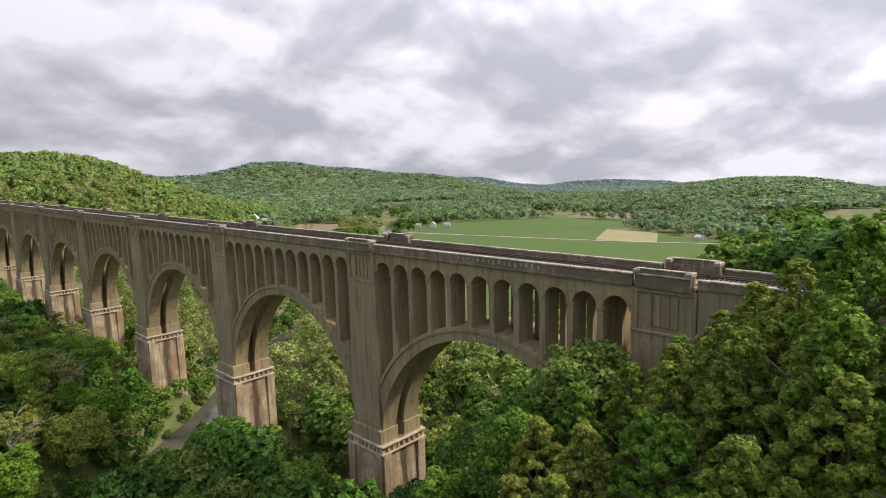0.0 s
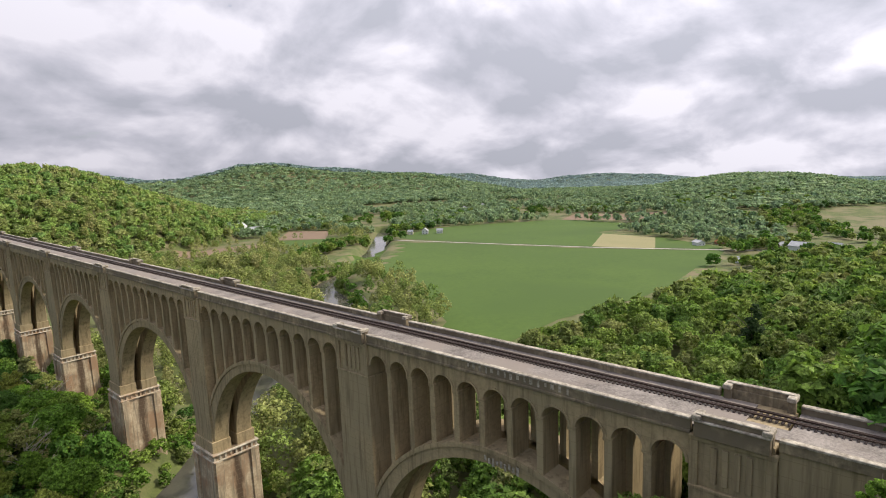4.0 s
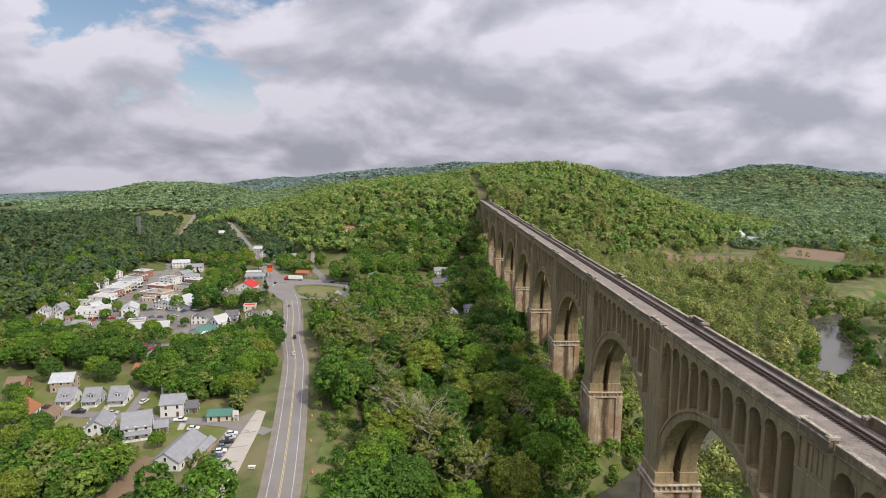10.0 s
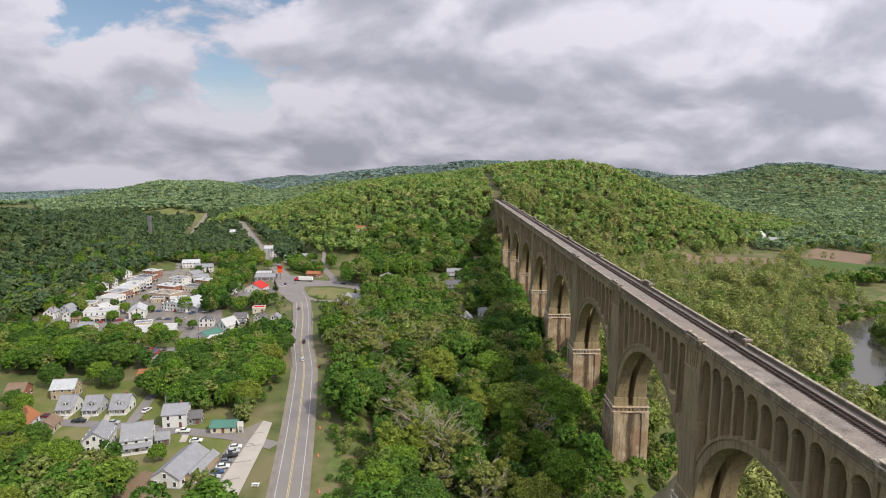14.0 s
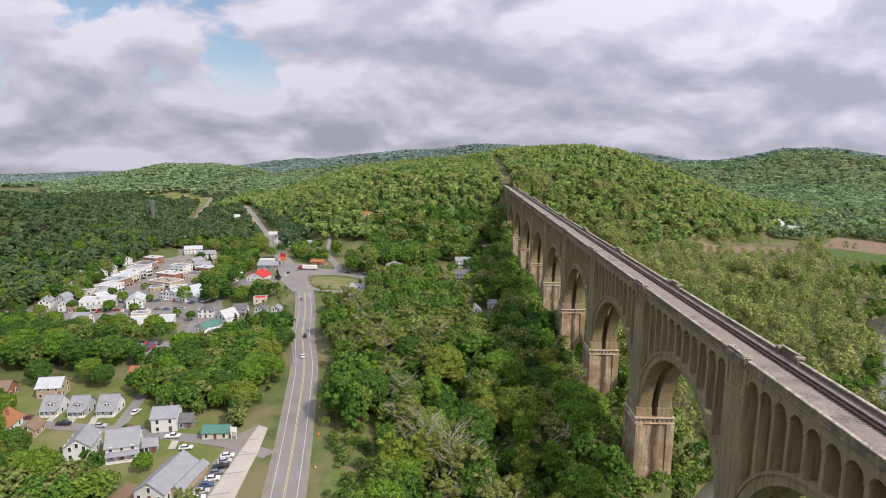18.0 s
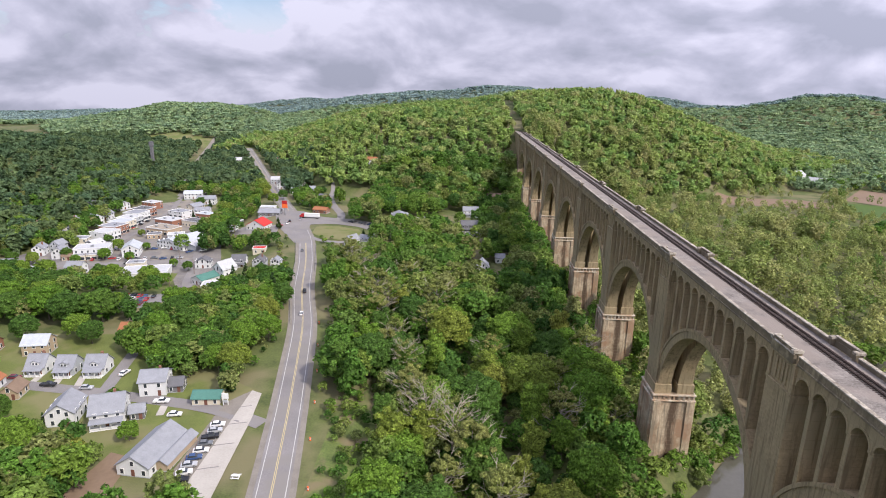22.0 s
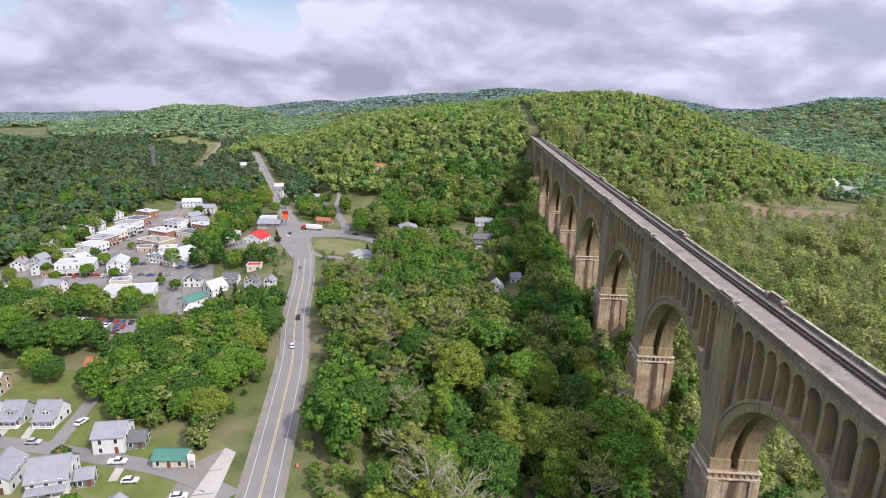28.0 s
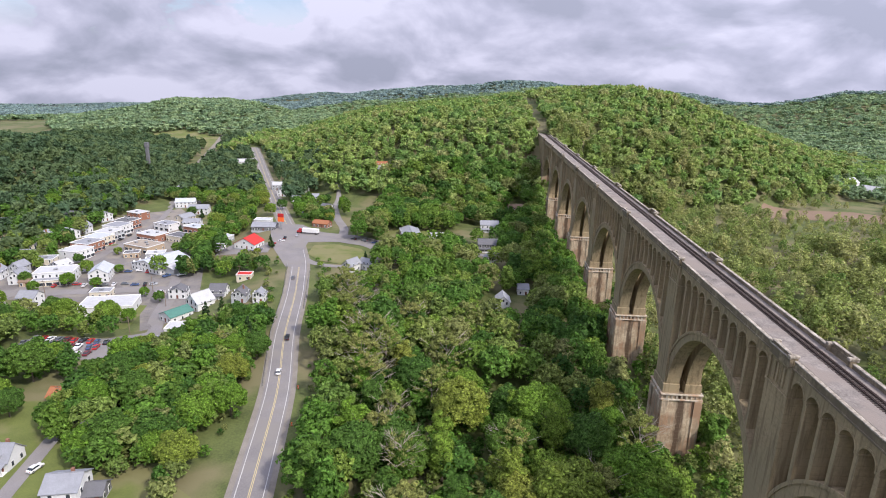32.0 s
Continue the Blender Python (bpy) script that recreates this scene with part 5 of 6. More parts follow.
def near_trees():
    for x, y, h in ((-66, 176, 21), (-74, 184, 20), (-80, 200, 17), (-84, 222, 16), (-92, 232, 15), (-112, 300, 16), (-121, 318, 17), (-116, 330, 16), (-126, 345, 17), (-131, 362, 15), (-60, 168, 18), (-30, 215, 16), (-100, 262, 17), (-106, 276, 18), (-98, 288, 17), (-92, 318, 16), (-104, 296, 18), (-78, 262, 16), (-52, 236, 15)):
        bare = (x, y) in ((-66, 176), (-74, 184), (-112, 300), (-84, 222))
        tree(8 if bare else 5, x, y, h * 1.1, 0.95 if bare else 1.25, "pale half-bare trees")
    tree(6, 160, 38, 25, 1.3)
    tree(6, 172, 20, 16, 1.2)
    x, y = scatter(-128, 120, -10, 335, 14.5, 31)
    keep = free(x, y) & inside(x, y, NEAR_PLOT) & ~inside(x, y, VERGE)
    for a, b in zip(x[keep], y[keep]):
        k = random.choices(range(8), (5, 5, 3, 2, 2, 2.2, 0.3, 3))[0]
        tree(k, a, b, random.uniform(14, 21), random.uniform(1.0, 1.3), "trees below the viaduct")


def close_trees():
    """The tall trees on the bank beside the southern abutment, their tops level with the deck."""
    big = []
    for i, (kind, leaf) in enumerate((("tall", 0), ("round", 0), ("tall", 2), ("round", 1))):
        v, f, nn = leaf_cloud(9000, 0.022, lobes_for(kind, 140 + i), 180 + i)
        big.append((limbs_mesh(kind, 160 + i, BARK), raw_mesh("crown", v, f, LEAF[leaf], nn), KINDS[(2, 0, 3, 1)[i]][3]))
    # the nearest ones, with their single leaves showing
    fine = []
    for i, (kind, leaf) in enumerate((("poplar", 2), ("poplar", 0), ("poplar", 2))):
        v, f, nn = leaf_cloud(30000, 0.0115, lobes_for(kind, 240 + i), 280 + i)
        fine.append((limbs_mesh("tall", 160 + i, BARK), raw_mesh("crown", v, f, LEAF[leaf], nn), KINDS[(3, 2, 3)[i]][3]))
    for i, (a, b, top) in enumerate(((-20, -15, 75), (-14, -20, 77), (-23, -19, 78), (-16, -27, 80), (-26, -24, 82), (-30, -17, 73), (-34, -24, 77), (-22, -8, 68), (-28, -10, 68), (-37, -14, 67), (-42, -20, 69), (-15, -6, 67), (-33, -4, 62), (-44, -9, 60), (-24, 2, 62), (-38, 1, 57), (-11, -13, 73), (-12, -30, 79), (-26, -14, 72), (-19, -22, 77), (-31, -28, 78), (-38, -30, 76), (-17, -11, 71), (-30, -22, 75), (-33, -10, 65), (-40, -5, 60), (-19, -2, 64), (-29, 4, 59), (-38, -25, 73), (-22, -31, 80))):
        z = gz(a, b)
        h = max(top - z, 8) + 1
        trunk, crown, label = fine[(0, 1, 0, 2, 1)[i % 5]]
        t = thing("tree", label, "tree", Matrix.Translation((a, b, z - 0.2)) @ Matrix.Rotation(2.1 * i, 4, "Z"), "trees by the abutment")
        s = Matrix.Diagonal((h * 0.85 + 4.5, h * 0.85 + 4.5, h, 1))
        part("trunk", trunk, None, t, m=s)
        part("crown", crown, None, t, m=s)
    x, y = scatter(-74, -74, -9, 34, 10.0, 77)
    for a, b in zip(x, y):
        if not free(np.array([a]), np.array([b]))[0] or (a > -47 and -33 < b < 7):
            continue
        z = gz(a, b)
        h = min(random.uniform(13, 19), 80 - z + random.uniform(-3, 1), 60 + 0.3 * (a + 74) - z + 14)
        if h < 5:
            continue
        trunk, crown, label = big[random.choices(range(4), (3, 2, 2, 2))[0]]
        t = thing("tree", label, "tree", Matrix.Translation((a, b, z - 0.2)) @ Matrix.Rotation(random.uniform(0, 6.28), 4, "Z"), "trees by the abutment")
        s = Matrix.Diagonal((h * 1.05, h * 1.05, h, 1))
        part("trunk", trunk, None, t, m=s)
        part("crown", crown, None, t, m=s)


TOWN_WOODS = [
    ([(-330, 240), (-205, 262), (-214, 278), (-250, 280), (-250, 300), (-220, 304), (-222, 322), (-335, 335)], 9.0),
    ([(-190, 226), (-165, 214), (-146, 222), (-150, 300), (-158, 322), (-174, 314), (-186, 308), (-186, 296), (-202, 262)], 6.4),
    ([(-262, 178), (-205, 172), (-165, 168), (-160, 138), (-275, 128)], 6.8),
    ([(-252, 398), (-226, 386), (-230, 420), (-242, 498), (-264, 466)], 8.5),
    ([(-150, 205), (-142, 203), (-140, 216), (-152, 214)], 6.0),
    ([(-236, 398), (-262, 488), (-285, 562), (-252, 560), (-240, 516), (-240, 478), (-228, 446), (-226, 424), (-212, 398)], 7.4),
    ([(-420, 380), (-352, 362), (-336, 420), (-345, 480), (-352, 600), (-420, 600)], 8.5),
    ([(-351, 585), (-317, 640), (-297, 690), (-266, 640), (-236, 570), (-250, 566), (-285, 566), (-330, 575)], 8.0),
    ([(-222, 384), (-210, 384), (-204, 396), (-192, 384), (-180, 386), (-186, 404), (-212, 410)], 9.0),
    ([(-226, 512), (-168, 508), (-172, 548), (-184, 600), (-222, 606)], 9.0),
    ([(-345, 395), (-320, 392), (-322, 420), (-345, 425)], 9.0),
]


def town_trees():
    for x, y, h, k in ((-292, 394, 9, 0), (-312, 372, 8, 1), (-228, 330, 8, 0), (-236, 326, 8, 4), (-262, 332, 9, 0), (-198, 440, 9, 6), (-201, 424, 5, 4), (-272, 372, 7, 0), (-300, 540, 9, 1), (-290, 536, 8, 6), (-310, 590, 10, 0), (-262, 560, 11, 1), (-250, 540, 11, 0), (-246, 560, 10, 4), (-230, 530, 11, 0),
                       (-228, 552, 10, 1), (-338, 360, 8, 1), (-324, 358, 8, 4), (-300, 362, 7, 0), (-178, 196, 6, 1), (-233, 212, 9, 0), (-240, 216, 9, 1), (-143, 206, 6, 6), (-192, 182, 5, 6), (-131, 415, 9, 6), (-118, 466, 6, 1), (-188, 326, 9, 6), (-184, 334, 8, 6), (-178, 328, 7, 0), (-213, 240, 11, 1), (-221, 244, 12, 0), (-196, 236, 10, 1), (-236, 190, 11, 0), (-206, 180, 12, 1), (-228, 182, 11, 4), (-240, 240, 12, 1), (-162, 176, 7, 0), (-275, 398, 6, 0), (-308, 410, 7, 1), (-262, 457, 8, 0), (-283, 487, 8, 6), (-330, 399, 9, 1), (-326, 361, 8, 0), (-341, 388, 9, 4), (-336, 442, 9, 1), (-353, 410, 10, 0), (-353, 457, 10, 1), (-240, 364, 6, 0), (-228, 357, 7, 1), (-288, 372, 9, 0), (-296, 431, 6, 4)):
        tree(k, x, y, h, 1.15, "trees among the houses")
    # the old broad trees behind and before the three small houses
    for x, y, h, k in ((-258, 256, 15, 1), (-246, 262, 17, 0), (-234, 258, 16, 1), (-222, 262, 16, 1), (-256, 274, 15, 0), (-268, 268, 16, 0), (-282, 280, 15, 1), (-169, 224, 15, 1), (-157, 227, 14, 1), (-146, 219, 13, 4), (-150, 238, 14, 0), (-160, 246, 13, 7), (-143, 247, 12, 0), (-176, 250, 14, 1),
                       (-222, 189, 13, 0), (-208, 172, 12, 4), (-196, 168, 11, 0), (-184, 166, 10, 1), (-172, 164, 9, 4), (-232, 180, 14, 1), (-216, 160, 12, 5), (-184, 292, 11, 1), (-166, 306, 10, 6), (-156, 282, 13, 0), (-150, 266, 13, 4), (-168, 280, 13, 7), (-264, 330, 12, 1), (-300, 336, 12, 0), (-320, 328, 13, 1)):
        tree(k, x, y, h, 1.2, "old trees among the houses")
    for i, (pts, step) in enumerate(TOWN_WOODS):
        xs, ys = [p[0] for p in pts], [p[1] for p in pts]
        x, y = scatter(min(xs), min(ys), max(xs), max(ys), step * (1.9 if i < 3 else 3.2), 50 + i)
        k = inside(x, y, pts) & free(x, y, -1.0)
        for a, b in zip(x[k], y[k]):
            kind = random.choices(range(8), (5, 5, 2, 1.5, 2.5, 0.6, 0.5, 2))[0]
            tree(kind, a, b, random.uniform(9, 15), random.uniform(0.9, 1.2), "trees among the houses")
# ---------------------------------------------------------------- streets and yards of the town
patch("lawn", [(-245, 198), (-250, 246), (-196, 252), (-152, 218), (-134, 206), (-138, 168), (-165, 166), (-240, 182)], LAWN, "mown lawns round the houses", "lawn", lift=0.10)
patch("lawn", [(-247, 322), (-224, 320), (-232, 352), (-246, 352)], LAWN, "lawn beside the warehouse", "lawn", lift=0.14)
patch("parking_lot", [(-296, 366), (-240, 379), (-232, 398), (-262, 444), (-304, 452), (-322, 420), (-300, 398)], YARD, "worn pale yard round the workshops", "parking lot", lift=0.12)
patch("parking_lot", [(-136.5, 112), (-135.5, 206), (-131.5, 204), (-129.5, 188), (-127.0, 150), (-126.5, 112)], PALE_LOT, "pale concrete parking strip beside the highway", "parking lot", lift=0.26)
lot = bpy.data.objects["parking_lot.001"]
for yy in (128, 140, 152, 163, 174, 185, 195):
    ribbon("slab_joint", [(-136.0, yy), (-129.2 - (yy > 190) * 1.6, yy + 1.5)], 0.4, 0.275, ASPHALT, "", "", step=2, parent=lot)
patch("gravel_yard", [(-143, 112), (-142, 198), (-135.4, 206), (-136, 112)], SHOULDER, "gravel edge of the parking strip", "yard", lift=0.20)
patch("parking_lot", [(-250, 281), (-251, 300), (-222, 303), (-206, 322), (-190, 320), (-196, 300), (-212, 280)], ASPHALT, "asphalt car lot behind the trees", "parking lot", lift=0.16)
patch("town_pavement", [(-345, 345), (-346, 372), (-330, 420), (-348, 520), (-320, 560), (-262, 500), (-226, 402), (-214, 372), (-202, 340), (-216, 318), (-236, 352), (-290, 352)], YARD, "worn paving between the shops", "pavement", lift=0.09)
patch("crossroads", [(-200, 446), (-222, 506), (-196, 503), (-176, 484), (-150, 482), (-116, 462), (-112, 452), (-140, 456), (-158, 461), (-178, 456), (-176, 436), (-164, 402), (-176, 402)], ASPHALT, "wide worn asphalt crossroads", "road", lift=0.24)
patch("lawn", [(-171, 430), (-172, 449), (-157, 455), (-140, 448), (-133, 432), (-146, 413), (-160, 416)], LAWN, "oval grass island at the crossroads", "lawn", lift=0.28)
patch("lawn", [(-128, 470), (-150, 492), (-140, 512), (-92, 505), (-92, 478)], LAWN, "grass round the brick hall", "lawn", lift=0.12)
patch("forecourt", [(-230, 426), (-228, 450), (-200, 452), (-196, 428)], ASPHALT, "asphalt forecourt of the red-roofed shop", "parking lot", lift=0.14)
patch("bare_soil", [(-164, 170), (-166, 150), (-160, 140), (-154, 142), (-156, 168)], SOIL, "strip of bare reddish soil", "soil", lift=0.16)
patch("creek_bank", [(110, 235), (130, 246), (160, 262), (186, 286), (206, 318), (204, 340), (192, 320), (172, 292), (140, 268), (108, 250)], GRAVEL, "pale gravel bank along the creek bend", "gravel", lift=0.5, cell=8)
patch("bare_soil", [(302, 131), (338, 137), (415, 145), (425, 128), (395, 104), (350, 118)], VERGE_GRASS, "rough tan ground with cut brush beside the field", "soil", lift=0.45)
patch("verge", VERGE + [], VERGE_GRASS, "rough grass verge under the road bank", "verge", lift=0.14)
STREETS = [[(-158, 468), (-163, 500), (-176, 530), (-190, 575), (-192, 612)], [(-190, 366), (-214, 372), (-236, 377), (-277, 366), (-337, 353)], [(-178, 440), (-172, 420), (-158, 407), (-140, 408), (-128, 424), (-127, 445), (-140, 460), (-160, 464)]]
for line, w, label in ((STREETS[2], 5.0, "narrow asphalt loop round the grass island"), ([(-250, 209), (-210, 205), (-185, 202.5), (-170, 199.5), (-150, 197), (-134, 190), (-122, 184)], 5.5, "narrow asphalt side street between the houses"),
                       ([(-186, 203), (-190, 222), (-194, 242), (-203, 268), (-214, 284)], 4.5, "narrow lane past the white house"),
                       ([(-420, 336), (-337, 353), (-277, 366), (-236, 377), (-214, 372), (-190, 366)], 8.5, "main street asphalt between the shops"),
                       ([(-206, 312), (-218, 334), (-230, 376), (-250, 424), (-270, 480), (-300, 530), (-318, 590)], 7.0, "side street up through the town"),
                       ([(-310, 352), (-305, 400), (-306, 452), (-318, 520), (-345, 610)], 7.0, "shopping street asphalt"),
                       ([(-158, 468), (-163, 500), (-176, 530), (-190, 575), (-192, 612), (-225, 690)], 6.5, "pale road climbing the hill"),
                       ([(-180, 470), (-140, 462), (-110, 452), (-80, 452), (-40, 470)], 6.5, "lane towards the viaduct")):
    ribbon("street", line, w, 0.19, ASPHALT, label, "street", step=4)
for line in ([(-200, 214), (-197, 205)], [(-207.5, 214), (-205.5, 205)], [(-160, 190), (-162, 199)], [(-215, 213), (-214, 205)]):
    ribbon("driveway", line, 2.4, 0.17, PALE_LOT, "short pale driveway", "driveway", step=2)

# ---------------------------------------------------------------- houses
FRAME = mesh_of("window", boxed(-0.62, -0.09, -0.85, 0.62, 0.06, 0.85, bevel=0.03), TRIM)
PANE = mesh_of("pane", boxed(-0.46, -0.115, -0.70, 0.46, -0.085, 0.70), GLASS)
SHOP_FRAME = mesh_of("shop_window", boxed(-1.5, -0.09, -1.0, 1.5, 0.06, 1.0, bevel=0.03), TRIM)
SHOP_PANE = mesh_of("pane", boxed(-1.36, -0.115, -0.86, 1.36, -0.085, 0.86), GLASS)
DOOR_MESH = mesh_of("door", boxed(-0.5, -0.10, 0, 0.5, 0.05, 2.05, bevel=0.03), DOOR)
POST = mesh_of("porch_post", boxed(-0.09, -0.09, 0, 0.09, 0.09, 2.3), TRIM)


def window(parent, m, shop=False):
    w = part("window", SHOP_FRAME if shop else FRAME, None, parent, m=m)
    part("pane", SHOP_PANE if shop else PANE, None, w)


def gable_roof(t, w, d, h, rise, roof, over=0.45, thick=0.18):
    """Two slopes with eaves; the ridge runs along y."""
    n = math.atan2(rise, w / 2)
    for s in (1, -1):
        bm = bmesh.new()
        e = w / 2 + over
        z_e = h - over * math.tan(n)
        pts = [(0.0, h + rise), (s * e, z_e), (s * e, z_e + thick), (0.0, h + rise + thick * 1.15)]
        prism(bm, pts, 1, -d / 2 - over, d / 2 + over)
        part("roof_slope", bm, ROOFS[roof], t)


def house(x, y, turn, w, d, h, rise, wall, roof, ridge="deep", porch=False, chimney=False, dormer=False, windows=True, label=""):
    """Gabled house; its front looks along -y. ridge 'deep': the gable end is the front; 'wide': the eaves are."""
    CLEAR.append((x, y, max(w, d) * 0.62 + 1.2))
    m = Matrix.Translation((x, y, gz(x, y) - 0.1)) @ Matrix.Rotation(radians(turn), 4, "Z")
    t = thing("house", label or "%s clapboard house with a %s shingle roof" % (wall, roof), "house", m)
    body = t
    W, D = (w, d) if ridge == "deep" else (d, w)
    spin = Matrix.Identity(4) if ridge == "deep" else Matrix.Rotation(math.pi / 2, 4, "Z")
    shell = part("wall", prism(bmesh.new(), [(-W / 2, -0.6), (W / 2, -0.6), (W / 2, h), (0, h + rise), (-W / 2, h)], 1, -D / 2, D / 2), WALLS[wall], t, m=spin)
    part("foundation", boxed(-w / 2 - 0.06, -d / 2 - 0.06, -1.2, w / 2 + 0.06, d / 2 + 0.06, 0.35), WALLS["grey"], t)
    holder = part("roof", boxed(-0.12, -D / 2 - 0.4, h + rise + 0.16, 0.12, D / 2 + 0.4, h + rise + 0.30), ROOFS[roof], t, m=spin)
    gable_roof(holder, W, D, h, rise, roof)
    if windows:
        floors = [1.55] if h < 4 else [1.55, 4.25]
        cols = max(2, int(w / 3.0))
        for z in floors:
            for i in range(cols):
                wx = -w / 2 + (i + 0.5) * w / cols
                if z < 2 and i == cols // 2:
                    part("door", DOOR_MESH, None, t, m=Matrix.Translation((wx, -d / 2, 0.25)))
                    continue
                window(t, Matrix.Translation((wx, -d / 2, z)))
            rows = max(2, int(d / 3.5))
            for i in range(rows):
                wy = -d / 2 + (i + 0.5) * d / rows
                for s in (1, -1):
                    window(t, Matrix.Translation((s * w / 2, wy, z)) @ Matrix.Rotation(s * math.pi / 2, 4, "Z"))
        if ridge == "deep" and rise > 2:
            window(t, Matrix.Translation((0, -d / 2, h + 0.75)))
    if porch:
        p = part("porch", boxed(-w / 2 + 0.2, -d / 2 - 2.2, -0.5, w / 2 - 0.2, -d / 2, 0.3), TRIM, t)
        bm = bmesh.new()
        prism(bm, [(-d / 2 - 2.5, 2.55), (-d / 2 + 0.05, 3.2), (-d / 2 + 0.05, 3.36), (-d / 2 - 2.5, 2.71)], 0, -w / 2 + 0.05, w / 2 - 0.05)
        part("porch_roof", bm, ROOFS[roof], p)
        for i in range(4):
            part("porch_post", POST, None, p, m=Matrix.Translation((-w / 2 + 0.45 + i * (w - 0.9) / 3, -d / 2 - 2.05, 0.3)))
        part("porch_rail", boxed(-w / 2 + 0.3, -d / 2 - 2.1, 0.95, w / 2 - 0.3, -d / 2 - 2.0, 1.08), TRIM, p)
    if chimney:
        part("chimney", boxed(w * 0.15, 0.3, h, w * 0.15 + 0.75, 1.05, h + rise + 1.0, bevel=0.03), CHIMNEY, t)
    if dormer:
        q = part("dormer", prism(bmesh.new(), [(-1.3, h + 0.2), (1.3, h + 0.2), (1.3, h + 1.5), (0, h + 2.2), (-1.3, h + 1.5)], 1, -d / 2 + 0.4, 0), WALLS[wall], t)
        for s in (1, -1):
            part("dormer_roof", prism(bmesh.new(), [(0, h + 2.2), (s * 1.6, h + 1.38), (s * 1.6, h + 1.52), (0, h + 2.36)], 1, -d / 2 + 0.15, 0.2), ROOFS[roof], q)
        for s in (-0.55, 0.55):
            window(q, Matrix.Translation((s, -d / 2 + 0.4, h + 0.95)) @ Matrix.Diagonal((0.7, 1, 0.6, 1)))
    return t


def hall(x, y, turn, w, d, h, wall, roof, windows=4, units=0, shop=False, label="", category="building"):
    """Flat-roofed building with a low parapet."""
    CLEAR.append((x, y, max(w, d) * 0.6 + 1))
    m = Matrix.Translation((x, y, gz(x, y) - 0.1)) @ Matrix.Rotation(radians(turn), 4, "Z")
    t = thing("commercial_building", label or "%s flat-roofed building with a %s roof" % (wall, roof), category, m)
    part("wall", boxed(-w / 2, -d / 2, -1.0, w / 2, d / 2, h, bevel=0.04), WALLS[wall], t)
    r = part("roof", boxed(-w / 2 - 0.15, -d / 2 - 0.15, h, w / 2 + 0.15, d / 2 + 0.15, h + 0.22, bevel=0.05), ROOFS[roof], t)
    for a in ((-w / 2 - 0.2, -d / 2 - 0.2, w / 2 + 0.2, -d / 2 + 0.1), (-w / 2 - 0.2, d / 2 - 0.1, w / 2 + 0.2, d / 2 + 0.2), (-w / 2 - 0.2, -d / 2 + 0.1, -w / 2 + 0.1, d / 2 - 0.1), (w / 2 - 0.1, -d / 2 + 0.1, w / 2 + 0.2, d / 2 - 0.1)):
        part("parapet", boxed(a[0], a[1], h + 0.1, a[2], a[3], h + 0.5), TRIM, r)
    for i in range(units):
        ux, uy = -w / 2 + (i + 1) * w / (units + 1), d * 0.12 * (1 if i % 2 else -1)
        part("roof_unit", boxed(ux - 0.9, uy - 0.7, h + 0.2, ux + 0.9, uy + 0.7, h + 1.2, bevel=0.06), STEEL, r)
    for z in ([1.5] if h < 5 else [1.5, 4.6]):
        for i in range(windows):
            wx = -w / 2 + (i + 0.5) * w / windows
            window(t, Matrix.Translation((wx, -d / 2, z)), shop and z < 2 and w / windows > 3.2)
            if i % 2 == 0:
                for s in (1, -1):
                    wy = -d / 2 + (i + 0.5) * d / windows
                    window(t, Matrix.Translation((s * w / 2, wy, z)) @ Matrix.Rotation(s * math.pi / 2, 4, "Z"))
    part("door", DOOR_MESH, None, t, m=Matrix.Translation((w / 2 - 1.2, -d / 2, 0.2)))
    return t


# the streets near the highway
house(-217.5, 217, 6, 6.4, 7.5, 3.2, 3.4, "white", "grey", "wide", porch=True, dormer=True, chimney=True)
house(-207, 217, 6, 6.2, 7.5, 3.2, 3.4, "grey", "grey", "wide", porch=True, dormer=True)
house(-196.5, 218, 6, 6.8, 7.5, 3.3, 3.5, "white", "grey", "wide", porch=True, dormer=True, chimney=True)
house(-228, 231, 10, 9, 8, 4.8, 2.8, "tan", "silver", "wide")
house(-169, 206, 12, 8.5, 9.0, 5.6, 2.4, "white", "grey", "wide", chimney=True, label="tall white clapboard house with a grey roof and brick terrace")
house(-162.5, 207.5, 12, 5.0, 6.0, 2.8, 1.8, "dark", "dark", "wide", label="dark low side wing of the white house")
house(-180, 229, 4, 6.0, 8.0, 5.0, 2.6, "white", "dark", "deep")
house(-188, 187, 14, 8.2, 10.5, 4.6, 3.0, "white", "grey", "deep", porch=False, dormer=True)
house(-174.5, 188, 20, 9.5, 11.0, 4.8, 3.8, "white", "grey", "wide", porch=True, chimney=True, label="white clapboard house with steep grey gables and a porch")
house(-166.5, 189.5, 20, 4.2, 5.0, 2.8, 1.6, "dark", "grey", "wide", label="small screened porch wing with a grey roof")
house(-148, 199.5, 5, 9.0, 5.5, 2.7, 1.5, "cream", "teal", "wide", label="low cream garage with a teal metal roof")
house(-151, 169, -6, 9.5, 18.0, 3.4, 3.0, "white", "grey", "deep", label="long low grey-roofed building beside the parking strip")
house(-144.6, 170, -6, 3.6, 15.0, 2.6, 1.2, "tan", "grey", "deep", windows=False, label="lean-to wing with a grey roof")
house(-204, 252, 4, 6.0, 6.5, 3.0, 2.0, "white", "rust", "wide")
house(-226, 201, 10, 8.5, 9.5, 3.2, 3.4, "white", "rust", "deep", chimney=True, label="white house with a rust-orange shingle roof")
house(-247, 229, 10, 7.0, 8.0, 3.6, 2.6, "brick", "brown", "wide", porch=True)
house(-214, 199, 10, 5.5, 7, 3.0, 2.2, "tan", "brown", "deep")
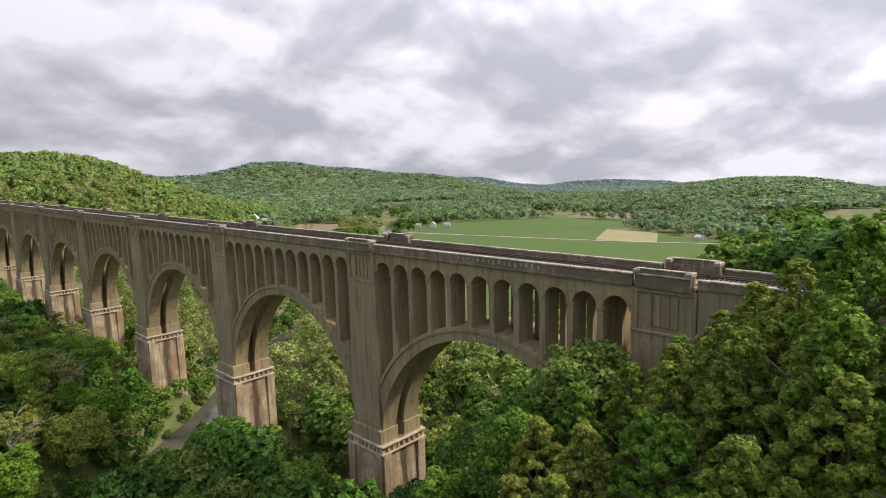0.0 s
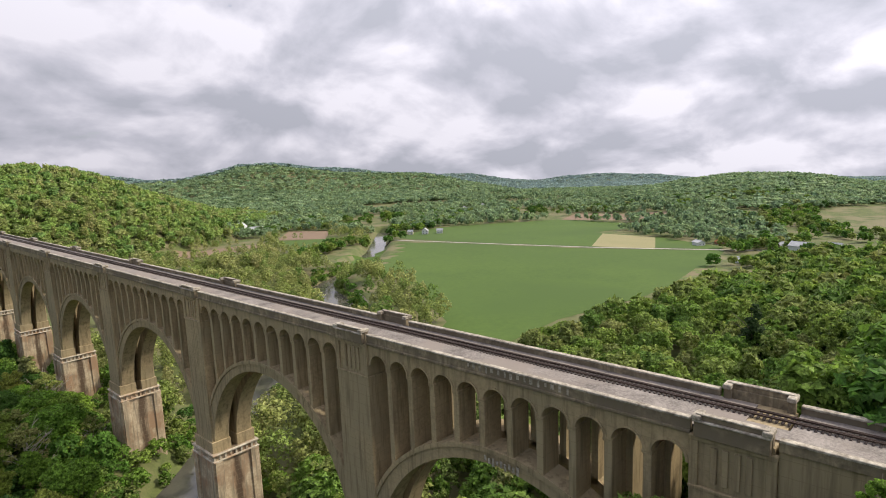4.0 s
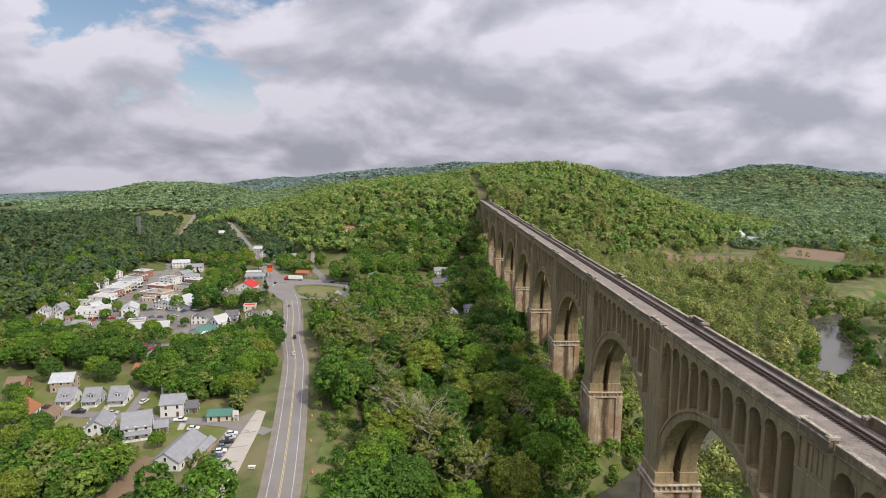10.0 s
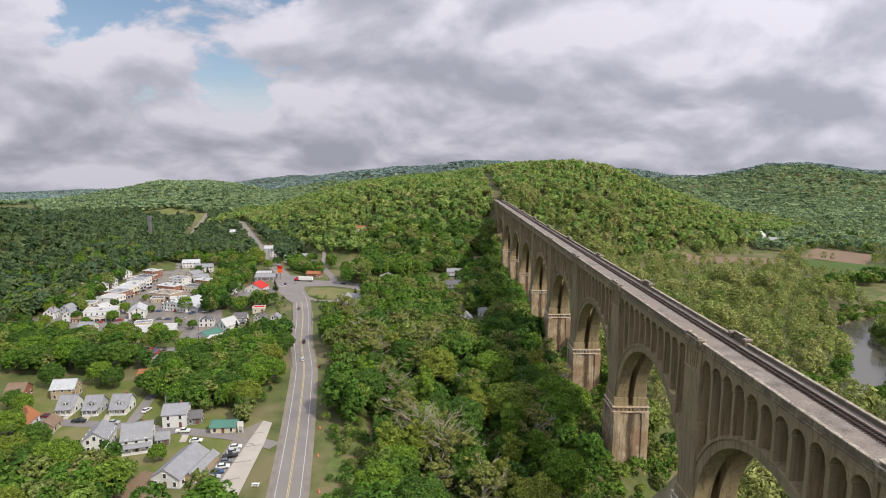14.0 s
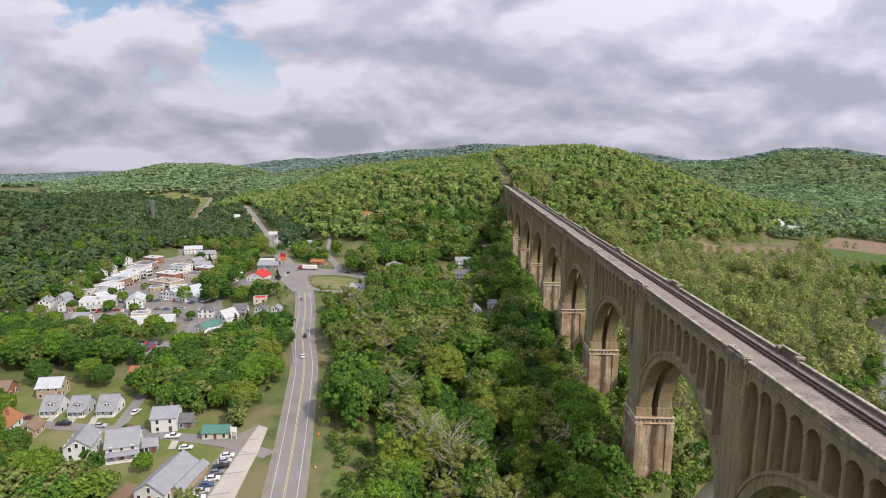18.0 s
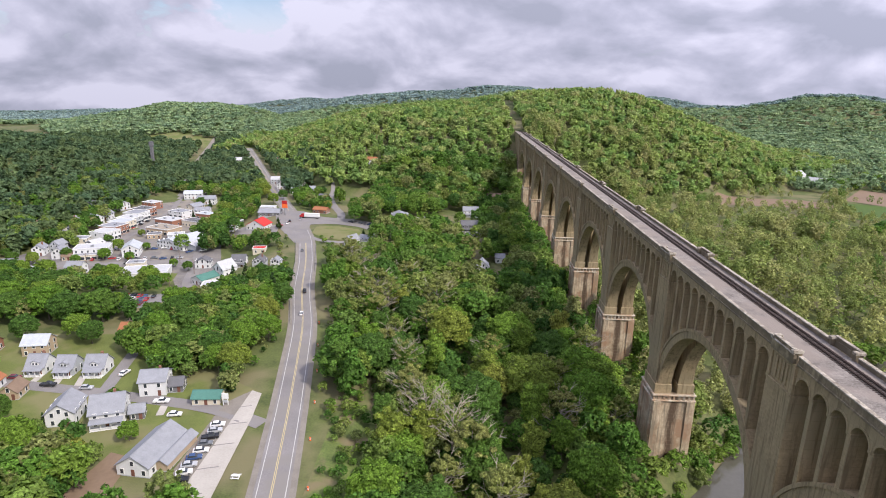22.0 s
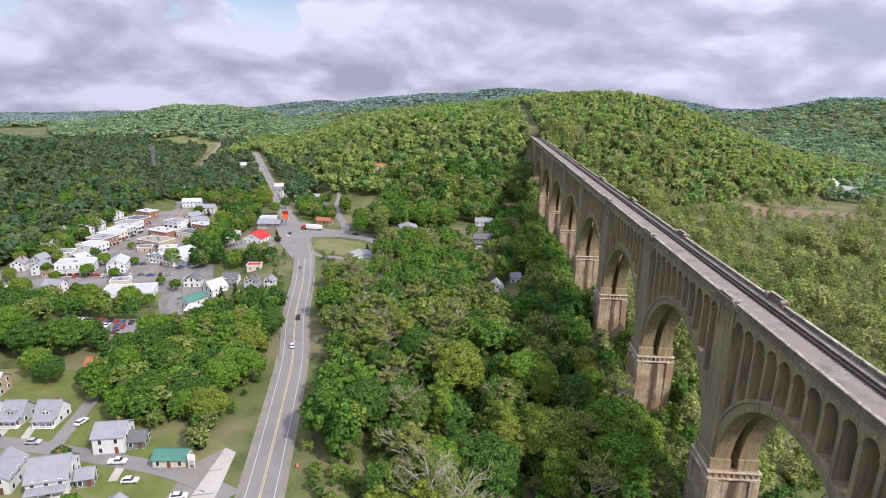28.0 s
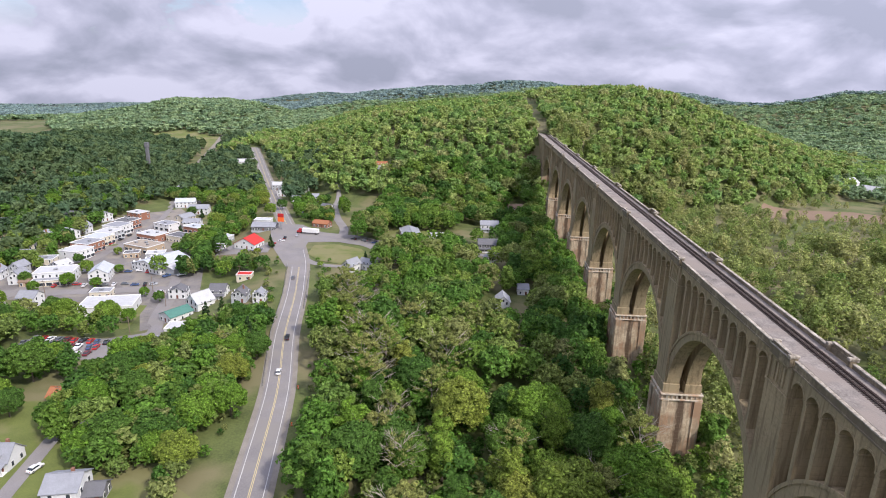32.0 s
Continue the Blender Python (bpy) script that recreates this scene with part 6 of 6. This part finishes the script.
# the town centre
hall(-247, 345, 16, 25, 16, 4.2, "white", "white", windows=5, label="long white warehouse with a pale flat metal roof", units=0)
house(-279, 388, 20, 10, 15, 5.6, 2.8, "white", "silver", "deep", label="white gabled hall with a blue-grey metal roof")
hall(-301, 382, 20, 20, 13, 6.2, "white", "white", windows=6, units=1, shop=True, label="two-storey white shop building with a flat white roof")
hall(-299, 373.5, 20, 17, 5, 3.4, "cream", "grey", windows=5, shop=True, label="one-storey shop front with a grey canopy roof")
house(-334, 379, 15, 7.0, 8.5, 4.8, 2.6, "white", "grey", "deep", chimney=True)
house(-318, 375, 15, 7.5, 9.5, 4.6, 3.2, "white", "grey", "deep")
house(-311, 371, 15, 5, 6, 3.0, 1.6, "tan", "brown", "wide")
house(-256, 412, -22, 24, 24, 4.0, 3.2, "white", "silver", "deep", label="wide low workshop with a pale metal roof")
house(-243, 407, -22, 12, 18, 3.2, 1.6, "grey", "white", "deep", windows=False, label="open pale-roofed workshop wing")
hall(-287, 446, -20, 21, 14, 4.2, "tan", "tan", windows=5, units=3, shop=True, label="beige flat-roofed store with roof units")
hall(-295, 471, -20, 18, 12, 4.6, "brick", "white", windows=5, units=2, shop=True, label="red-fronted store with a white flat roof")
hall(-272, 470, -20, 22, 11, 4.4, "cream", "dark", windows=7, units=1, shop=True, label="long cream shop row with a dark flat roof")
for i, (wl, rf, hh) in enumerate((("white", "white", 6.0), ("brick", "grey", 6.6), ("cream", "silver", 6.0), ("grey", "white", 5.2), ("white", "grey", 6.4), ("brick", "dark", 6.0))):
    hall(-316 - i * 2.2, 420 + i * 14.5, 80, 13.6, 14, hh, wl, rf, windows=4, units=i % 2, shop=True, label="%s main street shop with a flat %s roof" % (wl, rf))
house(-202, 349, -28, 9, 10, 4.6, 4.0, "white", "white", "deep", label="white barn with a steep pale metal roof")
house(-209, 338, -28, 9, 12, 3.4, 2.0, "white", "teal", "deep", label="long low shed with a teal metal roof")
house(-198, 362, 8, 8.0, 8.5, 4.6, 2.6, "white", "dark", "wide", porch=True)
house(-181, 349, 5, 7.0, 8.0, 4.2, 2.8, "grey", "dark", "deep", chimney=True)
house(-171, 348, 5, 5.4, 6.5, 4.0, 2.2, "white", "grey", "deep")
hall(-193, 384, 8, 8, 6, 3.2, "cream", "red", windows=2, label="small cream shed with a bright red roof")
hall(-191, 311, 10, 14, 8, 3.4, "white", "white", windows=4, label="car workshop under a pale flat roof")
house(-213, 442, -8, 14, 13, 3.6, 3.8, "white", "red", "deep", label="white shop with a bright red metal roof")
house(-220, 490, 4, 17, 11, 3.2, 2.2, "dark", "grey", "wide", label="dark roadside garage with a grey roof")
hall(-226, 503, 4, 12, 8, 4.5, "white", "silver", windows=4, label="pale roadside building behind the garage")
house(-206, 546, 10, 10, 9, 5.4, 2.6, "white", "dark", "deep", porch=True)
house(-181, 503, -12, 12, 8, 3.2, 1.8, "brick", "rust", "wide", label="brick diner with a rust-red roof")
house(-137, 404, -30, 6.5, 9, 4.2, 3.0, "white", "grey", "deep", label="small white gabled cottage by the grass island")
house(-127, 408, -30, 12, 7, 4.0, 2.2, "white", "grey", "wide")
house(-112, 485, 14, 13, 24, 4.0, 2.2, "brick", "grey", "deep", label="long brick hall with a low grey roof")
hall(-92, 488, 14, 14, 9, 3.6, "white", "white", windows=4, label="white annex beside the brick hall")
house(-55, 530, 4, 14, 9, 5.8, 2.6, "white", "grey", "wide", porch=True)
house(-57, 474, 4, 13, 9, 5.6, 2.8, "dark", "dark", "wide", porch=True)
house(-56, 443, 4, 7.5, 8, 4.2, 2.2, "white", "grey", "deep")
house(-30, 590, 4, 15, 9, 5.2, 2.2, "tan", "brown", "wide")
house(-50, 368, 2, 7.0, 9, 5.0, 3.0, "white", "white", "deep", label="small white gabled house in the woods")
house(-38, 392, 2, 6.0, 7, 3.6, 2.0, "white", "grey", "wide")
for x, y, w, d, h, wl, rf, rd in ((-366, 492, 15, 9, 5, "white", "dark", "wide"), (-356, 520, 6, 7, 4.5, "white", "grey", "deep"), (-345, 470, 8, 8, 5, "white", "grey", "deep"), (-355, 444, 7.5, 9, 5, "cream", "grey", "deep"), (-370, 430, 7, 8, 5, "tan", "brown", "deep"),
                            (-298, 549, 16, 9, 5, "white", "grey", "wide"), (-344, 604, 9, 8, 6, "white", "grey", "deep"), (-328, 388, 7, 8, 5, "grey", "grey", "deep"), (-289, 346, 9, 8, 5, "white", "grey", "wide"), (-305, 340, 8, 8, 4.6, "white", "silver", "wide"), (-331, 346, 8, 8, 4.6, "cream", "grey", "wide"),
                            (-351, 780, 26, 12, 5, "white", "white", "wide"), (-300, 765, 9, 9, 8, "white", "grey", "deep"), (-161, 650, 13, 9, 4, "white", "rust", "wide"), (-318, 566, 16, 9, 5, "white", "silver", "wide"), (-283, 585, 9, 8, 5, "brick", "brown", "wide"),
                            (-247, 612, 9, 8, 5, "white", "grey", "deep"), (-262, 640, 9, 8, 5, "grey", "white", "wide"), (-225, 585, 9, 8, 4, "white", "grey", "wide"), (-380, 400, 8, 8, 5, "blue", "dark", "deep"), (-395, 460, 12, 9, 5, "white", "dark", "wide")):
    house(x, y, random.uniform(-5, 22), w, d, h, 2.6, wl, rf, rd, chimney=w > 7 and rd == "deep")
for x, y, w, d, h, wl, rf in ((-338, 408, 9, 10, 5.5, "white", "grey"), (-343, 424, 9, 9, 5, "cream", "dark"), (-346, 456, 9, 10, 5, "white", "silver"), (-350, 500, 10, 9, 5, "white", "grey"), (-285, 510, 12, 10, 4.5, "white", "grey"), (-297, 522, 12, 10, 5, "cream", "grey"), (-268, 520, 9, 9, 5, "white", "grey"),
                              (-222, 366, 9, 7, 4.2, "white", "dark"), (-310, 398, 9, 8, 4, "grey", "white"), (-192, 560, 9, 8, 5, "white", "dark"), (-214, 600, 8, 8, 5, "white", "grey"), (-236, 640, 9, 8, 5, "white", "silver"), (-256, 680, 10, 9, 5, "white", "grey")):
    house(x, y, random.choice((-20, 10, 70)), w, d, h, 2.2, wl, rf, random.choice(("deep", "wide")))
for x, y, t, w, d, h, wl, rf in ((-270, 430, 20, 11, 8, 3.6, "grey", "white"), (-300, 500, -20, 15, 11, 5.0, "white", "grey"), (-276, 496, -20, 14, 10, 4.6, "brick", "silver"), (-322, 402, 15, 10, 9, 5.6, "cream", "grey"), (-262, 362, 14, 10, 7, 3.4, "cream", "grey"), (-286, 430, 20, 9, 7, 3.2, "tan", "dark"), (-236, 440, -22, 12, 9, 3.6, "white", "silver"), (-244, 470, -22, 14, 9, 4.2, "grey", "silver"), (-334, 520, -20, 13, 10, 5.2, "brick", "white")):
    hall(x, y, t, w, d, h, wl, rf, windows=3, units=1, shop=h > 4)
# farms in the valley
house(362, 776, 40, 22, 13, 6, 5, "white", "white", "wide", windows=False, label="large white barn with a pale metal roof")
house(378, 760, 40, 12, 20, 6, 5, "white", "white", "deep", windows=False, label="white barn wing with a pale metal roof")
house(420, 822, 30, 14, 8, 5, 3, "white", "white", "wide")
house(398, 800, 30, 9, 8, 4, 3, "white", "white", "wide")
house(492, 524, 40, 12, 8, 5, 3, "white", "white", "wide")
house(508, 512, 40, 9, 8, 4, 2.6, "white", "grey", "deep")
house(478, 538, 40, 8, 7, 4, 2.4, "cream", "grey", "deep")
house(537, 92, 70, 20, 11, 5, 3.5, "white", "white", "wide", windows=False, label="long white barn with a pale metal roof")
house(525, 66, 70, 13, 11, 5.5, 4, "white", "white", "wide", windows=False, label="white barn with a rounded pale roof")
house(548, 112, 60, 8, 8, 4, 3, "cream", "grey", "deep")
house(546, 186, 50, 11, 8, 3.4, 2, "white", "white", "wide", label="white farm shed in the yard")
house(560, 170, 50, 8, 6, 3, 1.6, "brick", "rust", "wide")
house(456, 121, 60, 9, 7, 3.0, 1.8, "white", "white", "wide", label="small white shed by the hedgerow")
for x, y in ((869, 720), (850, 735), (782, 700), (800, 712), (765, 690)):
    house(x, y, 50, 16, 9, 5, 3, "white", "white", "wide", windows=False, label="white farm building far up the valley")

# ---------------------------------------------------------------- vehicles
WHEEL_BM = bmesh.new()
bmesh.ops.create_cone(WHEEL_BM, segments=14, radius1=0.33, radius2=0.33, depth=0.24, cap_ends=True, matrix=Matrix.Rotation(math.pi / 2, 4, "X"))
TYRE = mesh_of("wheel", WHEEL_BM, RUBBER)
RIM_BM = bmesh.new()
bmesh.ops.create_cone(RIM_BM, segments=10, radius1=0.2, radius2=0.2, depth=0.26, cap_ends=True, matrix=Matrix.Rotation(math.pi / 2, 4, "X"))
RIM = mesh_of("rim", RIM_BM, STEEL)
LAMP = mesh_of("headlight", boxed(-0.03, -0.2, -0.08, 0.03, 0.2, 0.08, bevel=0.02), TRIM)
TAIL = mesh_of("tail_light", boxed(-0.03, -0.14, -0.1, 0.03, 0.14, 0.1, bevel=0.02), PAINTS["red"])


def car_body(paint, truck):
    bm = bmesh.new()
    prof = [(-2.2, 0.30), (2.2, 0.30), (2.25, 0.62), (2.1, 0.86), (1.1, 0.98), (-1.9, 1.0), (-2.22, 0.85)] if not truck else [(-2.6, 0.42), (2.5, 0.42), (2.55, 0.85), (2.4, 1.08), (1.2, 1.14), (-2.55, 1.12)]
    vs = [[bm.verts.new((p[0], s * 0.9, p[1])) for p in prof] for s in (-1, 1)]
    n = len(prof)
    bm.faces.new(vs[0]); bm.faces.new(vs[1][::-1])
    for i in range(n):
        bm.faces.new((vs[0][i], vs[1][i], vs[1][(i + 1) % n], vs[0][(i + 1) % n]))
    bmesh.ops.recalc_face_normals(bm, faces=bm.faces[:])
    bmesh.ops.bevel(bm, geom=bm.edges[:], offset=0.06, segments=1, affect="EDGES")
    return mesh_of("car_body", bm, PAINTS[paint])


def cabin(truck, mat, inset, name):
    bm = bmesh.new()
    a = [(-1.75, 0.98), (0.95, 0.98), (0.35, 1.46), (-1.25, 1.48)] if not truck else [(-0.7, 1.1), (1.25, 1.1), (0.75, 1.72), (-0.55, 1.74)]
    if name == "roof_panel":
        a = [(a[3][0] - 0.02, a[3][1] - 0.01), (a[2][0] + 0.02, a[2][1] - 0.01), (a[2][0] - 0.08, a[2][1] + 0.05), (a[3][0] + 0.08, a[3][1] + 0.05)]
    lo, hi = [], []
    for s in (-1, 1):
        lo.append([bm.verts.new((p[0], s * (0.84 if p[1] < 1.2 else 0.68), p[1])) for p in a])
    bm.faces.new(lo[0]); bm.faces.new(lo[1][::-1])
    for i in range(4):
        bm.faces.new((lo[0][i], lo[1][i], lo[1][(i + 1) % 4], lo[0][(i + 1) % 4]))
    bmesh.ops.recalc_face_normals(bm, faces=bm.faces[:])
    return mesh_of(name, bm, mat)


CABIN = {t: cabin(t, GLASS, 0, "cabin_glass") for t in (False, True)}
BODY = {}


def car(x, y, turn, paint="white", truck=False, lift=0.25, group="", where="on the asphalt"):
    if (paint, truck) not in BODY:
        BODY[paint, truck] = (car_body(paint, truck), cabin(truck, PAINTS[paint], 0, "roof_panel"))
    t = thing("pickup_truck" if truck else "car", "%s %s standing %s" % (paint, "pickup truck" if truck else "passenger car", where), "car", Matrix.Translation((x, y, gz(x, y) + lift)) @ Matrix.Rotation(radians(turn), 4, "Z"), group)
    body, roof = BODY[paint, truck]
    part("car_body", body, None, t)
    part("cabin_glass", CABIN[truck], None, t)
    part("roof_panel", roof, None, t)
    for sx in (-1.4, 1.4):
        for sy in (-0.8, 0.8):
            w = part("wheel", TYRE, None, t, m=Matrix.Translation((sx, sy, 0.33)))
            part("rim", RIM, None, w)
    for sy in (-0.62, 0.62):
        part("headlight", LAMP, None, t, m=Matrix.Translation((2.3 if truck else 2.2, sy, 0.74)))
        part("tail_light", TAIL, None, t, m=Matrix.Translation((-2.56 if truck else -2.2, sy, 0.80)))
    return t


for i, p in enumerate(("white", "silver", "grey", "black", "white", "silver", "blue", "white", "grey", "black", "silver", "white")):
    car(-138.4 + random.uniform(-0.3, 0.3), 148 + i * 3.3, 18 + random.uniform(-4, 4), p, i in (3, 9), 0.26, "cars on the parking strip", "in the row on the parking strip")
for x, y, a, p, tr in ((-163, 197.5, 8, "white", True), (-155, 190, 10, "white", False), (-207, 205.5, 5, "black", True), (-193, 204.5, 5, "silver", False), (-186, 216, 80, "white", False), (-232, 207, 5, "silver", False), (-222, 209.5, 5, "maroon", False),
                       (-206, 428, 10, "blue", False), (-203, 433, 10, "grey", False), (-199, 447, 60, "red", False), (-196, 455, 60, "white", False), (-196, 462, 100, "black", True), (-190, 470, 100, "silver", False), (-234, 369, 20, "white", True), (-270, 366, 16, "black", False),
                       (-150, 470, 150, "black", False), (-142, 467, 150, "grey", False), (-134, 463, 150, "blue", False), (-128, 460, 150, "silver", False), (-236, 396, 40, "white", True), (-244, 394, 60, "blue", True)):
    car(x, y, a, p, tr)
for a, b, ang, p, tr in ((-143.5, 306, 103, "black", True), (-137, 276, 103, "white", False), (-165, 382, 103, "grey", False)):
    car(a, b, ang, p, tr, where="on the highway lane")
for i in range(30):
    car(-248 + (i % 10) * 3.4 + random.uniform(-0.4, 0.4), 284 + (i // 10) * 6.5 + random.uniform(-0.8, 0.8), 100 + random.uniform(-15, 15), random.choice(("red", "white", "silver", "blue", "grey", "maroon", "black")), i % 7 == 3, 0.17, "cars on the back lot", "on the back lot")
for i in range(8):
    car(-203 + i * 2.6, 303.5, 100, random.choice(("blue", "white", "red", "silver")), False, 0.2, "cars at the workshop", "at the workshop")
for i in range(22):
    car(-296 + (i % 11) * 5.2 + random.uniform(-1, 1), 372 + (i % 11) * 1.0 + (i // 11) * 24 + random.uniform(-2, 2), 16 + random.uniform(-8, 8) + 90 * (i % 3 == 0), random.choice(("white", "black", "silver", "red", "blue", "grey")), i % 4 == 1, 0.2, "cars in the workshop yard", "in the workshop yard")
for i in range(9):
    car(-313.5 + random.uniform(-0.4, 0.4), 396 + i * 11, 85, random.choice(("white", "black", "silver", "red", "blue")), i % 4 == 1, 0.2, "cars along the shops", "along the shopping street")

# the articulated lorry at the crossroads
lorry = thing("lorry", "red tractor unit with a long white trailer", "truck", Matrix.Translation((-184, 478, gz(-184, 478) + 0.25)) @ Matrix.Rotation(radians(172), 4, "Z"))
part("trailer", boxed(-7.5, -1.25, 1.1, 4.6, 1.25, 3.9, bevel=0.06), TRIM, lorry)
part("cab", boxed(5.4, -1.2, 0.6, 7.4, 1.2, 3.3, bevel=0.2), PAINTS["red"], lorry)
part("bonnet", boxed(7.4, -1.0, 0.6, 8.8, 1.0, 1.9, bevel=0.15), PAINTS["red"], lorry)
part("windscreen", boxed(7.38, -1.0, 2.1, 7.43, 1.0, 3.0), GLASS, lorry)
part("chassis", boxed(-7.4, -0.5, 0.75, 7.0, 0.5, 1.1), RUBBER, lorry)
for sx in (-6.6, -5.4, 5.0, 5.9, 8.1):
    for sy in (-1.05, 1.05):
        part("wheel", TYRE, None, lorry, m=Matrix.Translation((sx, sy, 0.5)) @ Matrix.Diagonal((1.5, 1.3, 1.5, 1)))

# ---------------------------------------------------------------- roadside things


def barrel(x, y):
    t = thing("traffic_barrel", "orange plastic traffic barrel with white bands", "barrel", Matrix.Translation((x, y, gz(x, y) + 0.2)), "barrels along the road edge")
    bm = bmesh.new()
    bmesh.ops.create_cone(bm, segments=12, radius1=0.32, radius2=0.25, depth=1.0, cap_ends=True, matrix=Matrix.Translation((0, 0, 0.5)))
    part("drum", bm, ORANGE, t)
    for z in (0.35, 0.68):
        bm = bmesh.new()
        bmesh.ops.create_cone(bm, segments=12, radius1=0.315, radius2=0.305, depth=0.13, cap_ends=False, matrix=Matrix.Translation((0, 0, z)))
        part("band", bm, TRIM, t)


for x, y in ((-103.2, 156), (-108.2, 178), (-112.0, 199), (-116.5, 221), (-121.5, 243), (-126.5, 266)):
    barrel(x, y)


def guard_rail(line, label):
    t = thing("guard_rail", label, "guard rail")
    for (ax, ay), (bx, by) in zip(line, line[1:]):
        n = max(1, int(math.hypot(bx - ax, by - ay) / 4))
        for i in range(n):
            p0, p1 = (ax + (bx - ax) * i / n, ay + (by - ay) * i / n), (ax + (bx - ax) * (i + 1) / n, ay + (by - ay) * (i + 1) / n)
            a = math.atan2(p1[1] - p0[1], p1[0] - p0[0])
            m = Matrix.Translation((p0[0], p0[1], gz(*p0) + 0.1)) @ Matrix.Rotation(a, 4, "Z")
            l = math.hypot(p1[0] - p0[0], p1[1] - p0[1])
            part("rail", boxed(0, -0.05, 0.45, l, 0.03, 0.78, bevel=0.03), STEEL, t, m=m)
            part("post", boxed(-0.07, 0.03, -0.3, 0.07, 0.17, 0.72), STEEL, t, m=m)


guard_rail([(-98.5, 100), (-102, 141), (-103, 150)], "galvanised guard rail beside the highway")
guard_rail([(-139.5, 330 - 64), (-152.8, 312), (-162.8, 358), (-176, 406)], "galvanised guard rail on the town side of the highway")
guard_rail([(-146.5, 340), (-154, 372), (-160, 398)], "galvanised guard rail on the wooded side of the highway")

kiosk = thing("roadside_sign", "white roadside sign board on a tall frame", "sign", Matrix.Translation((-141, 196.5, gz(-141, 196.5))))
part("panel", boxed(-1.1, -0.12, 2.6, 1.1, 0.12, 4.6, bevel=0.04), TRIM, kiosk)
for s in (-0.8, 0.8):
    part("post", boxed(s - 0.12, -0.12, -0.3, s + 0.12, 0.12, 2.6), TRIM, kiosk)
part("lower_panel", boxed(-0.7, -0.08, 1.2, 0.7, 0.08, 2.2), WALLS["grey"], kiosk)
tower = thing("roadside_sign_tower", "tall orange and red roadside sign on a post", "sign", Matrix.Translation((-207, 487, gz(-207, 487))))
part("post", boxed(-0.3, -0.3, -0.5, 0.3, 0.3, 6.0), STEEL, tower)
part("panel", boxed(-2.2, -0.3, 6.0, 2.2, 0.3, 9.2, bevel=0.08), ORANGE, tower)
part("panel", boxed(-2.2, -0.28, 9.3, 2.2, 0.28, 12.0, bevel=0.08), PAINTS["red"], tower)
bench = thing("picnic_table", "white picnic table on the grass strip", "table", Matrix.Translation((-123.8, 160, gz(-123.8, 160))))
part("tabletop", boxed(-1.2, -0.45, 0.72, 1.2, 0.45, 0.80), TRIM, bench)
for s in (-0.85, 0.85):
    part("seat", boxed(-1.2, s - 0.17, 0.42, 1.2, s + 0.17, 0.48), TRIM, bench)
    part("leg", boxed(s - 0.06, -0.8, 0, s + 0.06, 0.8, 0.42), TRIM, bench)
tank = thing("fuel_tank", "small round white storage tank", "tank", Matrix.Translation((-146, 508, gz(-146, 508))))
bm = bmesh.new()
bmesh.ops.create_cone(bm, segments=20, radius1=1.9, radius2=1.9, depth=4.6, cap_ends=True, matrix=Matrix.Translation((0, 0, 2.2)))
part("shell", bm, TRIM, tank)
bm = bmesh.new()
bmesh.ops.create_cone(bm, segments=20, radius1=2.0, radius2=0.2, depth=0.9, cap_ends=True, matrix=Matrix.Translation((0, 0, 4.95)))
part("cap", bm, TRIM, tank)


def pole(x, y, h=9.5, group="utility poles"):
    t = thing("utility_pole", "weathered wooden utility pole with a crossarm", "pole", Matrix.Translation((x, y, gz(x, y) - 0.3)), group)
    bm = bmesh.new()
    bmesh.ops.create_cone(bm, segments=8, radius1=0.17, radius2=0.11, depth=h, cap_ends=True, matrix=Matrix.Translation((0, 0, h / 2)))
    part("shaft", bm, POLE_WOOD, t)
    part("crossarm", boxed(-1.1, -0.06, h - 1.0, 1.1, 0.06, h - 0.85), POLE_WOOD, t)
    for s in (-0.9, 0, 0.9):
        part("insulator", boxed(s - 0.05, -0.05, h - 0.85, s + 0.05, 0.05, h - 0.68), STEEL, t)


for x, y in ((-200, 246), (-216, 311), (-222, 352), (-240, 372), (-290, 357), (-224, 423), (-196, 384), (-236, 204)):
    pole(x, y)
cell = thing("mast", "dark square mast standing above the hillside woods", "mast", Matrix.Translation((-420, 690, gz(-420, 690))))
part("shaft", boxed(-1.5, -1.5, 0, 1.5, 1.5, 29, bevel=0.2), WALLS["dark"], cell)
part("head", boxed(-2.0, -2.0, 25, 2.0, 2.0, 30, bevel=0.2), WALLS["dark"], cell)
close_trees()
near_trees()
town_trees()
build_woods()
